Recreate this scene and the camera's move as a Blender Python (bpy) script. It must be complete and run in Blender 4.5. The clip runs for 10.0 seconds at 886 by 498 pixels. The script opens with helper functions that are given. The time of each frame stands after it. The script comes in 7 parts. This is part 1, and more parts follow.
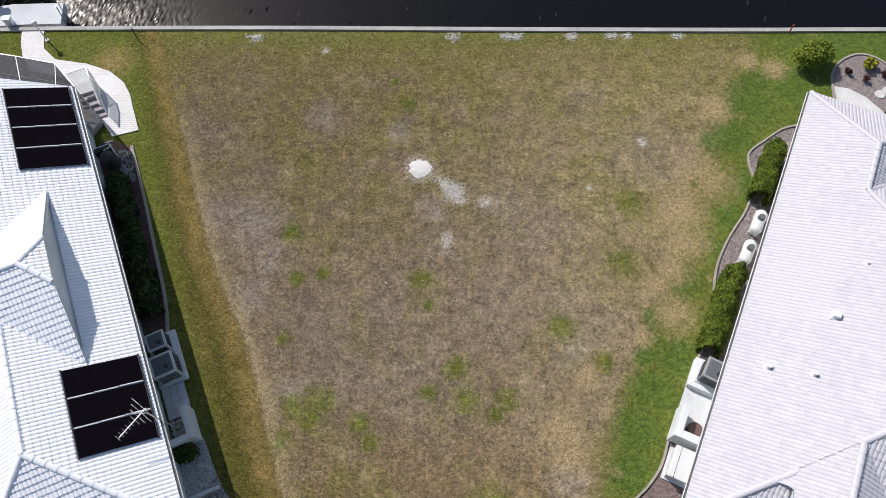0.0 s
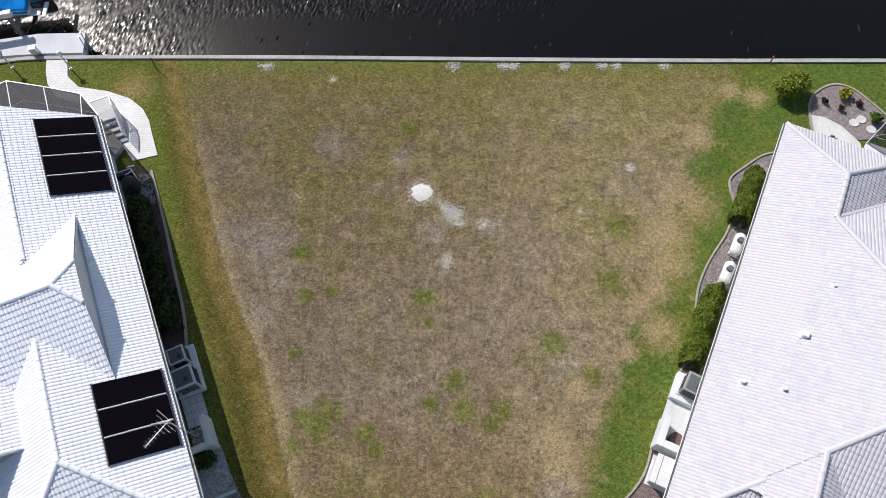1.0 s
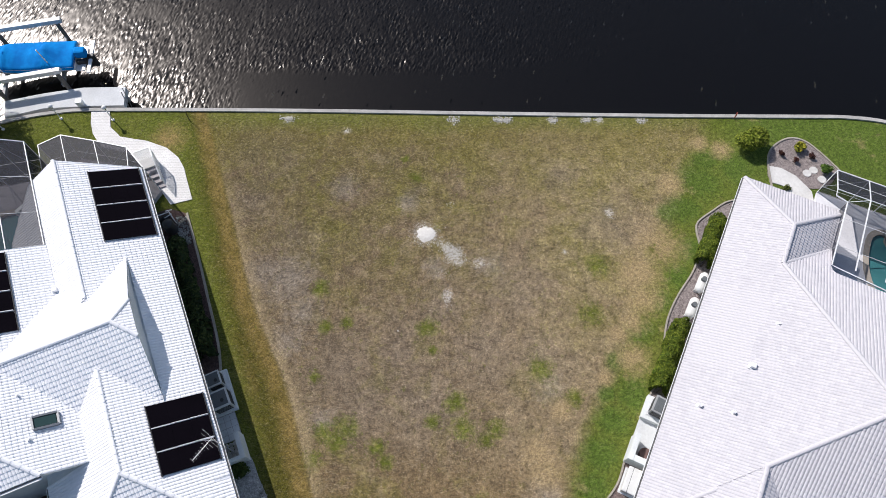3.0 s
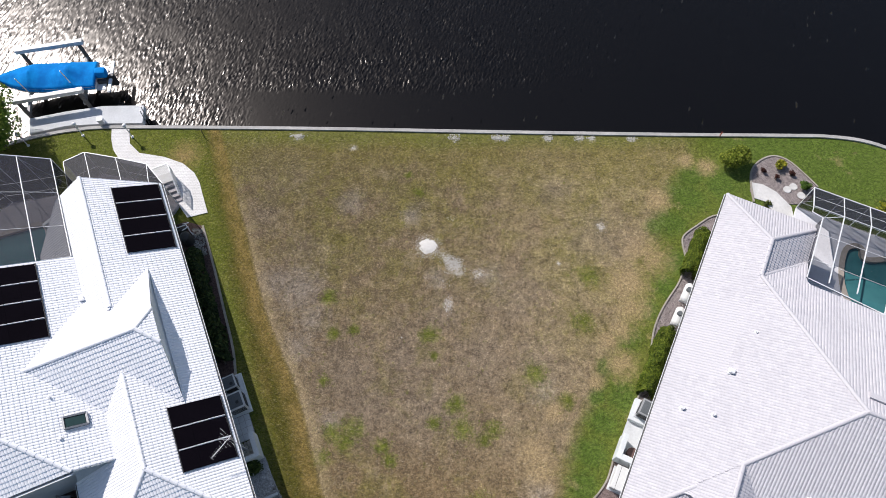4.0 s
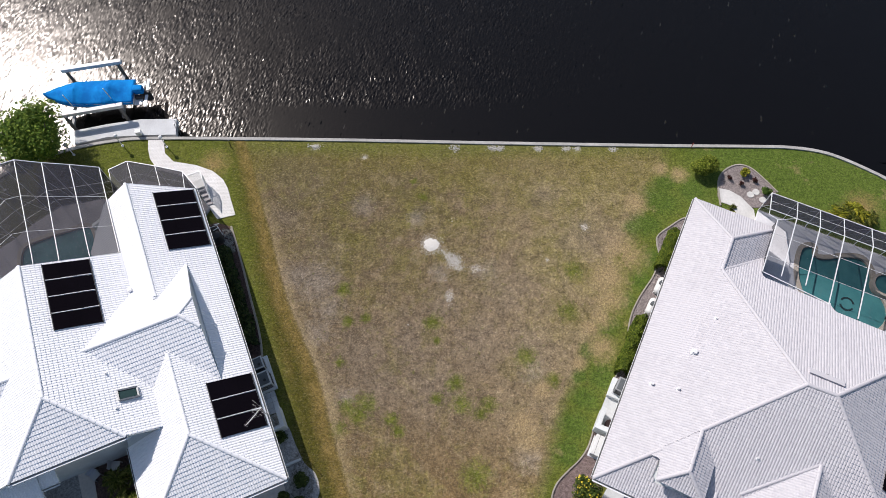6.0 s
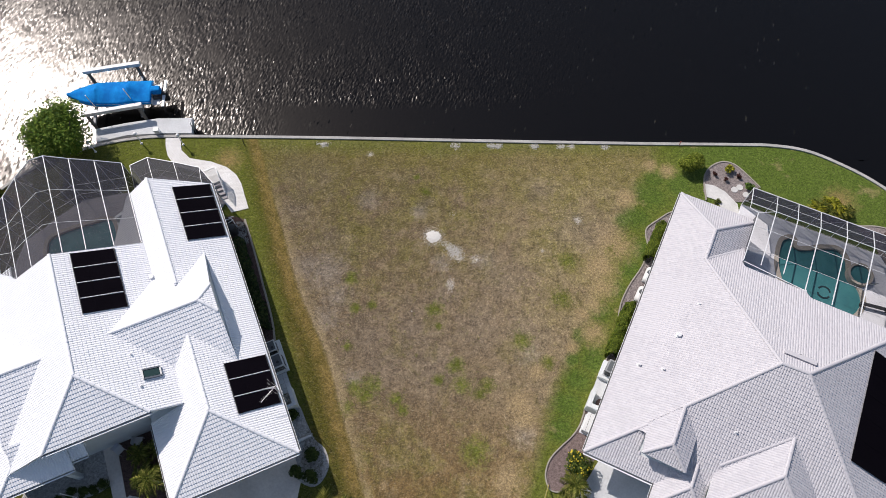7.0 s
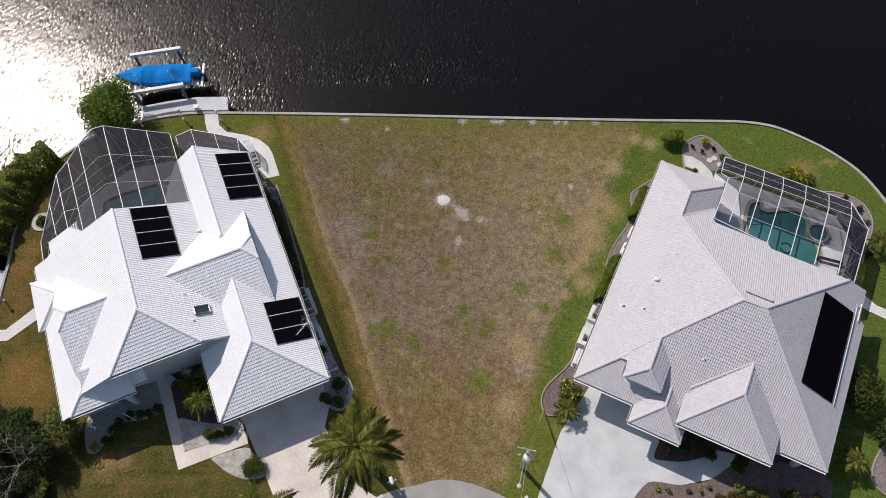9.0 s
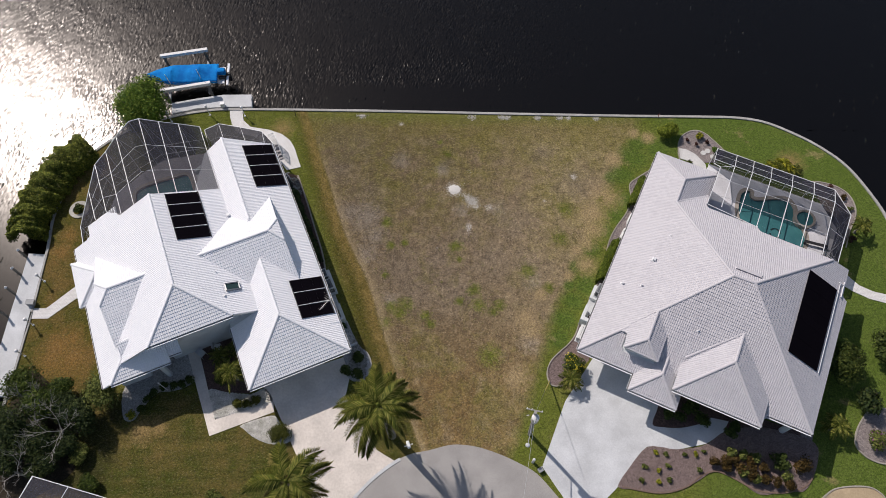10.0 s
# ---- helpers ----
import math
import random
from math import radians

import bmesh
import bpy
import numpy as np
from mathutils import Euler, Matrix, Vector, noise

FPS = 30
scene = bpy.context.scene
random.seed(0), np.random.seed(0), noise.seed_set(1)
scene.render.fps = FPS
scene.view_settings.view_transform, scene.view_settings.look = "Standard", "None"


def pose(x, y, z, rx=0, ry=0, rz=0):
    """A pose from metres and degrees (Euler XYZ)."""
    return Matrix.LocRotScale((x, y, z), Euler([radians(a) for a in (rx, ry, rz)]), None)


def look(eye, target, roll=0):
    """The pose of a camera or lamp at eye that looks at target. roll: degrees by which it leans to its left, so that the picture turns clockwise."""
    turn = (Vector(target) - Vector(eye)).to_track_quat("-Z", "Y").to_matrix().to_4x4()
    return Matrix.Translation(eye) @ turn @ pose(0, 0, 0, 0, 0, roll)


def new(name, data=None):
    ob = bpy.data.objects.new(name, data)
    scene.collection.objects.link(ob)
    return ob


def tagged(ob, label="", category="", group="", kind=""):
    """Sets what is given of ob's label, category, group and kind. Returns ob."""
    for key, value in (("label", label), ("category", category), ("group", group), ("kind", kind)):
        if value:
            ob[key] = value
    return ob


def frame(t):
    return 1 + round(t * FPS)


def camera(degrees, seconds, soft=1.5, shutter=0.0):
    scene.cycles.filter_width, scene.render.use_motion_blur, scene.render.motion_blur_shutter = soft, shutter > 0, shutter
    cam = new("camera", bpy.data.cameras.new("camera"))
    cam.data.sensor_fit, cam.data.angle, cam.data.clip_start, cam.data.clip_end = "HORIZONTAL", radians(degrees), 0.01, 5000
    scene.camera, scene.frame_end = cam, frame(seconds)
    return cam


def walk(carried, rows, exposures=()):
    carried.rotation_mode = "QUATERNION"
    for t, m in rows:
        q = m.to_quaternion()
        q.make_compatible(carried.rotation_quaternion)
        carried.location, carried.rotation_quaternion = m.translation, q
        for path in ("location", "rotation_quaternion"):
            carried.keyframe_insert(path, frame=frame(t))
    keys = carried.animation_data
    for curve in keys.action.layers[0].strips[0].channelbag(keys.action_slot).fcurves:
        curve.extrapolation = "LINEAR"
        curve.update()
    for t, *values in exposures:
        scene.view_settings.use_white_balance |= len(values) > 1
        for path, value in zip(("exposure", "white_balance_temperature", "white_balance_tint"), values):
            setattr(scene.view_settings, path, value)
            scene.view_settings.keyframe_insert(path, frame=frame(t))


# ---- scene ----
cam = camera(64.0, 10.0, 0.6)
PATH = [
    (0, (-0.003, -0.687, 27.645), (-0.06, 0.136, 25.823), -3.4),
    (0.5, (0.049, -0.727, 28.74), (-0.009, 0.096, 26.918), -3.4),
    (1, (0.078, -0.774, 29.945), (0.019, 0.051, 28.124), -3.4),
    (1.5, (0.001, -0.863, 31.173), (-0.053, -0.035, 29.354), -3.0),
    (2, (0.043, -0.904, 32.457), (-0.015, -0.074, 30.638), -3.2),
    (2.5, (0.016, -0.985, 33.688), (-0.039, -0.154, 31.87), -3.0),
    (4, (0.021, -1.701, 37.284), (-0.033, -0.858, 35.47), -2.7),
    (4.5, (0.008, -2.185, 38.483), (-0.044, -1.341, 36.67), -2.6),
    (5, (-0.076, -2.8, 39.642), (-0.124, -1.952, 37.831), -2.2),
    (5.5, (0.015, -3.506, 40.78), (-0.037, -2.655, 38.97), -2.5),
    (7, (0.07, -6.109, 44.215), (0.015, -5.253, 42.408), -2.6),
    (7.5, (0.016, -7.273, 45.364), (-0.038, -6.414, 43.559), -2.4),
    (8, (-0.048, -8.595, 46.489), (-0.101, -7.734, 44.684), -2.4),
    (8.5, (-0.168, -10.136, 47.63), (-0.223, -9.274, 45.826), -2.4),
    (9, (-0.393, -11.825, 48.774), (-0.448, -10.962, 46.97), -2.4),
    (9.5, (-0.71, -13.656, 49.96), (-0.765, -12.783, 48.162), -2.4),
    (10, (-1.171, -15.628, 51.12), (-1.227, -14.728, 49.335), -2.3),
]
walk(cam, [(t, look(eye, target, roll)) for t, eye, target, roll in PATH], [(0, 0.24, 6600, 11), (2.5, 0.27, 6600, 11), (4.5, 0.24, 6650, 12), (7.5, 0.08, 6850, 13), (10, -0.15, 6950, 14)])

# ---- light ----
SUN_ELEV = radians(46.0)
TO_SUN = Vector((-0.708 * math.cos(SUN_ELEV), 0.706 * math.cos(SUN_ELEV), math.sin(SUN_ELEV)))
world = bpy.data.worlds.new("world")
scene.world = world
world.use_nodes = True
sky = world.node_tree.nodes.new("ShaderNodeTexSky")
sky.sky_type, sky.sun_disc = "NISHITA", False
sky.sun_elevation, sky.sun_rotation = SUN_ELEV, math.atan2(TO_SUN.x, TO_SUN.y)
world.node_tree.links.new(sky.outputs[0], world.node_tree.nodes["Background"].inputs[0])
world.node_tree.nodes["Background"].inputs[1].default_value = 0.094
sun = new("sun", bpy.data.lights.new("sun", "SUN"))
sun.data.energy, sun.data.angle, sun.data.color = 3.7, radians(0.53), (1.0, 0.965, 0.94)
sun.matrix_world = look(TO_SUN * 100, (0, 0, 0))
scene.view_settings.exposure = 0.0


# ---- materials ----
def material(name, base=(0.5, 0.5, 0.5), rough=0.8, metal=0.0, spec=0.5):
    m = bpy.data.materials.new(name)
    m.use_nodes = True
    b = m.node_tree.nodes["Principled BSDF"]
    b.inputs["Base Color"].default_value = (*base, 1)
    b.inputs["Roughness"].default_value = rough
    b.inputs["Metallic"].default_value = metal
    b.inputs["Specular IOR Level"].default_value = spec
    return m


class Nodes:
    """Short-hand for building a material's nodes."""

    def __init__(self, m):
        self.t = m.node_tree
        self.b = self.t.nodes["Principled BSDF"]
        self.coord = self.t.nodes.new("ShaderNodeTexCoord")

    def put(self, kind, **inputs):
        n = self.t.nodes.new(kind)
        for key, value in inputs.items():
            k = key.replace("_", " ")
            self.plug(value, n.inputs[k])
        return n

    def plug(self, value, socket):
        if isinstance(value, bpy.types.NodeSocket):
            self.t.links.new(value, socket)
        elif value is not None:
            socket.default_value = value

    def noise(self, scale, detail=4.0, rough=0.55, space="Object", stretch=None, distort=0.0):
        v = self.coord.outputs[space]
        if stretch:
            mp = self.t.nodes.new("ShaderNodeMapping")
            self.t.links.new(v, mp.inputs[0])
            mp.inputs["Scale"].default_value = stretch[:3]
            if len(stretch) > 3:
                mp.inputs["Rotation"].default_value = (0, 0, stretch[3])
            v = mp.outputs[0]
        n = self.put("ShaderNodeTexNoise", Vector=v, Scale=scale, Detail=detail, Roughness=rough, Distortion=distort)
        return n.outputs["Fac"]

    def ramp(self, fac, *stops):
        n = self.t.nodes.new("ShaderNodeValToRGB")
        self.t.links.new(fac, n.inputs[0])
        e = n.color_ramp.elements
        while len(e) < len(stops):
            e.new(0.5)
        for el, (p, c) in zip(e, stops):
            el.position = p
            el.color = (*c, 1) if len(c) == 3 else c
        return n.outputs[0]

    def grey(self, fac, lo, hi):
        n = self.t.nodes.new("ShaderNodeMapRange")
        n.clamp = True
        self.t.links.new(fac, n.inputs[0])
        n.inputs[1].default_value, n.inputs[2].default_value = lo, hi
        return n.outputs[0]

    def math(self, op, a, b=0.0, c=None):
        n = self.t.nodes.new("ShaderNodeMath")
        n.operation = op
        self.plug(a, n.inputs[0])
        self.plug(b, n.inputs[1])
        if c is not None:
            self.plug(c, n.inputs[2])
        return n.outputs[0]

    def mix(self, fac, a, b, blend="MIX"):
        n = self.t.nodes.new("ShaderNodeMix")
        n.data_type, n.blend_type = "RGBA", blend
        self.plug(fac, n.inputs[0])
        self.plug(a if isinstance(a, bpy.types.NodeSocket) else (*a, 1), n.inputs[6])
        self.plug(b if isinstance(b, bpy.types.NodeSocket) else (*b, 1), n.inputs[7])
        return n.outputs[2]

    def colour(self, value):
        self.plug(value, self.b.inputs["Base Color"])

    def bump(self, height, strength=0.3, distance=0.02):
        n = self.put("ShaderNodeBump", Height=height, Strength=strength, Distance=distance)
        self.t.links.new(n.outputs[0], self.b.inputs["Normal"])

    def xyz(self):
        n = self.put("ShaderNodeSeparateXYZ", Vector=self.coord.outputs["Object"])
        return n.outputs[0], n.outputs[1], n.outputs[2]

    def random(self):
        return self.t.nodes.new("ShaderNodeObjectInfo").outputs["Random"]

    def island(self):
        return self.t.nodes.new("ShaderNodeNewGeometry").outputs["Random Per Island"]


def speckled(name, dark, light, scale, rough=0.85, bump=0.3, big=0.6, spec=0.3, distance=0.02):
    """A surface with grain and large soft stains."""
    m = material(name, light, rough, spec=spec)
    n = Nodes(m)
    fine, wide = n.noise(scale, 5, 0.65), n.noise(big, 3, 0.5)
    base = n.mix(n.grey(fine, 0.3, 0.7), dark, light)
    stain = n.mix(n.grey(wide, 0.3, 0.75), (0.8, 0.8, 0.8), (1.06, 1.06, 1.06))
    n.colour(n.mix(1.0, base, stain, "MULTIPLY"))
    n.bump(fine, bump, distance)
    return m


def foliage(name, dark, light, tip=None, rough=0.55):
    m = material(name, light, max(rough, 0.65), spec=0.14)
    n = Nodes(m)
    base = n.ramp(n.island(), (0.0, dark), (0.6, light), (1.0, tip or light))
    n.colour(n.mix(n.grey(n.noise(1.5, 3), 0.35, 0.7), n.mix(1.0, base, (0.6, 0.6, 0.55), "MULTIPLY"), base))
    n.b.inputs["Subsurface Weight"].default_value = 0.0
    return m


def tile_material(name, low, high, streak):
    m = material(name, high, 0.6, spec=0.35)
    n = Nodes(m)
    base = n.mix(n.island(), low, high)
    grime = n.noise(0.5, 4, 0.6)
    fine = n.noise(9.0, 4, 0.65)
    base = n.mix(n.math("MULTIPLY", n.grey(grime, 0.45, 0.75), 0.28), base, streak)
    base = n.mix(n.math("MULTIPLY", n.grey(fine, 0.52, 0.75), 0.35), base, streak)
    n.colour(base)
    n.bump(fine, 0.15, 0.01)
    return m


TILE_WHITE = tile_material("white_roof_tile", (0.86, 0.87, 0.9), (0.9, 0.905, 0.925), (0.76, 0.77, 0.8))
TILE_GREY = tile_material("pale_grey_roof_tile", (0.53, 0.515, 0.545), (0.59, 0.575, 0.6), (0.46, 0.445, 0.475))
STUCCO = speckled("white_stucco", (0.66, 0.69, 0.7), (0.78, 0.8, 0.8), 14.0, 0.9, 0.25)
TRIM = material("white_painted_metal", (0.78, 0.79, 0.8), 0.45)
CONCRETE = speckled("pale_concrete", (0.58, 0.595, 0.605), (0.69, 0.705, 0.715), 9.0, 0.9, 0.15)
CONCRETE_L = speckled("beige_driveway_concrete", (0.69, 0.625, 0.56), (0.83, 0.765, 0.695), 6.0, 0.9, 0.15)
SEAWALL = speckled("weathered_seawall_concrete", (0.36, 0.35, 0.33), (0.5, 0.49, 0.47), 5.0, 0.95, 0.3)
PAVER = speckled("white_paver", (0.6, 0.59, 0.57), (0.72, 0.71, 0.69), 7.0, 0.9, 0.2)
ASPHALT = speckled("worn_grey_asphalt", (0.33, 0.315, 0.3), (0.45, 0.43, 0.41), 24.0, 0.9, 0.25, 0.5)
SOLAR = speckled("black_solar_collector", (0.003, 0.0022, 0.004), (0.006, 0.0045, 0.0075), 30.0, 0.9, 0.2, spec=0.03)
SCREEN_FRAME = material("white_aluminium_frame", (0.75, 0.76, 0.77), 0.4)


# ---- meshes ----
def part(name, bm, mat, parent=None, label="", smooth=False):
    me = bpy.data.meshes.new(name)
    bm.to_mesh(me)
    bm.free()
    if smooth:
        me.shade_smooth()
    me.materials.append(mat)
    ob = new(name, me)
    ob.parent = parent
    if label:
        ob["label"] = label
    return ob


def mesh_of(verts, faces, name="mesh"):
    me = bpy.data.meshes.new(name)
    me.from_pydata(verts, [], faces)
    me.update()
    return me


def solid(name, me, mat, parent=None, label=""):
    me.materials.append(mat)
    ob = new(name, me)
    ob.parent = parent
    if label:
        ob["label"] = label
    return ob


def thing(name, at, turn=0.0, label="", category="", group="", kind=""):
    ob = new(name)
    ob.empty_display_size = 0.2
    ob.location, ob.rotation_euler = at, (0, 0, radians(turn))
    return tagged(ob, label, category, group, kind)


def slab(poly, z0, z1):
    """A plate over a polygon; z1 may be a function of x and y."""
    bm = bmesh.new()
    top = z1 if callable(z1) else (lambda x, y: z1)
    low = z0 if callable(z0) else (lambda x, y: z0)
    if sum(p[0] * q[1] - q[0] * p[1] for p, q in zip(poly, poly[1:] + poly[:1])) < 0:
        poly = poly[::-1]
    up = [bm.verts.new((x, y, top(x, y))) for x, y in poly]
    dn = [bm.verts.new((x, y, low(x, y))) for x, y in poly]
    faces = [bm.faces.new(up), bm.faces.new(dn[::-1])]
    for i in range(len(poly)):
        j = (i + 1) % len(poly)
        bm.faces.new((up[i], dn[i], dn[j], up[j]))
    bm.normal_update()
    bmesh.ops.triangulate(bm, faces=faces, ngon_method="EAR_CLIP")
    return bm


def box(x0, y0, z0, x1, y1, z1, bevel=0.0, bm=None):
    bm = bm or bmesh.new()
    r = bmesh.ops.create_cube(bm, size=1.0, matrix=Matrix.LocRotScale(((x0 + x1) / 2, (y0 + y1) / 2, (z0 + z1) / 2), None, (x1 - x0, y1 - y0, z1 - z0)))
    if bevel:
        edges = {e for v in r["verts"] for e in v.link_edges}
        bmesh.ops.bevel(bm, geom=list(edges), offset=bevel, segments=2, affect="EDGES", profile=0.6)
    return bm


def beam(p, q, w, h, bm=None):
    """A square bar from p to q."""
    bm = bm or bmesh.new()
    p, q = Vector(p), Vector(q)
    d = q - p
    m = Matrix.Translation((p + q) / 2) @ d.to_track_quat("Z", "Y").to_matrix().to_4x4() @ Matrix.Diagonal((w, h, d.length, 1))
    bmesh.ops.create_cube(bm, size=1.0, matrix=m)
    return bm


def tube(p, q, r0, r1=None, n=10, bm=None):
    bm = bm or bmesh.new()
    p, q = Vector(p), Vector(q)
    d = q - p
    m = Matrix.Translation((p + q) / 2) @ d.to_track_quat("Z", "Y").to_matrix().to_4x4()
    bmesh.ops.create_cone(bm, cap_ends=True, segments=n, radius1=r0, radius2=r0 if r1 is None else r1, depth=d.length, matrix=m)
    return bm


def ball(at, r, squash=1.0, bm=None, u=12, v=8):
    bm = bm or bmesh.new()
    bmesh.ops.create_uvsphere(bm, u_segments=u, v_segments=v, radius=r, matrix=Matrix.Translation(at) @ Matrix.Diagonal((1, 1, squash, 1)))
    return bm


def inside(x, y, poly):
    hit = False
    for (x0, y0), (x1, y1) in zip(poly, poly[1:] + poly[:1]):
        if (y0 > y) != (y1 > y) and x < (x1 - x0) * (y - y0) / (y1 - y0) + x0:
            hit = not hit
    return hit


def smooth_line(points, closed=False, steps=6):
    """A Catmull-Rom line through points in the plane."""
    n = len(points)
    out = []
    for i in range(n if closed else n - 1):
        p = [Vector(points[(i + k) % n] if closed else points[min(max(i + k, 0), n - 1)]) for k in (-1, 0, 1, 2)]
        for s in range(steps):
            t = s / steps
            v = 0.5 * (2 * p[1] + (p[2] - p[0]) * t + (2 * p[0] - 5 * p[1] + 4 * p[2] - p[3]) * t * t + (3 * p[1] - p[0] - 3 * p[2] + p[3]) * t**3)
            out.append((v.x, v.y))
    if not closed:
        out.append(tuple(points[-1]))
    return out


def ribbon(line, w0, w1, z0, z1, closed=False):
    """A kerb or cap that follows a line, from w0 to w1 beside it."""
    bm = bmesh.new()
    rows = []
    n = len(line)
    for i in range(n):
        a = Vector(line[i - 1] if i or closed else line[i])
        b = Vector(line[(i + 1) % n] if i < n - 1 or closed else line[i])
        d = (b - a).normalized()
        side = Vector((-d.y, d.x))
        p = Vector(line[i])
        rows.append([bm.verts.new((*(p + side * w), z)) for w, z in ((w0, z0), (w0, z1), (w1, z1), (w1, z0))])
    for i in range(n if closed else n - 1):
        a, b = rows[i], rows[(i + 1) % n]
        for k in range(4):
            bm.faces.new((a[k], b[k], b[(k + 1) % 4], a[(k + 1) % 4]))
    if not closed:
        bm.faces.new(rows[0])
        bm.faces.new(rows[-1][::-1])
    bmesh.ops.recalc_face_normals(bm, faces=bm.faces)
    return bm


# ---- ground, water, seawall ----
# patches of the lot and the lawns: x, y, radius
MAUVE_SPOTS = [(-9.4, 13.3, 2.0), (-6.0, 8.3, 2.5), (-3.2, 8.9, 2.4), (-1.8, 6.7, 2.3), (-4.8, 6.7, 2.2), (-9.5, 15.2, 1.4), (-12.0, 17.7, 1.4), (5.5, 19.8, 1.1), (-12.3, 21.5, 1.5), (-10.6, 20.8, 1.7), (1.2, 9.3, 2.2), (8.0, 16.5, 1.8), (3.0, 12.6, 2.2), (-1.0, 11.6, 1.5), (4.0, 9.0, 1.8)]
ASH_SPOTS = [(-9.2, 13.0, 1.3), (-10.6, 13.4, 0.9), (-8.3, 11.2, 1.0), (4.44, 7.35, 0.8), (-6.65, 18.68, 0.8), (-3.0, 17.8, 0.6), (8.07, 17.3, 0.45), (1.5, 14.0, 0.7), (-1.4, 13.8, 0.6), (-6.8, 5.6, 0.6), (-9.0, 9.6, 0.9), (4.0, 2.2, 0.8)]
BARE_SPOTS = [(-0.45, 14.62, 0.5), (-0.9, 15.05, 0.3), (-0.72, 12.2, 0.3), (-1.97, 15.78, 0.62), (0.95, 14.1, 0.3), (8.1, 17.2, 0.25), (-0.2, 14.2, 0.3)] + [(x, 23.35, 0.28) for x in (-10.4, -0.55, 2.1, 2.6, 5.25, 7.25, 8.0, 10.45)] + [(-6.8, 22.5, 0.25), (5.55, 14.8, 0.15)]
DARK_SPOTS = [(-12.6, 22.2, 0.8), (-12.1, 21.0, 0.8), (-4.1, 20.5, 0.6), (-2.6, 18.5, 0.7), (-6.8, 18.9, 0.6), (-10.8, 21.0, 0.7), (-11.5, 18.8, 0.7), (-4.3, 7.5, 0.5), (5.3, 19.1, 0.7), (7.9, 16.85, 0.9), (6.5, 16.0, 0.7)]
STRAW_SPOTS = [(11.7, 18.95, 0.75), (10.7, 15.2, 1.25), (9.5, 13.6, 1.2), (9.5, 12.1, 1.0), (8.8, 10.85, 0.75), (8.65, 8.95, 0.85), (13.6, 21.7, 0.55), (14.8, 21.3, 0.6), (8.05, 10.2, 0.55), (3.8, 4.2, 0.8), (4.1, 3.3, 0.75), (4.9, 6.3, 0.55), (7.17, 7.9, 0.4), (3.0, -0.4, 0.9), (-8.5, 5.4, 0.6), (-9.0, 6.6, 0.5)]
GREEN_SPOTS = [(-3.3, 20.59, 0.22), (-2.62, 19.35, 0.25), (-7.48, 12.54, 0.45), (-1.75, 10.41, 0.5), (-1.44, 9.24, 0.2), (-7.0, 10.41, 0.35), (-5.93, 10.66, 0.3), (-0.29, 6.61, 0.5), (-1.35, 5.6, 0.35), (0.12, 5.3, 0.55), (1.25, 4.78, 0.35), (1.71, 5.31, 0.45), (-5.59, 5.2, 0.6), (-5.95, 4.6, 0.5), (-6.65, 5.05, 0.45), (-3.94, 4.32, 0.4), (-3.51, 3.69, 0.35), (-7.05, 3.76, 0.4), (6.73, 11.25, 0.6), (7.22, 14.04, 0.6), (10.36, 14.87, 0.5), (-7.31, 7.75, 0.25), (4.0, 8.3, 0.6), (5.6, 6.9, 0.45), (1.0, 1.2, 0.9)]
LUSH_SPOTS = [(12.2, 17.5, 1.0), (11.3, 17.2, 0.6), (13.3, 19.3, 1.2), (13.8, 20.6, 0.8), (12.5, 14.9, 0.9), (11.5, 13.4, 0.8), (9.1, 10.4, 0.7), (7.8, 8.8, 0.5), (8.5, 7.1, 0.9), (7.5, 5.8, 0.8), (6.7, 4.2, 0.9), (6.3, 2.7, 0.9), (7.25, 7.1, 0.45), (10.4, 12.0, 0.6), (15.5, 20.2, 1.0)]
ORANGE_SPOTS = [(-31.78, 1.31, 1.6), (-30.8, 0.02, 1.8), (-32.06, -0.0, 1.4), (-31.0, 1.99, 1.0), (-33.98, 9.39, 0.9), (-33.71, 10.92, 0.8), (-17.3, 21.9, 1.0), (26.6, 18.9, 1.1), (-24.2, -4.9, 1.0), (-23.0, -4.6, 0.7)]
# dark patches that stand for the scrub trees' shade on the lawn
TREE_SHADE_SPOTS = [(-27.2, -5.0, 1.5), (-26.6, -6.4, 1.1), (-27.3, -7.8, 1.4), (-26.4, -3.9, 0.9)]


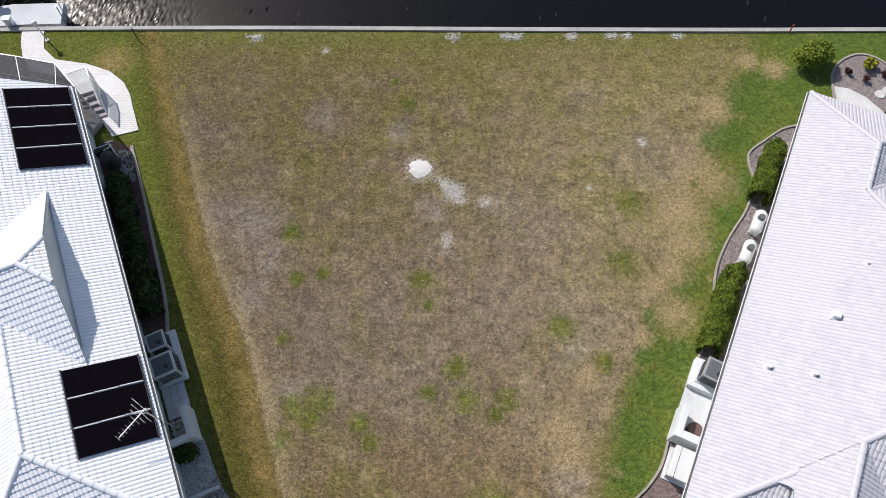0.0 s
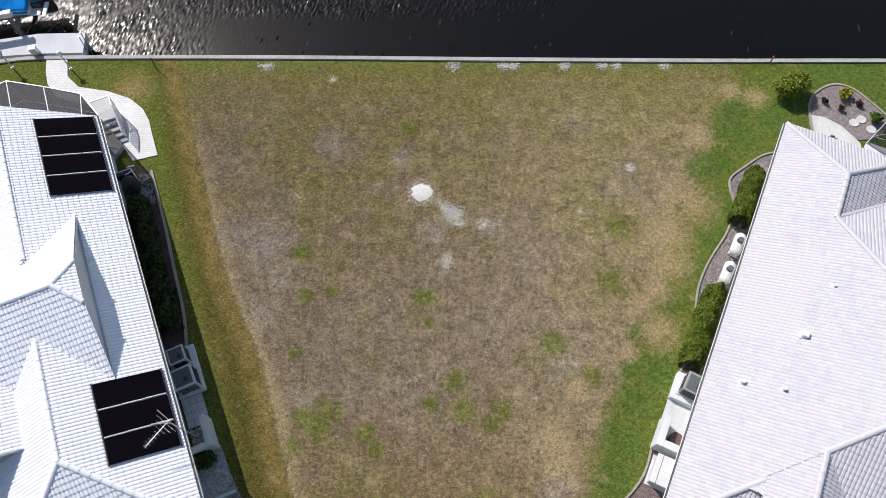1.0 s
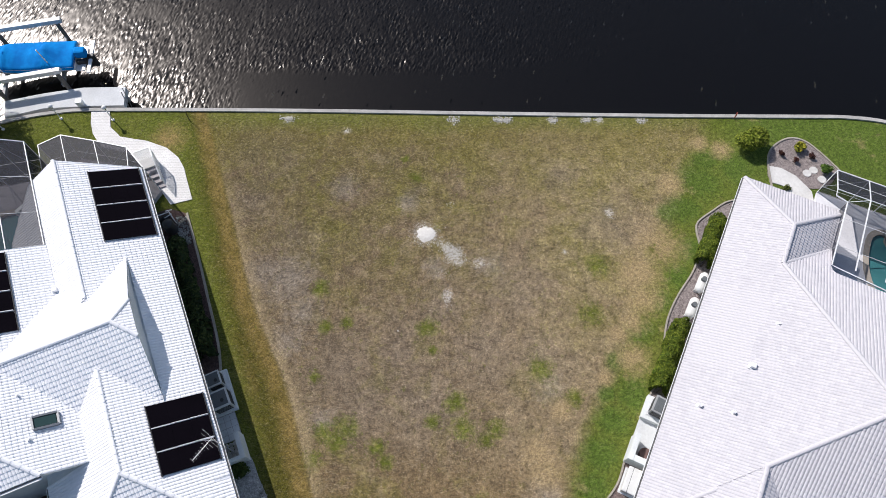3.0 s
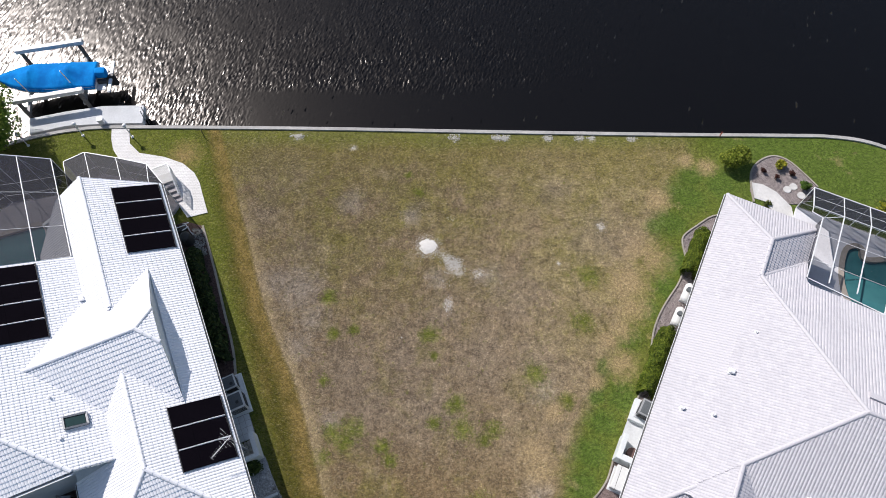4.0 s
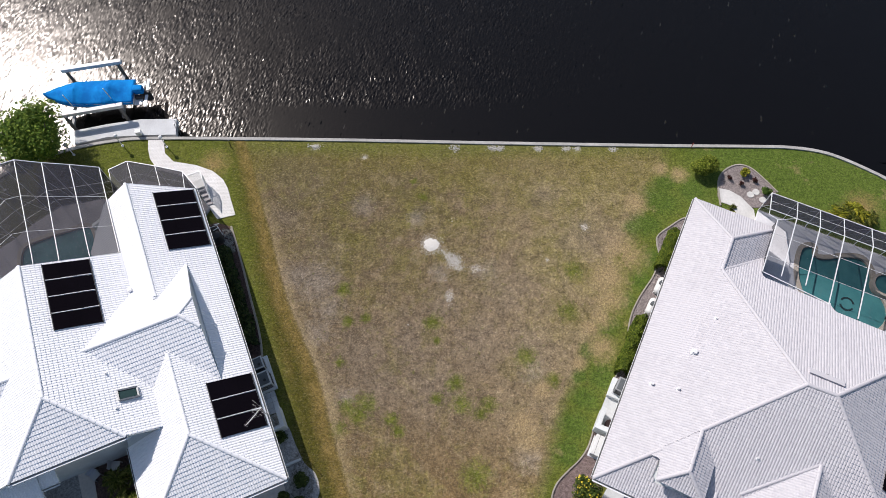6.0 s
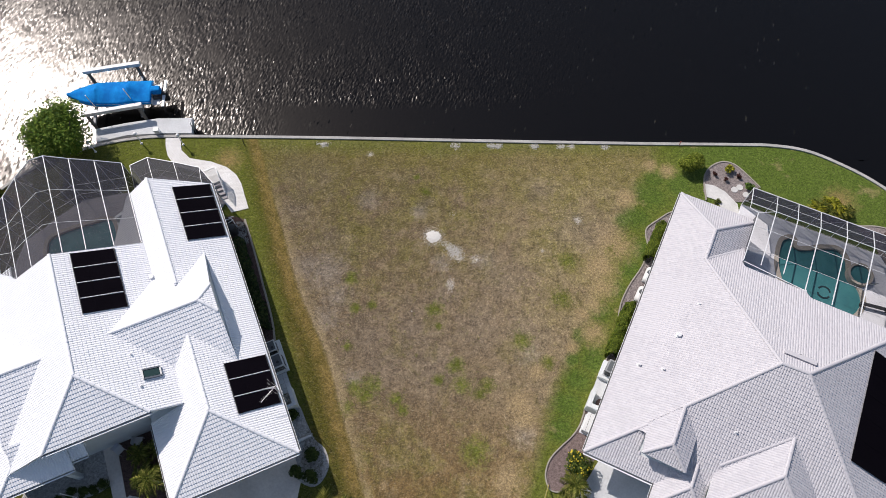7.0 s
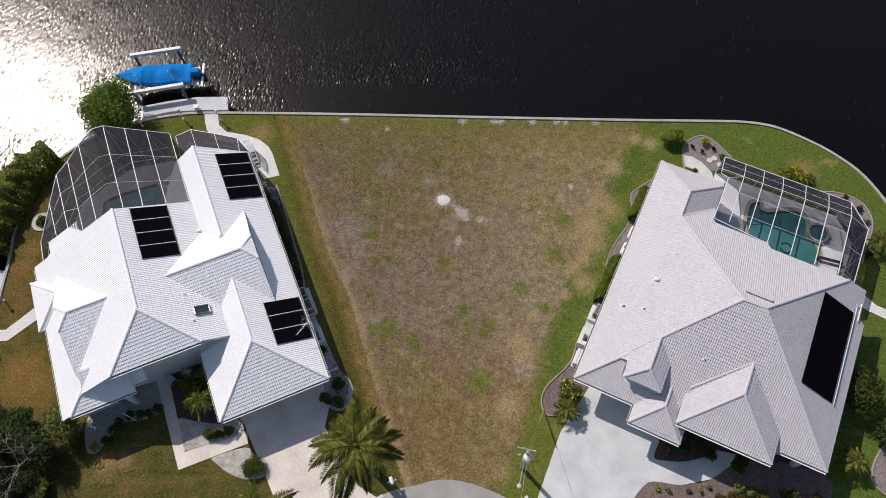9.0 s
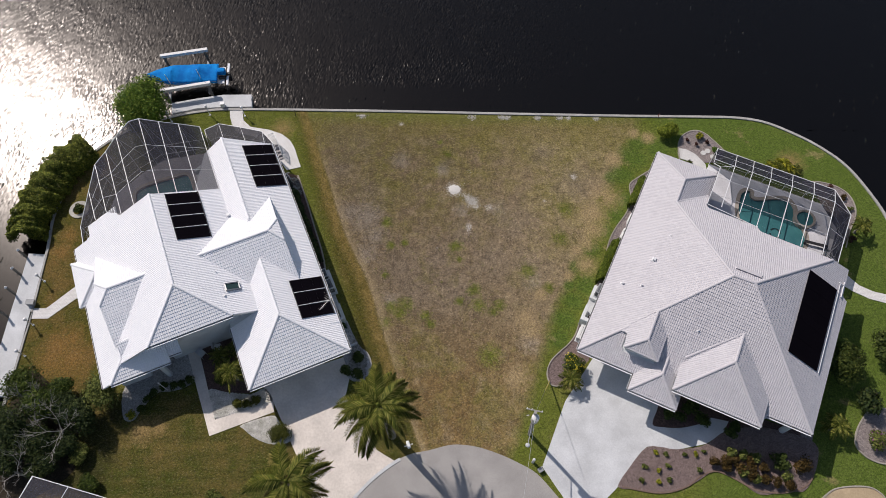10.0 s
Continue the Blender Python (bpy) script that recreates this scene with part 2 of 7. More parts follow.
def lawn_material():
    m = material("lawn", (0.2, 0.17, 0.09), 0.95, spec=0.1)
    n = Nodes(m)
    x, y, _ = n.xyz()
    wob = n.math("SUBTRACT", n.noise(0.3, 3, 0.6), 0.5)
    wob2 = n.math("SUBTRACT", n.noise(1.1, 4, 0.65), 0.5)
    wander = n.math("ADD", n.math("MULTIPLY", wob, 4.5), n.math("MULTIPLY", wob2, 2.2))
    fray = n.math("SUBTRACT", n.noise(3.2, 6, 0.74), 0.5)

    def side(ax, ay, c, soft, amount=1.0, more=None):
        d = n.math("ADD", n.math("ADD", n.math("MULTIPLY", x, ax), n.math("MULTIPLY", y, ay)), c)
        if more is not None:
            d = n.math("ADD", d, more)
        return n.grey(n.math("ADD", d, n.math("MULTIPLY", wander, amount)), -soft, soft)

    def less(a, b):
        return n.math("MULTIPLY", a, n.math("SUBTRACT", 1.0, b))

    def spots(rows, frayed=1.5, soft=0.7):
        """Patches whose rims break up into tufts."""
        total = None
        for sx, sy, r in rows:
            d = n.t.nodes.new("ShaderNodeVectorMath")
            d.operation = "DISTANCE"
            n.plug(n.coord.outputs["Object"], d.inputs[0])
            d.inputs[1].default_value = (sx, sy, 0.0)
            f = n.math("MULTIPLY_ADD", d.outputs["Value"], -1.0 / (r * 1.35), 1.0)
            total = f if total is None else n.math("MAXIMUM", total, f)
        worn = n.math("ADD", n.math("MAXIMUM", total, -1.0), n.math("ADD", n.math("MULTIPLY", fray, frayed), n.math("MULTIPLY", wob2, 0.8)))
        return n.grey(worn, 0.0, soft)

    def two(fac, dark, light):
        return n.mix(fac, dark, light)

    fine, tuft = n.noise(21.0, 5, 0.76), n.noise(40.0, 3, 0.65)
    mid = n.grey(n.noise(2.6, 7, 0.74), 0.25, 0.75)
    wide = n.noise(0.22, 4, 0.6, distort=0.5)
    # the dry lot: brown thatch, mauve grey bare stalks, olive grass
    brown = two(mid, (0.14, 0.1, 0.062), (0.245, 0.183, 0.115))
    mauve = two(mid, (0.15, 0.114, 0.085), (0.28, 0.222, 0.17))
    olive = two(mid, (0.11, 0.097, 0.027), (0.222, 0.19, 0.066))
    far = n.math("MULTIPLY", n.grey(y, 8.0, 20.0), 0.2)
    east = n.math("MULTIPLY", n.grey(x, 1.0, 8.0), 0.07)
    grown = n.math("ADD", n.math("ADD", n.math("MULTIPLY", wide, 0.8), n.math("MULTIPLY", n.noise(0.9, 5, 0.7), 0.5)), n.math("ADD", far, east))
    grown = n.math("ADD", grown, n.math("MULTIPLY", n.grey(y, 4.0, -2.0), 0.1))
    brown = n.mix(n.grey(y, 5.0, -1.0), brown, two(mid, (0.135, 0.088, 0.037), (0.235, 0.158, 0.07)))
    lot = n.mix(n.grey(grown, 0.7, 0.95), brown, olive)
    lot = n.mix(n.math("MULTIPLY", spots(MAUVE_SPOTS, 2.0, 1.2), 0.85), lot, mauve)
    lot = n.mix(n.math("MULTIPLY", n.grey(n.noise(0.55, 6, 0.72, distort=0.4), 0.52, 0.68), 0.5), lot, two(mid, (0.23, 0.175, 0.11), (0.38, 0.305, 0.21)))
    lot = n.mix(n.math("MULTIPLY", spots(ASH_SPOTS, 2.4, 1.0), 0.6), lot, two(mid, (0.24, 0.2, 0.17), (0.42, 0.37, 0.325)))
    lot = n.mix(n.math("MULTIPLY", spots(DARK_SPOTS, 2.6, 1.0), 0.6), lot, two(mid, (0.085, 0.07, 0.04), (0.17, 0.14, 0.085)))
    bleached = n.math("MULTIPLY", n.grey(n.math("ADD", x, n.math("MULTIPLY", wander, 1.2)), -0.5, 6.0), n.grey(n.noise(1.0, 7, 0.76), 0.34, 0.62))
    lot = n.mix(n.math("MULTIPLY", bleached, 0.5), lot, two(mid, (0.24, 0.185, 0.1), (0.4, 0.32, 0.19)))
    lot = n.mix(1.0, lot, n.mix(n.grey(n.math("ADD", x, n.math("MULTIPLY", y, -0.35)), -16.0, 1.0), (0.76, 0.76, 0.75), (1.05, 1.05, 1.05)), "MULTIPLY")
    # fresh shoots, in patches and as single tufts
    shoots = two(mid, (0.1, 0.115, 0.012), (0.215, 0.215, 0.035))
    lot = n.mix(n.math("MULTIPLY", spots(GREEN_SPOTS, 2.6, 0.9), 0.9), lot, two(mid, (0.08, 0.11, 0.01), (0.18, 0.205, 0.03)))
    sprout = n.math("MULTIPLY", n.grey(n.noise(2.4, 6, 0.75), 0.57, 0.66), n.grey(n.noise(0.33, 3, 0.5), 0.42, 0.62))
    lot = n.mix(n.math("MULTIPLY", sprout, 0.65), lot, shoots)
    lot = n.mix(n.math("MULTIPLY", n.grey(n.noise(4.6, 5, 0.72), 0.62, 0.7), 0.45), lot, (0.07, 0.062, 0.025))
    lot = n.mix(n.math("MULTIPLY", n.grey(n.noise(0.42, 5, 0.68, distort=0.8), 0.52, 0.64), n.math("MULTIPLY_ADD", n.grey(y, 6.0, 0.0), 0.35, 0.3)), lot, two(mid, (0.1, 0.094, 0.02), (0.2, 0.178, 0.048)))
    # the mower's lines
    rows = n.noise(1.0, 4, 0.6, stretch=(2.6, 0.3, 1.0, -0.378), distort=1.2)
    lot = n.mix(1.0, lot, n.mix(n.grey(rows, 0.3, 0.7), (0.92, 0.925, 0.93), (1.08, 1.075, 1.07)), "MULTIPLY")
    lot = n.mix(1.0, lot, n.mix(n.grey(n.noise(1.3, 7, 0.78, distort=0.5), 0.38, 0.62), (0.74, 0.74, 0.75), (1.22, 1.21, 1.19)), "MULTIPLY")
    # watered lawn of the houses
    green = two(mid, (0.064, 0.09, 0.011), (0.145, 0.175, 0.026))
    green = n.mix(n.math("MULTIPLY", n.grey(wide, 0.48, 0.68), 0.45), green, (0.2, 0.19, 0.05))
    lush = two(mid, (0.046, 0.086, 0.013), (0.108, 0.165, 0.03))
    straw = two(n.grey(fine, 0.3, 0.7), (0.29, 0.205, 0.105), (0.42, 0.315, 0.175))
    olive_green = two(mid, (0.094, 0.084, 0.013), (0.18, 0.148, 0.032))
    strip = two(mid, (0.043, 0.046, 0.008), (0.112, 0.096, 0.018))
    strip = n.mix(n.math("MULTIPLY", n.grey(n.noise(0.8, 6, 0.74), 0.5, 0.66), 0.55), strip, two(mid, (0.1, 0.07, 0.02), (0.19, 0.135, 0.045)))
    step = n.math("MULTIPLY", n.grey(y, 7.5, 11.5), -0.6)
    right = side(0.914, -0.406, -3.45, 0.5, 0.28, n.math("MULTIPLY", n.grey(y, 3.5, -1.5), -1.0))
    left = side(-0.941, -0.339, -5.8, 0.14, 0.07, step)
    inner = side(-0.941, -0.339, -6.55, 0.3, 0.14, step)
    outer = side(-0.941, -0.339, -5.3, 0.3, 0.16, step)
    house_l = side(-0.941, -0.339, -7.7, 0.5, 0.3)
    shore = side(0.0, 1.0, -20.9, 1.6, 0.6)
    bank = side(0.0, 1.0, -22.8, 0.5, 0.35)
    west = side(-1.0, 0.0, -27.5, 1.5, 1.0)
    front = side(0.0, -1.0, -1.5, 1.0, 0.4)
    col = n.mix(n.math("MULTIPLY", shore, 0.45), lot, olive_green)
    col = n.mix(n.math("MULTIPLY", bank, 0.55), col, green)
    col = n.mix(n.math("MULTIPLY", right, 0.92), col, green)
    garden = n.grey(n.math("ADD", x, n.math("MULTIPLY", wander, 0.5)), 13.5, 17.5)
    col = n.mix(n.math("MULTIPLY", garden, 0.75), col, lush)
    col = n.mix(n.math("MULTIPLY", spots(LUSH_SPOTS, 1.0, 0.6), 0.85), col, lush)
    col = n.mix(n.math("MULTIPLY", spots(STRAW_SPOTS, 1.7, 0.8), 0.85), col, straw)
    bald = n.grey(n.noise(0.4, 5, 0.65, stretch=(1.0, 1.3, 1.0)), 0.6, 0.68)
    col = n.mix(n.math("MULTIPLY", n.math("MULTIPLY", right, bald), 0.45), col, straw)
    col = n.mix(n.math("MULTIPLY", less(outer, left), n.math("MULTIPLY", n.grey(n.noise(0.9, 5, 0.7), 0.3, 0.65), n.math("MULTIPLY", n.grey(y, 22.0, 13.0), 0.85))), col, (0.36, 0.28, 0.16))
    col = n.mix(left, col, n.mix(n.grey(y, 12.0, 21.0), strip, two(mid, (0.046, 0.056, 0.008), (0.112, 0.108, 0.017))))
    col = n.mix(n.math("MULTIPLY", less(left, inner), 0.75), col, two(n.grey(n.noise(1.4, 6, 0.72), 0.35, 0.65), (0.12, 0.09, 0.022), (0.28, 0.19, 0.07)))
    col = n.mix(n.math("MULTIPLY", less(house_l, west), 0.6), col, green)
    mows = n.noise(1.0, 3, 0.6, stretch=(0.12, 2.2, 1.0, 0.24), distort=0.3)
    yard = n.mix(n.grey(n.math("ADD", n.math("MULTIPLY", wide, 0.5), n.math("MULTIPLY", n.noise(0.8, 6, 0.72), 0.5)), 0.42, 0.62), (0.042, 0.052, 0.009), (0.13, 0.088, 0.03))
    yard = n.mix(1.0, yard, n.mix(n.grey(mows, 0.3, 0.7), (0.72, 0.74, 0.74), (1.28, 1.26, 1.26)), "MULTIPLY")
    col = n.mix(n.math("MULTIPLY", n.math("MULTIPLY", front, left), 0.8), col, yard)
    col = n.mix(n.math("MULTIPLY", n.math("MULTIPLY", west, n.grey(n.noise(0.25, 4, 0.6), 0.5, 0.62)), 0.5), col, (0.2, 0.115, 0.042))
    col = n.mix(n.math("MULTIPLY", spots(ORANGE_SPOTS, 1.6, 0.9), 0.7), col, n.mix(west, (0.3, 0.2, 0.09), (0.23, 0.125, 0.04)))
    # shade of the scrub trees, mixed into the lawn's colour
    col = n.mix(n.math("MULTIPLY", spots(TREE_SHADE_SPOTS, 1.8, 0.7), 0.8), col, two(mid, (0.022, 0.026, 0.008), (0.05, 0.05, 0.014)))
    col = n.mix(n.math("MULTIPLY", n.math("MULTIPLY", spots(BARE_SPOTS, 1.6, 0.7), n.grey(n.noise(6.0, 7, 0.8), 0.46, 0.56)), 0.8), col, (0.58, 0.54, 0.49))
    # loose straw and single dark stalks
    fibre = n.noise(17.0, 3, 0.7, stretch=(0.4, 1.5, 1.0, -0.5), distort=1.2)
    dry_part = n.math("SUBTRACT", 1.0, n.math("MULTIPLY", n.math("MAXIMUM", right, n.math("MULTIPLY", left, 0.6)), 0.75))
    col = n.mix(n.math("MULTIPLY", n.math("MULTIPLY", n.grey(fibre, 0.55, 0.66), 0.5), dry_part), col, (0.46, 0.39, 0.28))
    col = n.mix(n.math("MULTIPLY", n.grey(n.noise(9.0, 5, 0.74), 0.56, 0.68), 0.45), col, (0.06, 0.056, 0.016))
    # clumps and blades
    clump = n.noise(6.5, 6, 0.8)
    col = n.mix(1.0, col, n.mix(n.grey(clump, 0.335, 0.665), (0.42, 0.43, 0.45), (1.6, 1.59, 1.55)), "MULTIPLY")
    col = n.mix(1.0, col, n.mix(n.grey(fine, 0.35, 0.65), (0.52, 0.52, 0.53), (1.5, 1.5, 1.48)), "MULTIPLY")
    n.colour(n.mix(1.0, col, n.mix(n.grey(tuft, 0.28, 0.72), (0.7, 0.7, 0.7), (1.28, 1.28, 1.28)), "MULTIPLY"))
    n.bump(n.math("ADD", fine, clump), 0.5, 0.035)
    return m


LAWN = lawn_material()
SHORE = [(-34.7, -60), (-34.7, -1.2), (-34.9, 1.9), (-34.8, 4.7), (-34.95, 7.6), (-35.05, 9.7), (-35.35, 13.4), (-34.2, 17.9), (-33.0, 19.8),
         (-30.8, 21.6), (-28.6, 22.6), (-27.0, 23.15), (-24.7, 23.66), (-21.7, 23.9), (-9.9, 23.88), (1.5, 23.72), (12.7, 23.6), (20.0, 23.58), (22.65, 23.52),
         (25.0, 23.1), (27.2, 22.0), (29.35, 20.5), (31.3, 18.4), (32.85, 15.1), (33.5, 12.6), (34.3, 9.0), (34.7, 4.0), (34.8, -60)]
LAND = smooth_line(SHORE, steps=5)
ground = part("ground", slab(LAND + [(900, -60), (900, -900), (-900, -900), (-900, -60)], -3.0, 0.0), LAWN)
tagged(ground, "mown lawn and dry patchy grass of a vacant lot", "ground", kind="structure")
cap = part("seawall_cap", ribbon(LAND, -0.1, 0.12, -3.0, 0.1), SEAWALL)
tagged(cap, "weathered grey concrete seawall cap along the canal", "seawall", kind="structure")


def water_material():
    m = material("canal_water", (0.003, 0.0024, 0.002), 0.2, spec=0.66)
    m.node_tree.nodes["Principled BSDF"].inputs["IOR"].default_value = 1.33
    m.node_tree.nodes["Principled BSDF"].inputs["Specular Tint"].default_value = (1.0, 0.94, 0.9, 1.0)
    return m


def soft_noise(x, y, scale, seed):
    """Smooth random values between -1 and 1 from a few crossed waves."""
    r = np.random.default_rng(seed)
    total = np.zeros_like(x)
    for _ in range(9):
        a, k = r.uniform(0, 2 * np.pi), scale * r.uniform(0.6, 1.9)
        total += np.sin((x * np.cos(a) + y * np.sin(a)) * k + r.uniform(0, 6.28))
    return total / 3.2


def ripples(x0, x1, y0, y1, dx, dy, seed):
    """Wind ripples: lively on the open canal, calm in the lee of the seawall."""
    r = np.random.default_rng(seed)
    nx, ny = int((x1 - x0) / dx), int((y1 - y0) / dy)
    gx, gy = np.meshgrid(np.arange(nx + 1), np.arange(ny + 1))
    x = x0 + gx * dx + r.uniform(-0.3, 0.3, gx.shape) * dx + (gy % 2) * dx * 0.5
    y = y0 + gy * dy + r.uniform(-0.3, 0.3, gx.shape) * dy
    band = np.clip((y - 27.7 - 0.02 * x + 0.3 * soft_noise(x, y, 0.25, 3)) / 0.7, 0, 1)
    west = np.clip((-15.0 - x + 0.9 * soft_noise(x, y, 0.4, 4)) / 3.0, 0, 1)
    gust = np.clip(0.9 + 0.3 * soft_noise(x * 0.8, y * 1.5, 0.2, 5), 0.3, 1.25)
    lively = 0.05 + np.maximum(1.05 * band * gust, west * np.clip(gust + 0.2, 0.6, 1.1))
    lively = np.where((x < -33) & (y < 22), lively * np.clip((y - 11) / 10, 0.06, 1), lively)
    lively *= 1 - 0.45 * np.clip((-18 - x) / 10, 0, 1)
    lively *= 1 - 0.8 * np.clip((x - 1) / 9, 0, 1)
    small = np.clip(1 + 0.4 * soft_noise(x, y, 2.2, 6), 0.35, 1.8)
    gusty = np.where(r.uniform(0, 1, x.shape) < 0.05, 1.7, 1.0)
    z = -0.95 + r.normal(0, 0.13 * dx, x.shape) * lively * small * gusty
    z += 0.006 * soft_noise(x, y, 1.1, 7) * (0.1 + lively)
    v = np.stack([x, y, z], -1).reshape(-1, 3)
    i = (np.arange(ny)[:, None] * (nx + 1) + np.arange(nx)[None]).ravel()
    tri = np.concatenate([np.stack([i, i + 1, i + nx + 2], 1), np.stack([i, i + nx + 2, i + nx + 1], 1)])
    return v, tri


def water_mesh():
    parts = [ripples(-56, 10, 23.0, 44, 0.066, 0.17, 11), ripples(9.7, 48, 23.0, 44, 0.09, 0.22, 14), ripples(-56, -27.0, -12, 23.3, 0.08, 0.19, 12), ripples(24.0, 48.0, -12, 23.3, 0.2, 0.35, 13)]
    rim = np.array([(-2500, -2500, -1.06), (2500, -2500, -1.06), (2500, 2500, -1.06), (-2500, 2500, -1.06)], float)
    parts.append((rim, np.array([(0, 1, 2), (0, 2, 3)])))
    verts = np.concatenate([p[0] for p in parts])
    starts = np.cumsum([0] + [len(p[0]) for p in parts])
    tris = np.concatenate([p[1] + s for p, s in zip(parts, starts)])
    me = bpy.data.meshes.new("water")
    me.vertices.add(len(verts))
    me.vertices.foreach_set("co", verts.ravel())
    me.loops.add(tris.size)
    me.loops.foreach_set("vertex_index", tris.ravel())
    me.polygons.add(len(tris))
    me.polygons.foreach_set("loop_start", np.arange(0, tris.size, 3))
    me.update()
    return me


WATER = water_material()
water = solid("water", water_mesh(), WATER)
tagged(water, "dark rippled canal water with sun glitter", "water", kind="structure")


# ---- roofs ----
def away(x, y, poly):
    """How far a place lies from the edge of a polygon, and the nearest place on it."""
    best = (1e9, x, y)
    for (x0, y0), (x1, y1) in zip(poly, poly[1:] + poly[:1]):
        dx, dy = x1 - x0, y1 - y0
        f = max(0.0, min(1.0, ((x - x0) * dx + (y - y0) * dy) / (dx * dx + dy * dy + 1e-12)))
        u, v = x0 + f * dx, y0 + f * dy
        d = math.hypot(x - u, y - v)
        if d < best[0]:
            best = (d, u, v)
    return best


def tile_grid(faces, wide=0.142, long=0.228):
    """Where each tile of each roof face lies: centre in the plan, the face, and the way down the slope."""
    out = []
    for k, (name, c, ga, gb, poly) in enumerate(faces):
        g = math.hypot(ga, gb)
        dn = Vector((-ga / g, -gb / g))
        ac = Vector((-dn.y, dn.x))
        run = long / math.sqrt(1 + g * g)
        us = [Vector(p).dot(ac) for p in poly]
        vs = [Vector(p).dot(dn) for p in poly]
        low = max(vs)
        for i in range(int((max(us) - min(us)) / wide) + 2):
            for j in range(int((low - min(vs)) / run) + 2):
                u, v = min(us) + (i + 0.5) * wide, low - (j + 0.5) * run
                p = ac * u + dn * v
                if not inside(p.x, p.y, poly) and away(p.x, p.y, poly)[0] > 0.22:
                    continue
                z = c + ga * p.x + gb * p.y
                if name != "porch_front" and any(q is not faces[k] and inside(p.x, p.y, q[4]) and q[1] + q[2] * p.x + q[3] * p.y > z + 0.2 for q in faces):
                    continue
                out.append((p.x, p.y, z, k, dn, ac, g))
    return out


PROFILE = [(-0.5, 0.0), (-0.3, 0.016), (0.0, 0.022), (0.3, 0.016), (0.5, 0.0)]


def tile_points(x, y, z, dn, ac, g, wide=0.142, long=0.228, jitter=0.0):
    run = long / math.sqrt(1 + g * g)
    slope = Vector((dn.x, dn.y, -g)).normalized()
    side = Vector((ac.x, ac.y, 0))
    up = side.cross(slope).normalized()
    if up.z < 0:
        up = -up
    o = Vector((x, y, z)) + up * 0.05
    verts = []
    for end, lift in ((-0.54, -0.014), (0.54, 0.013 + jitter)):
        for px, pz in PROFILE:
            verts.append(tuple(o + side * (px * wide) + slope * (end * long) + up * (pz + lift)))
    for px, pz in PROFILE:
        verts.append(tuple(o + side * (px * wide) + slope * (0.54 * long) + up * (pz - 0.026)))
    return verts


N = len(PROFILE)
TILE_FACES = [(i, i + 1, N + i + 1, N + i) for i in range(N - 1)] + [(N + i, N + i + 1, 2 * N + i + 1, 2 * N + i) for i in range(N - 1)]


def trimmed(points, face):
    """Cut a tile at the edge of its roof face."""
    name, c, ga, gb, poly = face
    out = []
    for x, y, z in points:
        if not inside(x, y, poly):
            d, u, v = away(x, y, poly)
            if d > 0.03:
                k = 0.03 / d
                u, v = u + (x - u) * k, v + (y - v) * k
                x, y, z = u, v, z + ga * (u - x) + gb * (v - y)
        out.append((x, y, z))
    return out


def tile_sheet(tiles, seed, all_faces):
    rnd = random.Random(seed)
    verts, faces = [], []
    for x, y, z, k, dn, ac, g in tiles:
        base = len(verts)
        pts = tile_points(x, y, z, dn, ac, g, jitter=rnd.uniform(-0.003, 0.005))
        verts += trimmed(pts, all_faces[k]) if away(x, y, all_faces[k][4])[0] < 0.4 else pts
        faces += [tuple(base + i for i in f) for f in TILE_FACES]
    me = mesh_of(verts, faces, "roof_tiles")
    # keep all faces turned up and out
    bm = bmesh.new()
    bm.from_mesh(me)
    for f in bm.faces:
        if f.normal.z < 0:
            f.normal_flip()
    bm.to_mesh(me)
    bm.free()
    return me


def cap_mesh(long, r=0.105):
    """A half-round cap tile along +x, a little wider at its lower end."""
    verts, faces = [], []
    for x, rad, h in ((0.0, r * 1.04, 0.006), (long * 1.1, r * 0.97, -0.006)):
        verts += [(x, math.cos(math.pi * k / 6) * rad, h + math.sin(math.pi * k / 6) * rad * 0.75) for k in range(7)]
    faces = [(k, k + 7, k + 8, k + 1) for k in range(6)] + [tuple(range(7))]
    return mesh_of(verts, faces, "ridge_cap")


def ridge_caps(lines, mat, parent, step=0.4, lift=0.045):
    for p, q in lines:
        p, q = Vector(p), Vector(q)
        if q.z < p.z:
            p, q = q, p
        d = q - p
        n = max(1, round(d.length / step))
        me = cap_mesh(d.length / n)
        me.materials.append(mat)
        flat = math.hypot(d.x, d.y)
        for i in range(n):
            ob = new("ridge_cap", me)
            ob.parent = parent
            ob.location = p + d * (i / n) + Vector((0, 0, lift))
            ob.rotation_euler = (0, -math.atan2(d.z, flat), math.atan2(d.y, d.x))


def build_roof(parent, faces, lines, deck_mat, tile_mat, seed):
    roof = new("roof")
    roof.parent = parent
    for name, c, ga, gb, poly in faces:
        top = lambda x, y: c + ga * x + gb * y
        part("roof_deck", slab(poly, lambda x, y: top(x, y) - 0.16, top), deck_mat, roof)
    tiles = tile_grid(faces)
    ridge_caps(lines, tile_mat, roof)
    return roof, tiles


HOUSE_L, TURN_L = (-9.124, 0.572), 24.29
HOUSE_R, TURN_R = (7.114, 0.94), -23.93


def place(house, a, b, z=0.0):
    """World place of a point in a house's own plan."""
    (x, y), t = (HOUSE_L, radians(TURN_L)) if house == "L" else (HOUSE_R, radians(TURN_R))
    return Vector((x + a * math.cos(t) - b * math.sin(t), y + a * math.sin(t) + b * math.cos(t), z))


house_l = thing("house", (*HOUSE_L, 0), TURN_L, "white single-storey house with white tile hip and gable roofs", "house", "houses beside the lot")
E1, Z1, A1 = 2.75, 6.31, -9.75


def mirror(poly):
    return [(-16.87 - a, b) for a, b in poly]


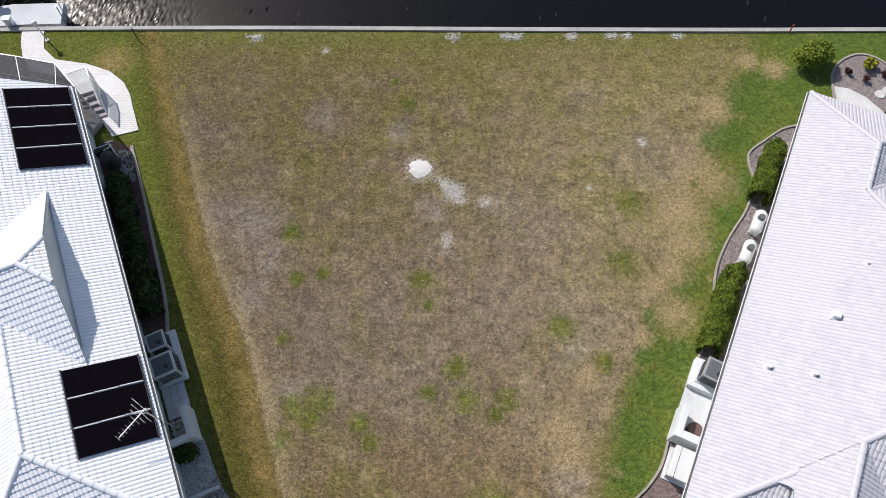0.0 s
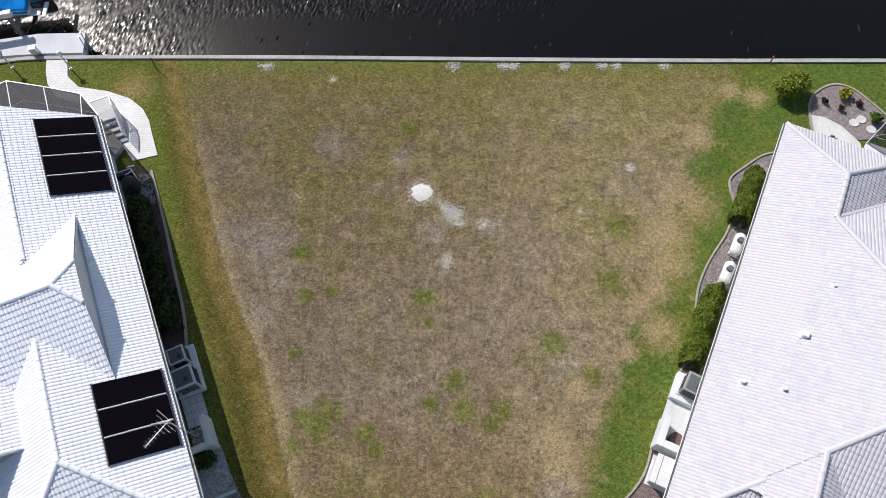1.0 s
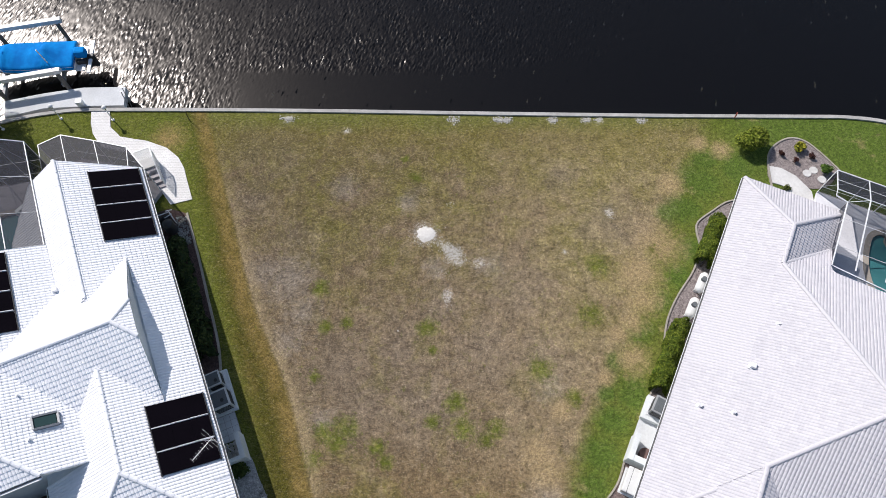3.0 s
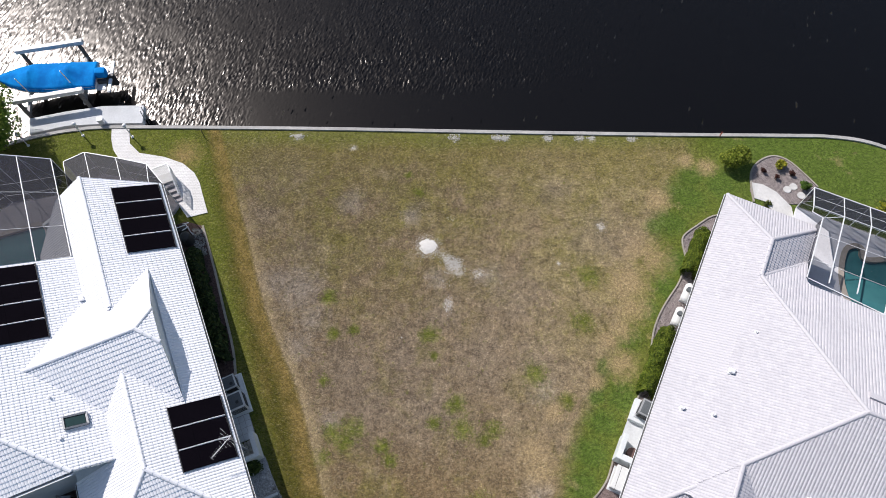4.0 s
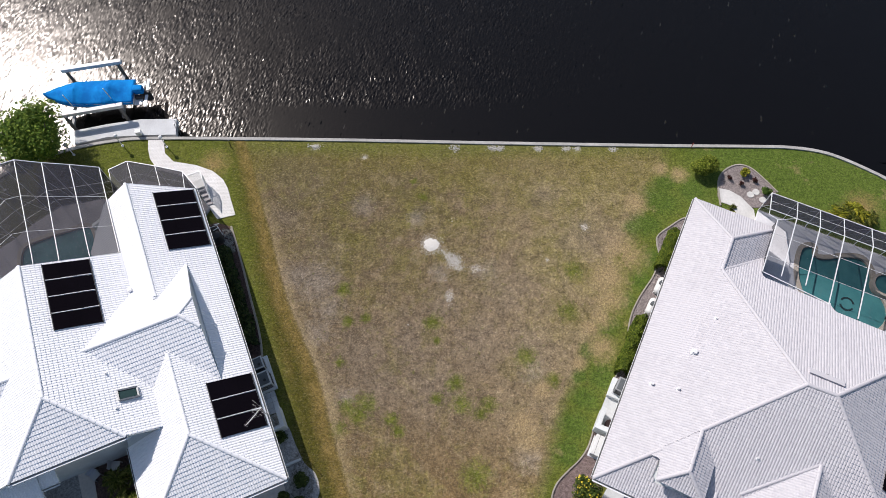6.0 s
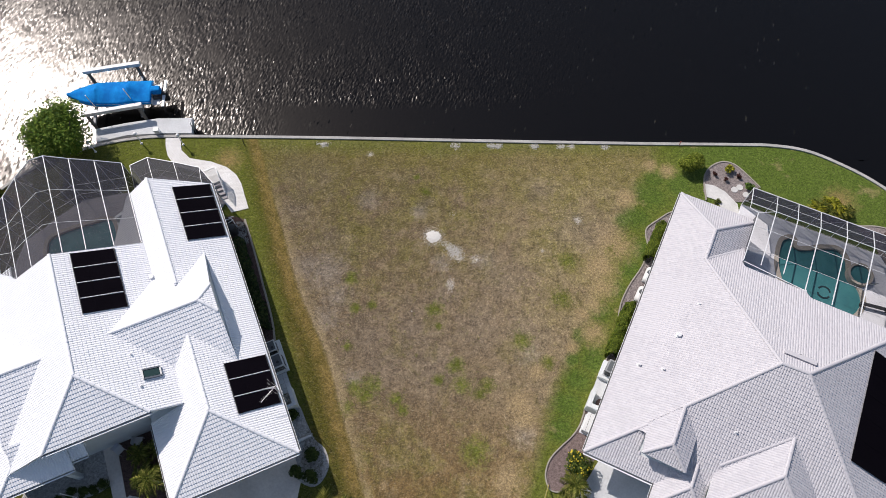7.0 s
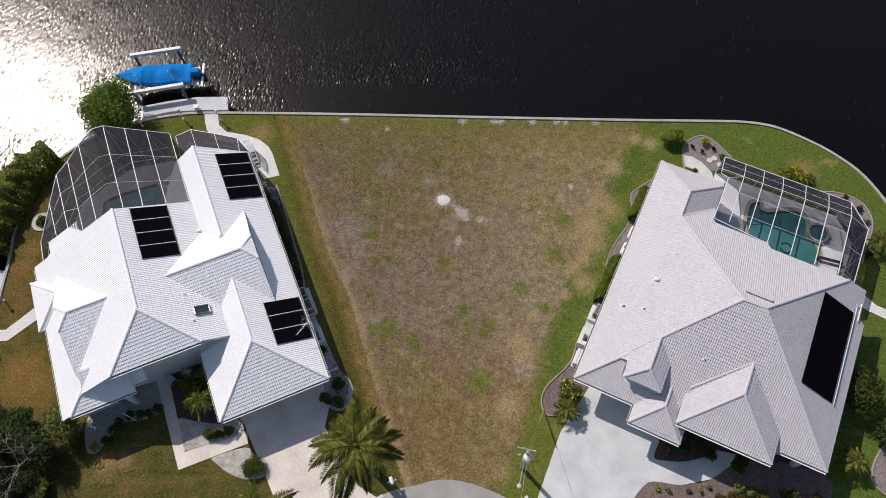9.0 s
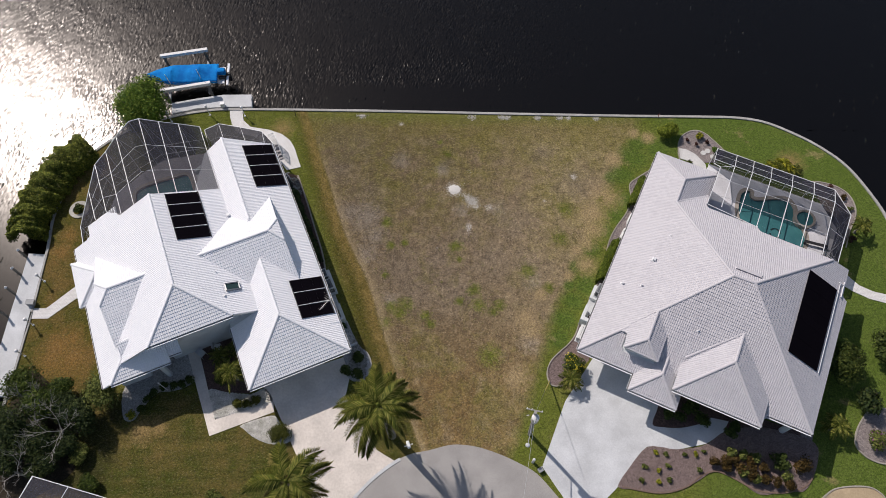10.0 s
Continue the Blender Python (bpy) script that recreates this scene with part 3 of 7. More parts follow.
M3F = [(-8.3, 10.15), (-2.5, 10.15), (-1.62, 9.2), (-1.62, 6.25), (-5.0, 6.25)]
M3B = [(-8.3, 10.15), (-2.5, 10.15), (-1.62, 11.1), (-1.62, 14.1), (-5.0, 14.1)]
M3H = [(-2.5, 10.15), (-1.62, 9.2), (-1.62, 11.1)]
FACES_L = [
    ("side", E1, -0.5, 0.0, [(0, 0), (0, 19.35), (-3.6, 20.2), (-3.6, 12.0), (-3.75, 8.5), (-3.75, 3.75)]),
    ("garage_front", E1, 0.0, 0.5, [(0, 0), (-3.75, 3.75), (-7.45, 0)]),
    ("garage_left", E1 + 0.5 * 7.45, 0.5, 0.0, [(-7.45, 0), (-3.75, 3.72), (-3.75, 9.5), (-7.45, 9.5)]),
    ("main_right", Z1 + 0.5 * A1, -0.5, 0.0, [(A1, 8.0), (-6.73, 4.9), (-4.0, 4.9), (-4.0, 15.97), (A1, 15.97)]),
    ("main_front", 4.8 - 0.487 * 4.9, 0.0, 0.487, [(-12.77, 4.9), (-6.73, 4.9), (A1, 8.0)]),
    ("main_left", Z1 - 0.5 * A1, 0.5, 0.0, [(A1, 8.0), (-12.77, 4.9), (-15.2, 5.0), (-16.3, 4.1), (-16.87, 4.1), (-16.87, 15.95), (-15.3, 15.95), (-15.3, 17.05), (-12.65, 17.05), (-12.65, 15.97), (A1, 15.97)]),
    ("wing_left", 4.57 + 0.5 * 3.6, 0.5, 0.0, [(-3.6, 20.2), (-5.3, 19.9), (-7.0, 17.4), (-7.0, 12.0), (-3.6, 12.0)]),
    ("cross_front", 5.3 - 0.45 * 10.15, 0.0, 0.45, M3F),
    ("cross_back", 5.3 + 0.45 * 10.15, 0.0, -0.45, M3B),
    ("cross_hip", 5.3 - 0.49 * 2.5, -0.49, 0.0, M3H),
    ("cross_front", 5.36 - 0.45 * 10.15, 0.0, 0.45, mirror(M3F)),
    ("cross_back", 5.36 + 0.45 * 10.15, 0.0, -0.45, mirror(M3B)),
    ("cross_hip", 5.36 + 0.49 * 14.37, 0.49, 0.0, mirror(M3H)),
    ("porch_front", 1.05, 0.0, 0.5, [(-16.27, 4.0), (-12.0, 4.05), (-12.0, 6.3), (-14.9, 6.3), (-14.9, 5.37)]),
    ("porch_front", 0.88, 0.0, 0.5, [(-12.0, 4.5), (-11.1, 4.5), (-11.1, 6.3), (-12.0, 6.3)]),
    ("side_porch", E1 + 0.5 * 17.35, 0.5, 0.0, [(-17.35, 10.9), (-17.35, 14.8), (-15.4, 12.85)]),
    ("side_porch", E1 - 0.5 * 10.9, 0.0, 0.5, [(-17.35, 10.9), (-14.9, 10.9), (-14.9, 12.85), (-15.4, 12.85)]),
    ("side_porch", E1 + 0.5 * 14.8, 0.0, -0.5, [(-17.35, 14.8), (-14.9, 14.8), (-14.9, 12.85), (-15.4, 12.85)]),
]
LINES_L = [((0, 0, E1), (-3.75, 3.75, 4.62)), ((-7.45, 0, E1), (-3.75, 3.75, 4.62)), ((-3.75, 3.75, 4.62), (-3.75, 8.45, 4.62)),
           ((-12.77, 4.9, 4.8), (A1, 8.0, Z1)), ((-6.73, 4.9, 4.8), (A1, 8.0, Z1)), ((A1, 8.0, Z1), (A1, 15.97, Z1)), ((-3.6, 12.1, 4.56), (-3.6, 20.2, 4.56)),
           ((-8.0, 10.15, 5.3), (-2.5, 10.15, 5.3)), ((-2.5, 10.15, 5.3), (-1.62, 9.2, 4.87)), ((-2.5, 10.15, 5.3), (-1.62, 11.1, 4.87)),
           ((-8.87 - 2.7, 10.15, 5.36), (-14.37, 10.15, 5.36)), ((-14.37, 10.15, 5.36), (-15.25, 9.2, 4.93)), ((-14.37, 10.15, 5.36), (-15.25, 11.1, 4.93)),
           ((-16.27, 4.0, 3.05), (-15.0, 5.27, 3.68)), ((-17.35, 10.9, E1), (-15.4, 12.85, 3.72)), ((-17.35, 14.8, E1), (-15.4, 12.85, 3.72))]
roof_l, tiles_l = build_roof(house_l, FACES_L, LINES_L, STUCCO, TILE_WHITE, 1)

house_r = thing("house", (*HOUSE_R, 0), TURN_R, "white single-storey house with pale grey tile hip roof", "house", "houses beside the lot")
E2 = 2.7
FACES_R = [
    ("left", E2, 0.5, 0.0, [(0, 0), (2.6, 2.6), (2.8, 1.0), (4.05, 1.95), (4.05, 4.15), (7.72, 8.0), (2.63, 13.76), (2.63, 16.0), (0, 18.55)]),
    ("front", E2, 0.0, 0.484, [(0, 0), (7.72, 8.0), (9.2, 8.05), (16.1, 0.87), (13.0, 0.87), (13.0, 0)]),
    ("right", 6.56 + 0.5 * 9.2, -0.5, 0.0, [(9.2, 8.05), (16.1, 0.87), (16.25, 11.45), (15.85, 11.4), (15.8, 13.9), (14.35, 13.75)]),
    ("back", 6.56 + 0.4475 * 8.05, 0.0, -0.4475, [(7.72, 8.0), (9.2, 8.05), (14.35, 13.75), (13.8, 13.8), (9.05, 13.9), (8.75, 14.3), (4.75, 14.45), (4.9, 16.1), (2.63, 13.76)]),
    ("wing_back", E2 + 0.5 * 18.55, 0.0, -0.5, [(0, 18.55), (4.8, 18.55), (4.85, 18.2), (2.63, 16.0)]),
    ("wing_right", 4.015 + 0.5 * 2.63, -0.5, 0.0, [(2.63, 16.0), (2.63, 13.76), (4.9, 16.05), (4.9, 18.25)]),
    ("dormer_front", 4.1 - 0.65, 0.0, 0.65, [(2.8, 1.0), (5.2, 0.95), (4.05, 1.95)]),
    ("dormer_right", 4.73 + 0.5 * 4.05, -0.5, 0.0, [(4.05, 1.95), (5.2, 0.95), (5.2, 3.6), (4.05, 4.15)]),
    ("garage_front", E2 + 0.5 * 1.24, 0.0, 0.5, [(4.15, -1.24), (7.55, -1.24), (5.85, 0.46)]),
    ("garage_left", E2 - 0.5 * 4.15, 0.5, 0.0, [(4.15, -1.24), (5.85, 0.46), (5.85, 2.2), (4.15, 2.2)]),
    ("garage_right", E2 + 0.5 * 7.55, -0.5, 0.0, [(7.55, -1.24), (7.55, 2.2), (5.85, 2.2), (5.85, 0.46)]),
    ("entry_front", 3.55 + 0.5 * 0.27, 0.0, 0.5, [(6.78, -0.27), (12.8, -0.27), (9.78, 2.74)]),
    ("entry_left", 3.55 - 0.5 * 6.78, 0.5, 0.0, [(6.78, -0.27), (9.78, 2.74), (9.78, 5.0), (6.78, 3.5)]),
    ("entry_right", 3.55 + 0.5 * 12.8, -0.5, 0.0, [(12.8, -0.27), (9.78, 2.74), (9.78, 5.0), (12.8, 3.5)]),
]
LINES_R = [((0, 0, E2), (2.62, 2.62, 4.0)), ((4.0, 4.15, 4.7), (7.72, 8.0, 6.56)), ((7.72, 8.0, 6.56), (9.2, 8.05, 6.56)), ((9.2, 8.05, 6.56), (16.1, 0.87, 3.12)),
           ((9.2, 8.05, 6.56), (14.35, 13.75, 4.0)), ((7.72, 8.0, 6.56), (2.63, 13.76, 4.015)), ((2.63, 13.76, 4.015), (2.63, 16.0, 4.015)), ((0, 18.55, E2), (2.63, 16.0, 4.0)),
           ((2.63, 16.0, 4.015), (4.85, 18.2, 2.9)), ((2.63, 13.76, 4.0), (4.8, 16.0, 2.95)),
           ((2.8, 1.0, 4.1), (4.05, 1.95, 4.73)), ((4.05, 1.95, 4.73), (5.2, 0.95, 4.1)), ((4.05, 1.95, 4.73), (4.05, 4.15, 4.73)),
           ((4.15, -1.24, E2), (5.85, 0.46, 3.55)), ((7.55, -1.24, E2), (5.85, 0.46, 3.55)), ((5.85, 0.46, 3.55), (5.85, 1.8, 3.55)),
           ((6.78, -0.27, 3.55), (9.78, 2.74, 5.06)), ((12.8, -0.27, 3.55), (9.78, 2.74, 5.06)), ((9.78, 2.74, 5.06), (9.78, 4.9, 5.06)),
           ((6.9, 2.2, 3.75), (9.78, 4.95, 5.06)), ((12.5, 1.8, 3.6), (9.78, 4.95, 5.06))]
roof_r, tiles_r = build_roof(house_r, FACES_R, LINES_R, STUCCO, TILE_GREY, 2)

WALLS_L = [(-6.95, 1.0, -0.6, 8.0, 2.72), (-16.2, 6.2, -0.6, 15.4, 2.75), (-6.6, 15.4, -0.5, 19.0, 2.72), (-16.35, 4.9, -14.2, 6.2, 2.9), (-12.4, 5.5, -7.0, 6.2, 4.6)]
for x0, y0, x1, y1, h in WALLS_L:
    part("wall", box(x0, y0, 0, x1, y1, h), STUCCO, house_l)
WALLS_R = [(0.7, 1.3, 13.0, 13.2, 2.7), (13.0, 1.9, 15.4, 13.2, 2.7), (0.5, 13.2, 4.4, 18.0, 2.65), (4.75, -0.3, 6.95, 1.3, 2.65), (2.95, 1.2, 5.05, 3.0, 4.05)]
for x0, y0, x1, y1, h in WALLS_R:
    part("wall", box(x0, y0, 0, x1, y1, h), STUCCO, house_r)

# ---- roads and drives ----
ROAD = smooth_line([(-8.46, -9.15), (-7.19, -7.78), (-5.68, -6.6), (-4.51, -6.06), (-3.32, -5.8), (-1.73, -5.38), (-0.13, -5.46), (1.46, -5.9), (3.04, -6.56), (4.2, -7.22), (5.32, -8.4), (6.2, -9.5)], steps=4)
road = part("road", slab(ROAD + [(9.5, -16), (9.5, -40), (-10, -40), (-11, -16)], -0.3, 0.02), ASPHALT)
tagged(road, "worn grey asphalt turning circle of the street", "road", kind="structure")
DRIVE_R = [(9.6, 2.6), (6.42, -2.1), (4.6, -6.75), (6.0, -8.82), (8.76, -8.9), (10.0, -7.73), (11.33, -6.0), (12.0, -5.2), (14.16, -5.35), (16.18, -4.92), (17.49, -4.1), (17.98, -3.3), (14.4, -2.6), (14.0, 1.0)]
drive_r = part("driveway", slab(DRIVE_R, -0.2, 0.035), CONCRETE)
tagged(drive_r, "clean pale grey concrete driveway", "driveway", kind="structure")
DRIVE_L = [(-14.0, -4.08), (-12.19, -7.28), (-11.0, -9.6), (-8.75, -9.4), (-7.21, -7.75), (-5.72, -6.6), (-7.04, -5.88), (-9.6, -2.1), (-9.2, 1.2), (-15.8, -1.2), (-15.3, -2.6), (-14.9, -2.53)]
drive_l = part("driveway", slab(DRIVE_L, -0.2, 0.03), CONCRETE_L)
tagged(drive_l, "beige concrete driveway, half in the house's shade", "driveway", kind="structure")


# ---- on the houses: gutters, gables, collectors, vents ----
GUTTER = material("white_gutter", (0.8, 0.81, 0.82), 0.4)
DARK_METAL = material("dark_weathered_metal", (0.05, 0.05, 0.055), 0.5, 0.6)
PIPE = material("white_plastic_pipe", (0.75, 0.75, 0.76), 0.4)


# dark colour for the shaded inside of the gutters
GUTTER_SHADE = speckled("dark_gutter_shade", (0.08, 0.08, 0.085), (0.2, 0.195, 0.19), 26.0, 0.9, 0.3)


def gutter(house, pts, w=0.095, h=0.1):
    """An open channel along the eaves; an added dark strip stands for its shade."""
    for p, q in zip(pts, pts[1:]):
        p, q = Vector(p), Vector(q)
        d = (q - p).normalized()
        out = Vector((-d.y, d.x, 0)) * (w / 2)
        bm = beam(p - Vector((0, 0, h / 2)), q - Vector((0, 0, h / 2)), w, 0.012) if abs(d.x) < abs(d.y) else beam(p - Vector((0, 0, h / 2)), q - Vector((0, 0, h / 2)), 0.012, w)
        for k in (-1, 1):
            slim = (0.016, h) if abs(d.x) < abs(d.y) else (h, 0.016)
            beam(p + out * k, q + out * k, *slim, bm)
        run = part("gutter", bm, GUTTER, house)
        lean = (w * 0.85, 0.02) if abs(d.x) < abs(d.y) else (0.02, w * 0.85)
        part("shade_strip", beam(p + Vector((0, 0, h * 0.2)), q + Vector((0, 0, h * 0.2)), *lean), GUTTER_SHADE, run, "dark strip for the shade in the gutter")


gutter(house_l, [(0.07, 0.0, 2.72), (0.07, 19.3, 2.72)])
gutter(house_l, [(0.0, -0.07, 2.72), (-7.45, -0.07, 2.72)])
gutter(house_l, [(-7.52, 0.0, 2.72), (-7.52, 4.9, 2.72)])
gutter(house_l, [(-12.8, 4.83, 4.76), (-6.7, 4.83, 4.76)])
gutter(house_l, [(-16.94, 4.1, 2.72), (-16.94, 15.9, 2.72)])
gutter(house_l, [(-16.27, 3.93, 3.02), (-12.0, 3.98, 3.02)])
gutter(house_r, [(-0.07, 0.0, 2.67), (-0.07, 18.5, 2.67)])
gutter(house_l, [(-12.0, 4.43, 3.1), (-11.1, 4.43, 3.1)])
gutter(house_r, [(0.0, -0.07, 2.67), (4.1, -0.07, 2.67)])
gutter(house_r, [(4.08, -0.07, 2.67), (4.08, -1.24, 2.67)])
gutter(house_r, [(4.15, -1.31, 2.67), (7.55, -1.31, 2.67)])
gutter(house_r, [(6.78, -0.34, 3.52), (12.8, -0.34, 3.52)])
gutter(house_r, [(13.0, 0.8, 3.09), (16.1, 0.8, 3.09)])


def gable_wall(house, axis, at, pts, thick=0.2):
    """An upright wall whose outline is given along the other axis and z."""
    bm = bmesh.new()
    ring = [[bm.verts.new((at + d, u, z) if axis == "a" else (u, at + d, z)) for u, z in pts] for d in (0.0, thick)]
    bm.faces.new(ring[0])
    bm.faces.new(ring[1][::-1])
    for i in range(len(pts)):
        j = (i + 1) % len(pts)
        bm.faces.new((ring[0][i], ring[1][i], ring[1][j], ring[0][j]))
    bmesh.ops.recalc_face_normals(bm, faces=bm.faces)
    part("gable", bm, STUCCO, house)


gable_wall(house_l, "a", -1.9, [(6.4, 3.2), (14.0, 3.2), (14.0, 3.42), (11.1, 4.75), (9.2, 4.75), (6.4, 3.45)])
gable_wall(house_l, "a", -15.2, [(6.4, 3.2), (14.0, 3.2), (14.0, 3.42), (11.1, 4.8), (9.2, 4.8), (6.4, 3.45)])
gable_wall(house_l, "b", 15.6, [(-16.3, 0.0), (-3.6, 0.0), (-3.6, 3.1), (-9.75, 6.1), (-16.3, 2.85)])
gable_wall(house_l, "b", 5.4, [(-15.4, 2.6), (-4.9, 2.6), (-4.9, 3.75), (-6.7, 4.62), (-12.8, 4.62), (-15.4, 3.3)])
gable_wall(house_l, "b", 19.2, [(-6.6, 0.0), (-0.5, 0.0), (-0.5, 2.85), (-3.6, 4.35), (-6.6, 2.9)])


def collector(house, name_plane, a0, a1, b0, b1, n, label):
    """A bank of black pool collectors: strips with white header pipes between."""
    c, ga = name_plane
    h, t = (HOUSE_L, TURN_L) if house == "L" else (HOUSE_R, TURN_R)
    ob = thing("solar_collector", (*h, 0), t, label, "solar panel", "solar collectors on the roofs")
    z = lambda a, up: c + ga * a + up
    step = (b1 - b0) / n
    for i in range(n):
        lo, hi = b0 + i * step + 0.045, b0 + (i + 1) * step - 0.045
        for k in range(3):
            x0, x1 = a0 + (a1 - a0) * k / 3 + 0.002, a0 + (a1 - a0) * (k + 1) / 3 - 0.002
            part("collector_panel", slab([(x0, lo), (x1, lo), (x1, hi), (x0, hi)], lambda x, y: z(x, 0.13), lambda x, y: z(x, 0.17)), SOLAR, ob)
    for i in range(1, n):
        y = b0 + i * step
        for k in range(3):
            x0, x1 = a0 + (a1 - a0) * k / 3 + 0.02, a0 + (a1 - a0) * (k + 1) / 3 - 0.01
            part("strap", beam((x0, y + 0.012 * (k - 1), z(x0, 0.185)), (x1, y + 0.012 * (k - 1), z(x1, 0.185)), 0.036, 0.03), PIPE, ob)
    for x in (a0 - 0.03, a1 + 0.03):
        part("header_pipe", tube((x, b0, z(x, 0.14)), (x, b1, z(x, 0.14)), 0.03), DARK_METAL, ob)
    return ob


SIDE_L, MAIN_R = (E1, -0.5), (Z1 + 0.5 * A1, -0.5)
collector("L", SIDE_L, -2.25, -0.12, 15.0, 19.3, 4, "four black rubber pool heating panels on white tiles")
collector("L", MAIN_R, -8.68, -6.56, 11.6, 15.85, 4, "four black rubber pool heating panels on the main roof")
collector("L", SIDE_L, -2.3, -0.12, 3.03, 6.28, 3, "three black rubber pool heating panels with white straps")


def collector_r():
    ob = thing("solar_collector", (*HOUSE_R, 0), TURN_R, "long black rubber pool heating panel on grey tiles", "solar panel", "solar collectors on the roofs")
    z = lambda s, up: 6.56 - 0.5 * (s - 9.2) + up
    for k in range(5):
        r0, r1 = 5.07 + k * 1.335, 5.07 + (k + 1) * 1.335 - 0.012
        lean = 0.08 / 6
        part("collector_panel", slab([(12.82, r0), (15.25, r0), (15.25, r1), (12.82, r1)], lambda x, y: z(x, 0.13), lambda x, y: z(x, 0.17)), SOLAR, ob)
    part("header_pipe", tube((15.4, 5.0, z(15.4, 0.17)), (15.4, 12.4, z(15.4, 0.17)), 0.028), PIPE, ob)
    part("header_pipe", tube((15.3, 12.4, z(15.3, 0.17)), (15.75, 12.4, z(15.75, 0.17)), 0.045), PIPE, ob)
    part("header_pipe", tube((15.7, 11.4, z(15.7, 0.17)), (15.7, 12.7, z(15.7, 0.17)), 0.045), PIPE, ob)


collector_r()


def roof_vent(house, a, b, z, r=0.09, h=0.22, label="small white roof vent pipe"):
    p = place(house, a, b, z - 0.1)
    ob = thing("roof_vent", p, 0, label, "vent", "vents on the roofs")
    part("pipe", tube((0, 0, 0), (0, 0, h + 0.1), r, r * 0.9), PIPE, ob)
    part("flashing", tube((0, 0, 0.06), (0, 0, 0.13), r * 2.0, r * 1.2), PIPE, ob)


def box_vent(house, a, b, z, turn):
    ob = thing("roof_vent", place(house, a, b, z - 0.08), turn, "white gooseneck exhaust vent on grey tiles", "vent", "vents on the roofs")
    part("hood", box(-0.12, -0.11, 0.1, 0.12, 0.12, 0.32, 0.03), TRIM, ob)
    part("flashing", box(-0.17, -0.16, 0.04, 0.17, 0.17, 0.12, 0.02), TRIM, ob)


box_vent("R", 2.6, 8.3, 4.05, TURN_R)
roof_vent("R", 1.16, 5.9, 3.32)
roof_vent("R", 2.43, 6.0, 3.95, 0.07)
roof_vent("R", 6.96, 4.0, 4.7, 0.06, 0.15)
roof_vent("R", 3.1, 10.6, 4.3, 0.06, 0.12)
box_vent("L", -5.0, 13.4, 3.92, TURN_L)
roof_vent("L", -6.95, 8.55, 4.95, 0.05, 0.2)
roof_vent("L", -6.85, 6.5, 4.9, 0.08, 0.15)

ridge_vent = thing("ridge_vent", (*HOUSE_R, 0), TURN_R, "long pale grey metal roof vent near the ridge", "vent")
part("hood", slab([(7.75, 8.75), (9.5, 8.75), (9.5, 9.05), (7.75, 9.05)], lambda x, y: 6.56 - 0.4475 * (y - 8.05) + 0.08, lambda x, y: 6.56 - 0.4475 * (y - 8.05) + 0.2), TILE_GREY, ridge_vent)
part("flap", slab([(8.55, 9.02), (8.7, 9.02), (8.7, 9.1), (8.55, 9.1)], lambda x, y: 6.56 - 0.4475 * (y - 8.05) + 0.1, lambda x, y: 6.56 - 0.4475 * (y - 8.05) + 0.16), DARK_METAL, ridge_vent)

GLASS_DARK = material("tinted_skylight_glass", (0.03, 0.06, 0.055), 0.06, spec=0.6)
skylight = thing("skylight", (*HOUSE_L, 0), TURN_L, "tinted green glass skylight with a grey metal frame", "skylight")
zs = lambda x, up: Z1 + 0.5 * A1 - 0.5 * x + up
SK = [(-6.62, 6.85), (-5.74, 6.85), (-5.74, 7.4), (-6.62, 7.4)]
part("pane", slab([(-6.55, 6.92), (-5.81, 6.92), (-5.81, 7.33), (-6.55, 7.33)], lambda x, y: zs(x, 0.1), lambda x, y: zs(x, 0.19)), GLASS_DARK, skylight)
for p, q in zip(SK, SK[1:] + SK[:1]):
    part("frame", beam((*p, zs(p[0], 0.15)), (*q, zs(q[0], 0.15)), 0.09, 0.14), material("skylight_frame", (0.25, 0.26, 0.27), 0.4, 0.7), skylight)

# television aerial over the collectors
ALU = material("aluminium", (0.6, 0.61, 0.63), 0.35, 0.9)
aerial = thing("aerial", place("L", 0.02, 3.7, 0.9), TURN_L, "aluminium television aerial on a mast beside the gutter", "aerial")
part("mast", tube((0, 0, 0), (0, 0, 3.3), 0.025), ALU, aerial)
part("boom", beam((0.1, 0.08, 3.25), (-0.95, -0.52, 3.25), 0.022, 0.022), ALU, aerial)
for i in range(9):
    f = i / 8
    c = Vector((0.05, 0.05, 3.27)).lerp(Vector((-0.98, -0.54, 3.27)), f)
    l = 0.62 - 0.13 * i if i < 4 else 0.12
    d = Vector((0.5, -0.87, 0)) * l
    part("element", beam(c - d, c + d, 0.007, 0.007), ALU, aerial)
part("stay", beam((0, 0, 2.9), (-0.9, 0.5, 2.4), 0.012, 0.012), ALU, aerial)


# ---- screen cages ----
def screen_material(name, dark, cover):
    m = material(name, dark, 0.7)
    t = m.node_tree
    out = t.nodes["Material Output"]
    mix = t.nodes.new("ShaderNodeMixShader")
    clear = t.nodes.new("ShaderNodeBsdfTransparent")
    mix.inputs[0].default_value = cover
    t.links.new(clear.outputs[0], mix.inputs[1])
    t.links.new(t.nodes["Principled BSDF"].outputs[0], mix.inputs[2])
    t.links.new(mix.outputs[0], out.inputs[0])
    return m


SCREEN_DARK = screen_material("dark_insect_screen", (0.026, 0.026, 0.042), 0.6)
SCREEN_LIGHT = screen_material("clear_insect_screen", (0.03, 0.03, 0.04), 0.08)
SCREEN_MID = screen_material("grey_insect_screen", (0.02, 0.02, 0.034), 0.74)


def panel(pts):
    bm = bmesh.new()
    bm.faces.new([bm.verts.new(p) for p in pts])
    return bm


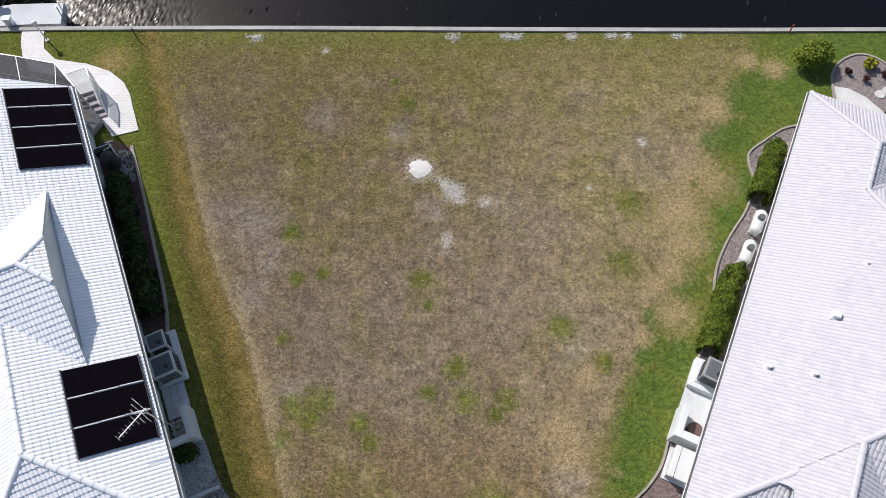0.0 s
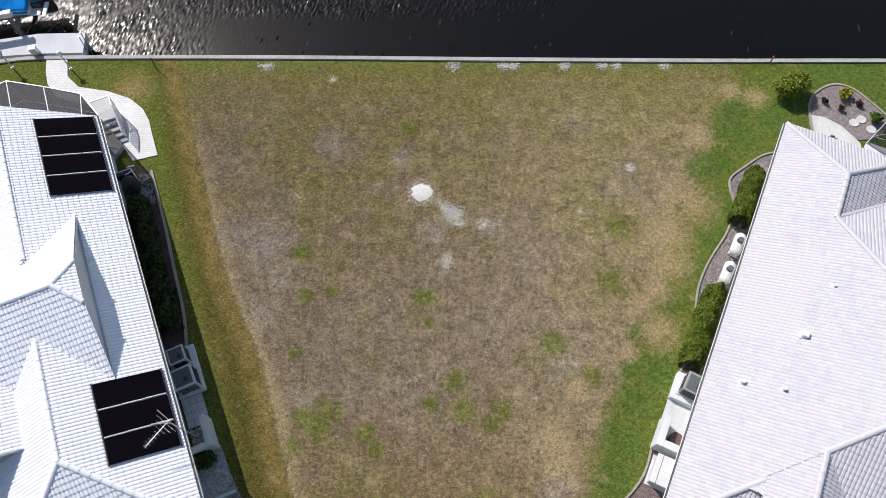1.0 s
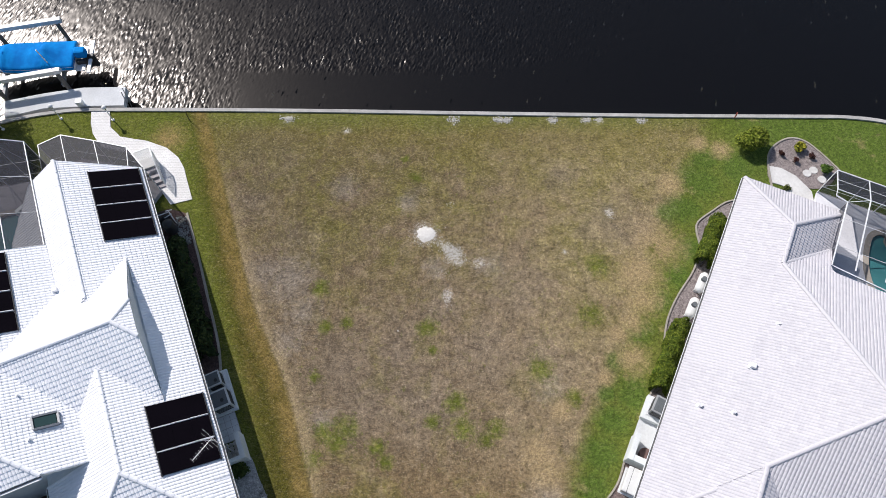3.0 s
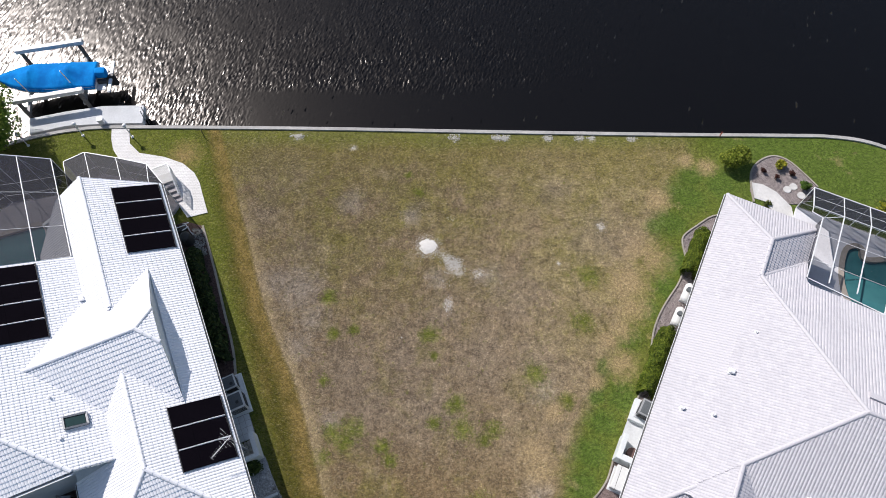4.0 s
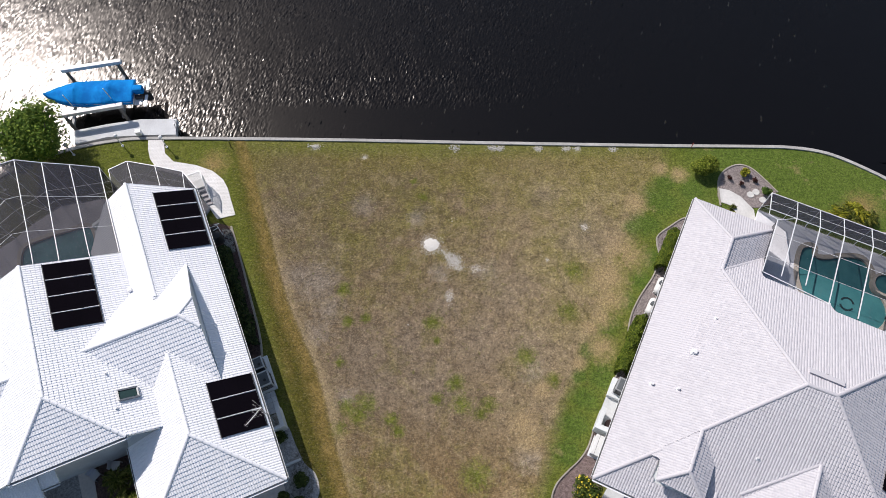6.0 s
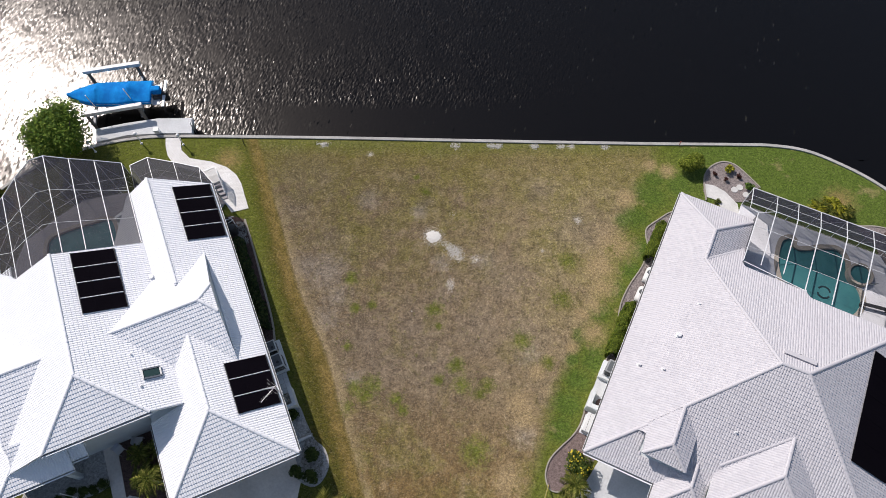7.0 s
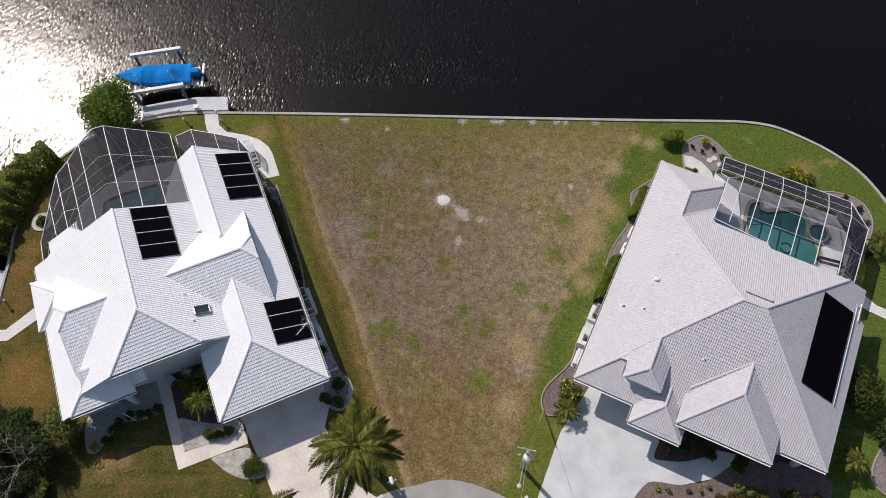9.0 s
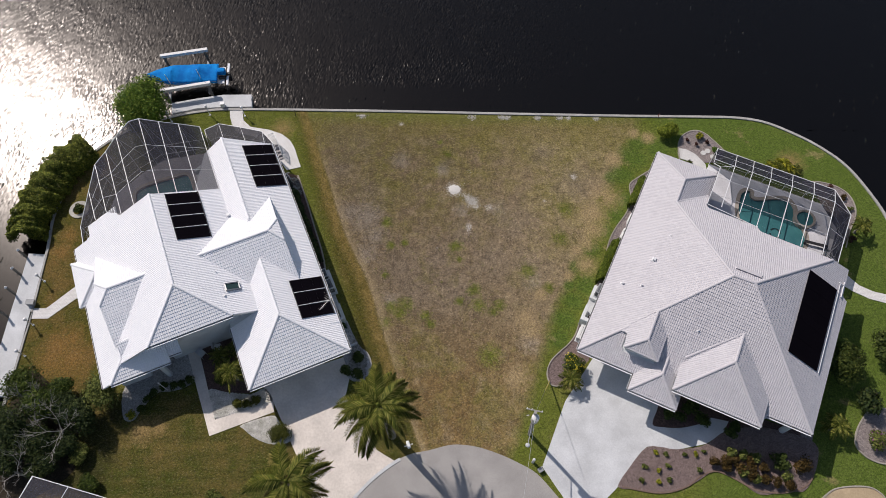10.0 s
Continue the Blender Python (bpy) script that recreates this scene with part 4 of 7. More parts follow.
def bar(cage, p, q, w=0.07, name="beam"):
    part(name, beam(p, q, w * 0.52, w * 0.8), SCREEN_FRAME, cage)


def thin(cage, p, q):
    part("purlin", beam(p, q, 0.018, 0.022), SCREEN_FRAME, cage)


cage_l = thing("pool_cage", (*HOUSE_L, 0), TURN_L, "tall white aluminium pool cage with dark screens", "pool cage", "pool cages")
zc = lambda a: Z1 - 0.5 * abs(a - A1)
OUT_L = [(-5.01, 22.5), (-6.46, 22.86), (-7.78, 23.14), (-9.05, 23.48), (-9.75, 23.2), (-11.13, 22.81), (-12.32, 22.19), (-13.51, 21.81), (-14.58, 19.95), (-15.95, 17.48), (-16.05, 15.9)]
INN_L = [(-5.06, 16.05), (-6.5, 16.02), (-7.92, 16.0), (-9.08, 15.97), (-9.76, 15.97), (-11.1, 16.0), (-12.3, 16.04), (-13.48, 17.05), (-14.55, 17.08), (-15.6, 17.0), (-16.05, 15.9)]
up = lambda p: (p[0], p[1], zc(p[0]) + 0.08)
for i, (o, n) in enumerate(zip(OUT_L, INN_L)):
    if i < 9 and i != 4 or i == 3:
        bar(cage_l, up(o), up(n))
    bar(cage_l, (o[0], o[1], 0.25), up(o), 0.06, "post")
for i in range(len(OUT_L) - 1):
    o, p, n, m = OUT_L[i], OUT_L[i + 1], INN_L[i], INN_L[i + 1]
    bar(cage_l, up(o), up(p), 0.08)
    part("roof_screen", panel([up(o), up(p), up(m), up(n)] if i < 9 else [up(o), up(p), up(n)]), SCREEN_DARK, cage_l)
    part("wall_screen", panel([(o[0], o[1], 0.3), (p[0], p[1], 0.3), up(p), up(o)]), SCREEN_DARK, cage_l)
    for h in (1.1, 2.3):
        thin(cage_l, (o[0], o[1], h), (p[0], p[1], h))
    if i < 8:
        lerp = lambda u, v, f: (u[0] + (v[0] - u[0]) * f, u[1] + (v[1] - u[1]) * f)
        for f in (0.36, 0.7):
            a, b = lerp(o, n, f), lerp(p, m, f)
            thin(cage_l, up(a), up(b))
    if i in (0, 2, 4, 6, 8):
        thin(cage_l, (o[0], o[1], 0.4), (p[0], p[1], zc(p[0]) - 0.3))
part("wall_screen", panel([up(OUT_L[0]), up(INN_L[0]), (-5.06, 16.05, 3.7), (-5.01, 22.5, 0.3)]), SCREEN_DARK, cage_l)

lanai = thing("pool_cage", (*HOUSE_L, 0), TURN_L, "low white aluminium lanai cage with grey screens", "pool cage", "pool cages")
OUT_N = [(-4.85, 23.1), (-3.6, 23.25), (-2.0, 22.15), (-0.45, 21.0), (0.08, 19.4)]
INN_N = [(-4.95, 20.0), (-3.6, 20.25), (-2.0, 19.9), (-0.6, 19.5), (0.08, 19.4)]
lift = lambda p, q: (p[0], p[1], q)
for i in range(5):
    o, n = OUT_N[i], INN_N[i]
    bar(lanai, lift(o, 0.25), lift(o, 2.75), 0.06, "post")
    if i in (0, 1, 2, 3):
        bar(lanai, lift(o, 2.75), lift(n, 2.9 if i else 2.8), 0.06)
for i in range(4):
    o, p, n, m = OUT_N[i], OUT_N[i + 1], INN_N[i], INN_N[i + 1]
    bar(lanai, lift(o, 2.75), lift(p, 2.75), 0.08)
    thin(lanai, lift(o, 1.2), lift(p, 1.2))
    thin(lanai, lift(o, 0.3), lift(p, 2.7))
    part("roof_screen", panel([lift(o, 2.75), lift(p, 2.75), lift(m, 2.9), lift(n, 2.9)] if i < 3 else [lift(o, 2.75), lift(p, 2.75), lift(n, 2.9)]), SCREEN_MID, lanai)
    part("wall_screen", panel([lift(o, 0.3), lift(p, 0.3), lift(p, 2.75), lift(o, 2.75)]), SCREEN_MID, lanai)

cage_r = thing("pool_cage", (*HOUSE_R, 0), TURN_R, "white aluminium mansard pool cage with clear roof screens", "pool cage", "pool cages")
SX = [4.28, 5.9, 7.3, 8.75, 10.42, 12.1, 13.72]
LOW, HIGH, RO, RI = 2.6, 3.4, 21.03, 19.3
ends = [18.6, 15.0, 15.0, 14.35, 14.2, 14.2, 14.15]
for s, e in zip(SX, ends):
    bar(cage_r, (s, RO, 0.25), (s, RO, LOW), 0.07, "post")
    bar(cage_r, (s, RO, LOW), (s, RI, HIGH), 0.08)
    if s > 5:
        bar(cage_r, (s, RI, HIGH), (s, e, HIGH + 0.25), 0.09)
for s, q in zip(SX, SX[1:]):
    bar(cage_r, (s, RO, LOW), (q, RO, LOW), 0.09)
    bar(cage_r, (s, RI, HIGH), (q, RI, HIGH), 0.06)
    thin(cage_r, (s, RO, 0.9), (q, RO, 0.9))
    thin(cage_r, (s, (RO + RI) / 2, (LOW + HIGH) / 2), (q, (RO + RI) / 2, (LOW + HIGH) / 2))
    thin(cage_r, (s, RO, 0.9), (q, RO, LOW))
    if s > 4.5:
        for r in (17.7, 16.1):
            thin(cage_r, (s, r, HIGH + 0.1), (q, r, HIGH + 0.1))
    part("wall_screen", panel([(s, RO, 0.3), (q, RO, 0.3), (q, RO, LOW), (s, RO, LOW)]), SCREEN_MID, cage_r)
    part("roof_screen", panel([(s, RO, LOW), (q, RO, LOW), (q, RI, HIGH), (s, RI, HIGH)]), SCREEN_MID, cage_r)
    lo = 14.9 if s < 8 else 14.1
    if s > 4.5:
        part("roof_screen", panel([(s, RI, HIGH), (q, RI, HIGH), (q, lo, HIGH + 0.25), (s, lo, HIGH + 0.25)]), SCREEN_LIGHT, cage_r)
bar(cage_r, (4.88, 18.75, HIGH), (4.85, 14.9, HIGH + 0.2), 0.09)
bar(cage_r, (4.3, RI - 0.4, HIGH), (4.88, 18.75, HIGH), 0.08)
bar(cage_r, (4.28, RI, HIGH), (4.3, RI - 0.4, HIGH), 0.06)
bar(cage_r, (4.88, 18.75, HIGH), (5.9, RI, HIGH), 0.05)
for r in (17.7, 16.1):
    thin(cage_r, (4.87, r, HIGH + 0.1), (5.9, r, HIGH + 0.1))
    thin(cage_r, (4.87, r, HIGH + 0.1), (4.87, r, 2.6))
part("roof_screen", panel([(4.88, 18.75, HIGH), (5.9, RI, HIGH), (5.9, 14.9, HIGH + 0.25), (4.86, 14.9, HIGH + 0.25)]), SCREEN_LIGHT, cage_r)
part("wall_screen", panel([(4.88, 18.75, HIGH), (4.86, 14.9, HIGH + 0.25), (4.86, 14.9, 0.3), (4.88, 18.75, 0.3)]), SCREEN_MID, cage_r)
bar(cage_r, (4.85, 14.9, HIGH + 0.15), (8.75, 14.5, HIGH + 0.15), 0.1)
bar(cage_r, (8.8, 14.45, 2.7), (8.8, 14.45, HIGH + 0.25), 0.2, "post")
END_R = [(13.72, 21.03), (15.3, 19.25), (15.25, 16.9), (15.22, 14.65)]
for p, q in zip(END_R, END_R[1:]):
    bar(cage_r, (*p, LOW), (*q, LOW), 0.1)
    for h in (0.9, 1.75):
        thin(cage_r, (*p, h), (*q, h))
    thin(cage_r, (*p, 0.4), (*q, LOW))
    thin(cage_r, (*q, 0.4), (*p, LOW))
    part("wall_screen", panel([(*p, 0.3), (*q, 0.3), (*q, LOW), (*p, LOW)]), SCREEN_MID, cage_r)
for p in END_R[1:]:
    bar(cage_r, (*p, 0.25), (*p, LOW), 0.08, "post")
    bar(cage_r, (*p, LOW), (13.74, min(p[1], RI), HIGH), 0.05)
part("roof_screen", panel([(13.72, RO, LOW), (15.3, 19.25, LOW), (13.72, RI, HIGH)]), SCREEN_MID, cage_r)
part("roof_screen", panel([(15.3, 19.25, LOW), (15.22, 14.65, LOW), (13.72, 14.2, HIGH), (13.72, RI, HIGH)]), SCREEN_MID, cage_r)


# ---- pools and decks ----
def pool_water():
    m = material("pool_water", (0.03, 0.2, 0.22), 0.06, spec=0.5)
    n = Nodes(m)
    n.colour(n.mix(n.grey(n.noise(0.8, 3), 0.3, 0.7), (0.035, 0.15, 0.165), (0.06, 0.21, 0.22)))
    n.bump(n.noise(5.0, 4), 0.12, 0.02)
    return m


POOL = pool_water()
DECK = speckled("pale_pool_deck", (0.66, 0.66, 0.7), (0.78, 0.78, 0.82), 12.0, 0.9, 0.1)
COPING = speckled("tan_stone_coping", (0.34, 0.3, 0.26), (0.46, 0.42, 0.37), 8.0, 0.85, 0.3)


def holed(outer, inner, z0, z1):
    """A plate with one hole."""
    bm = bmesh.new()
    edges = []
    for loop in (outer, inner):
        vs = [bm.verts.new((x, y, z1)) for x, y in loop]
        edges += [bm.edges.new((vs[i], vs[(i + 1) % len(vs)])) for i in range(len(vs))]
    bmesh.ops.triangle_fill(bm, use_beauty=True, use_dissolve=False, edges=edges, normal=(0, 0, 1))
    rim = [e for e in bm.edges if len(e.link_faces) == 1]
    r = bmesh.ops.extrude_edge_only(bm, edges=rim)
    for v in [g for g in r["geom"] if isinstance(g, bmesh.types.BMVert)]:
        v.co.z = z0
    bmesh.ops.recalc_face_normals(bm, faces=bm.faces)
    return bm


POOL_R = smooth_line([(7.3, 19.5), (7.9, 20.1), (8.4, 19.95), (8.5, 19.5), (9.05, 19.65), (10.05, 20.25), (11.15, 20.55), (11.95, 19.9), (12.3, 18.9), (13.2, 18.0), (13.55, 17.0), (13.2, 15.9), (12.0, 14.7), (9.8, 14.3), (8.55, 15.7), (7.75, 16.85), (7.35, 18.0)], True, 4)
DECK_R = [(4.3, 21.1), (13.75, 21.1), (15.37, 19.28), (15.3, 14.0), (4.5, 13.0)]
pool_r = thing("swimming_pool", (*HOUSE_R, 0), TURN_R, "freeform teal swimming pool with round spa and pale deck", "pool", "swimming pools")
part("deck", holed(DECK_R, POOL_R, 0.0, 0.3), DECK, pool_r)
part("basin", slab(POOL_R, 0.02, 0.16), POOL, pool_r, "still teal pool water")
part("coping", ribbon(POOL_R, -0.28, 0.02, 0.1, 0.33, True), COPING, pool_r)
spa_c = (12.72, 18.95)
SPA = [(spa_c[0] + 0.68 * math.cos(i * math.pi / 16), spa_c[1] + 0.68 * math.sin(i * math.pi / 16)) for i in range(32)]
spa = part("spa_wall", ribbon(SPA, -0.14, 0.02, 0.1, 0.62, True), COPING, pool_r, "raised round spa wall of tan stone")
part("spa_water", slab([((x - spa_c[0]) * 0.97 + spa_c[0], (y - spa_c[1]) * 0.97 + spa_c[1]) for x, y in SPA], 0.1, 0.5), POOL, spa)
TILEWORK = material("dark_pool_mosaic", (0.012, 0.03, 0.035), 0.3)
for k in range(2):
    line = [(10.95 + 0.4 * math.cos(a + k * math.pi), 16.9 + 0.42 * math.sin(a + k * math.pi)) for a in [0.35 + i * 0.27 for i in range(10)]]
    part("mosaic_mark", ribbon(line, -0.06, 0.06, 0.15, 0.172), TILEWORK, pool_r)
part("rail", tube((13.35, 18.6, 0.3), (13.6, 18.35, 1.0), 0.025), ALU, pool_r)
part("rail", tube((13.55, 18.75, 0.3), (13.75, 18.5, 1.0), 0.025), ALU, pool_r)
bench = thing("garden_bench", place("R", 14.0, 17.0, 0.3), TURN_R + 8, "dark low bench at the edge of the pool deck", "bench")
part("seat", box(-0.9, -0.12, 0.3, 0.9, 0.12, 0.36, 0.02), DARK_METAL, bench)
for x in (-0.8, 0.8):
    part("leg", box(x - 0.05, -0.1, 0, x + 0.05, 0.1, 0.3), DARK_METAL, bench)

POOL_L = smooth_line([(-12.5, 20.4), (-12.0, 21.5), (-10.6, 21.7), (-9.0, 21.6), (-7.5, 21.3), (-7.3, 19.5), (-7.6, 17.5), (-9.5, 16.6), (-11.6, 16.8), (-12.6, 18.4)], True, 4)
DECK_L = [(-16.1, 15.5), (-16.0, 17.5), (-14.63, 20.0), (-13.55, 21.87), (-12.35, 22.25), (-11.15, 22.87), (-9.05, 23.55), (-5.0, 22.56), (-4.8, 23.15), (-3.6, 23.3), (-0.4, 21.05), (0.1, 19.3), (-5.0, 15.0)]
PAVED = speckled("rough_grey_paving", (0.32, 0.3, 0.31), (0.47, 0.45, 0.46), 10.0, 0.9, 0.4)
pool_l = thing("swimming_pool", (*HOUSE_L, 0), TURN_L, "dark green freeform swimming pool with stone deck", "pool", "swimming pools")
part("deck", holed(DECK_L, POOL_L, 0.0, 0.3), PAVED, pool_l)
part("basin", slab(POOL_L, 0.02, 0.16), POOL, pool_l, "still green pool water")
part("coping", ribbon(POOL_L, -0.25, 0.02, 0.1, 0.34, True), COPING, pool_l)


# ---- paths, beds, edging ----
def paver_material():
    m = material("white_concrete_pavers", (0.62, 0.61, 0.59), 0.9, spec=0.3)
    n = Nodes(m)
    b = n.put("ShaderNodeTexBrick", Vector=n.coord.outputs["Object"], Scale=1.0)
    b.inputs["Color1"].default_value, b.inputs["Color2"].default_value, b.inputs["Mortar"].default_value = (0.74, 0.73, 0.72, 1), (0.8, 0.79, 0.78, 1), (0.55, 0.54, 0.53, 1)
    b.inputs["Mortar Size"].default_value = 0.008
    b.inputs["Brick Width"].default_value, b.inputs["Row Height"].default_value = 0.22, 0.11
    n.colour(n.mix(n.grey(n.noise(1.2, 4), 0.3, 0.8), b.outputs[0], n.mix(1.0, b.outputs[0], (0.85, 0.84, 0.82), "MULTIPLY")))
    n.bump(b.outputs[1], -0.3, 0.01)
    return m


PAVERS = paver_material()


def mulch_material(name, dark, light, chip=26.0, accent=None):
    m = material(name, light, 0.95, spec=0.2)
    n = Nodes(m)
    v = n.put("ShaderNodeTexVoronoi", Vector=n.coord.outputs["Object"], Scale=chip)
    base = n.mix(n.put("ShaderNodeSeparateXYZ", Vector=v.outputs["Color"]).outputs[0], dark, light)
    if accent:
        base = n.mix(n.grey(n.noise(1.1, 4), 0.5, 0.7), base, accent)
    n.colour(n.mix(n.grey(n.noise(6.0, 4), 0.3, 0.7), n.mix(1.0, base, (0.6, 0.6, 0.6), "MULTIPLY"), base))
    n.bump(v.outputs["Distance"], 0.7, 0.03)
    return m


MULCH = mulch_material("grey_brown_mulch", (0.22, 0.185, 0.18), (0.45, 0.39, 0.375), 34.0)
MULCH_BROWN = mulch_material("brown_mulch", (0.14, 0.1, 0.095), (0.36, 0.275, 0.255), 34.0)
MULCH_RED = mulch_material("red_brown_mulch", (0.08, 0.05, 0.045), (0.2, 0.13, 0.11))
GRAVEL = mulch_material("pale_gravel", (0.36, 0.35, 0.34), (0.62, 0.61, 0.59), 18.0)
WHITE_ROCK = mulch_material("white_landscape_rock", (0.55, 0.53, 0.5), (0.8, 0.78, 0.74), 16.0)
SAND = speckled("tan_sand", (0.42, 0.32, 0.2), (0.52, 0.41, 0.27), 10.0, 0.95, 0.3)
BROWN_KERB = speckled("brown_garden_edging", (0.16, 0.105, 0.08), (0.27, 0.19, 0.15), 7.0, 0.9, 0.2)
KERB = speckled("concrete_garden_edging", (0.33, 0.3, 0.25), (0.45, 0.41, 0.35), 7.0, 0.9, 0.2)


def ground_piece(name, poly, mat, h, label, category, smooth=True, closed_steps=4):
    pts = smooth_line(poly, True, closed_steps) if smooth else poly
    return tagged(part(name, slab(pts, -0.1, h), mat), label, category, kind="structure")


PATH_L = [(-22.39, 24.0), (-21.27, 24.0), (-20.95, 22.7), (-20.2, 22.0), (-18.55, 21.72), (-17.3, 21.25), (-16.5, 20.6), (-16.05, 19.9), (-15.7, 19.0), (-15.22, 17.84), (-16.4, 17.5), (-17.4, 18.75), (-18.0, 19.7), (-19.6, 20.9), (-21.2, 21.3), (-21.9, 22.2), (-22.2, 23.0)]
ground_piece("pavement", PATH_L, PAVERS, 0.045, "white paver garden path from the steps to the dock", "path", False)
ground_piece("pavement", [(-31.6, 6.6), (-31.3, 5.5), (-33.34, 3.55), (-34.8, 3.5), (-34.9, 4.37), (-33.71, 4.39)], PAVERS, 0.04, "pale concrete path to the western dock", "path", False)
ground_piece("pavement", [(-22.4, 2.2), (-19.13, -5.17), (-14.7, -3.33), (-14.87, -2.53), (-18.91, -4.0), (-21.45, 2.2)], CONCRETE_L, 0.035, "pale concrete front walk", "path", False)
ground_piece("pavement", [(17.3, 20.25), (18.0, 20.1), (18.7, 19.6), (19.4, 18.6), (19.4, 17.6), (17.6, 17.6), (18.2, 18.4), (17.9, 18.95), (17.25, 19.2)], PAVER, 0.05, "white concrete path beside the pool cage", "path", False)
ground_piece("pavement", [(28.2, 8.6), (29.0, 8.3), (29.7, 7.5), (30.7, 7.0), (31.9, 6.7), (34.2, 6.6), (34.2, 5.9), (31.6, 6.0), (30.2, 6.4), (29.1, 7.0), (28.2, 7.7)], PAVERS, 0.05, "curved grey paver path to the east", "path", False)

STRIP_R = [(0.6, 19.0), (-0.05, 18.5), (-0.62, 17.6), (-1.1, 16.7), (-1.0, 16.1), (-0.62, 15.4), (-0.5, 14.7), (-0.5, 13.7), (-0.78, 12.3), (-0.9, 11.2), (-0.85, 10.2), (-0.55, 8.8), (-0.35, 7.6), (-0.5, 6.5)]
strip_pts = [tuple(place("R", *p)[:2]) for p in smooth_line(STRIP_R, steps=5)]
back_pts = [tuple(place("R", 0.7, r)[:2]) for r in (6.5, 18.6)]
tagged(part("garden_bed", slab(strip_pts + back_pts, -0.1, 0.03), MULCH), "grey brown mulch bed along the house wall", "garden bed", kind="structure")
tagged(part("garden_edging", ribbon(strip_pts, -0.04, 0.04, -0.1, 0.1), KERB), "curved concrete edging of a mulch bed", "edging", kind="structure")
LOW_STRIP = smooth_line([(-0.6, 3.0), (-0.55, 2.0), (-0.75, 1.1), (-1.1, 0.3), (-1.45, -0.7), (-1.35, -1.7), (-0.75, -2.35), (0.0, -2.1)], steps=5)
low_pts = [tuple(place("R", *p)[:2]) for p in LOW_STRIP]
tagged(part("garden_bed", slab(low_pts + [tuple(place("R", *p)[:2]) for p in ((0.55, -0.6), (1.1, 0.6), (0.7, 3.0))], -0.1, 0.03), MULCH_BROWN), "brown mulch bed beside the driveway", "garden bed", kind="structure")
tagged(part("garden_edging", ribbon(low_pts, -0.04, 0.04, -0.1, 0.1), KERB), "curved concrete edging beside the driveway", "edging", kind="structure")


def edged_bed(poly, mat, label, edge=None, kerb=True):
    pts = smooth_line(poly, True, 5)
    tagged(part("garden_bed", slab(pts, -0.1, 0.047), mat), label, "garden bed", kind="structure")
    if not kerb:
        return
    line = smooth_line(edge, steps=5) if edge else pts
    tagged(part("garden_edging", ribbon(line, -0.045, 0.045, -0.1, 0.1, edge is None), KERB), "concrete edging of a planting bed", "edging", kind="structure")


edged_bed([(17.4, 19.2), (17.32, 20.4), (17.6, 21.3), (18.25, 21.88), (19.0, 22.1), (19.75, 21.8), (20.45, 21.0), (21.1, 20.0), (20.0, 18.8)], MULCH, "round grey mulch bed with young shrubs", [(17.25, 18.9), (17.3, 20.4), (17.6, 21.3), (18.25, 21.88), (19.0, 22.1), (19.75, 21.8), (20.45, 21.0), (21.2, 19.95)])
edged_bed([(27.2, 16.9), (28.6, 16.9), (29.95, 16.5), (30.75, 15.7), (31.0, 14.6), (30.75, 13.5), (30.1, 12.4), (29.2, 11.0), (28.3, 11.0), (28.3, 15.0)], MULCH, "curved mulch bed round the pool cage corner", [(27.2, 16.9), (28.6, 16.95), (29.95, 16.5), (30.75, 15.7), (31.0, 14.6), (30.75, 13.5), (30.1, 12.4), (29.4, 10.8)])
edged_bed([(9.75, -7.94), (10.57, -6.75), (11.88, -5.31), (12.98, -5.21), (14.04, -5.35), (16.08, -5.0), (17.67, -4.01), (20.28, -3.68), (23.55, -4.52), (23.71, -5.94), (22.52, -7.86), (21.27, -7.97), (19.47, -8.27), (18.36, -7.61), (17.4, -6.95), (16.45, -6.76), (15.01, -7.6), (13.53, -8.15), (11.93, -8.23), (10.71, -8.12)], MULCH_BROWN, "wide mulch bed with shrubs in front of the house", kerb=False)
edged_bed([(23.2, -8.9), (23.9, -8.1), (24.7, -7.7), (26.2, -7.55), (27.2, -7.75), (27.8, -8.6), (27.0, -9.8), (24.5, -10.2)], SAND, "tan sand ring bed with concrete edging")
edged_bed([(28.2, -2.3), (27.4, -3.0), (26.75, -4.0), (26.6, -4.9), (27.3, -5.7), (28.6, -6.0), (30.4, -5.2), (30.6, -3.2), (29.5, -2.2)], MULCH, "round mulch bed with a purple flowering shrub")
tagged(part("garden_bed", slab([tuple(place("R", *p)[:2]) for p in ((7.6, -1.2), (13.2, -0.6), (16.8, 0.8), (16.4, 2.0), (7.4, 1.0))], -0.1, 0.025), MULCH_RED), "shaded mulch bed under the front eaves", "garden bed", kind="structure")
tagged(part("garden_bed", slab([tuple(place("R", *p)[:2]) for p in ((15.2, 1.0), (17.3, 1.5), (17.2, 11.5), (15.3, 11.5))], -0.1, 0.02), MULCH), "narrow mulch strip in the shade of the house", "garden bed", kind="structure")

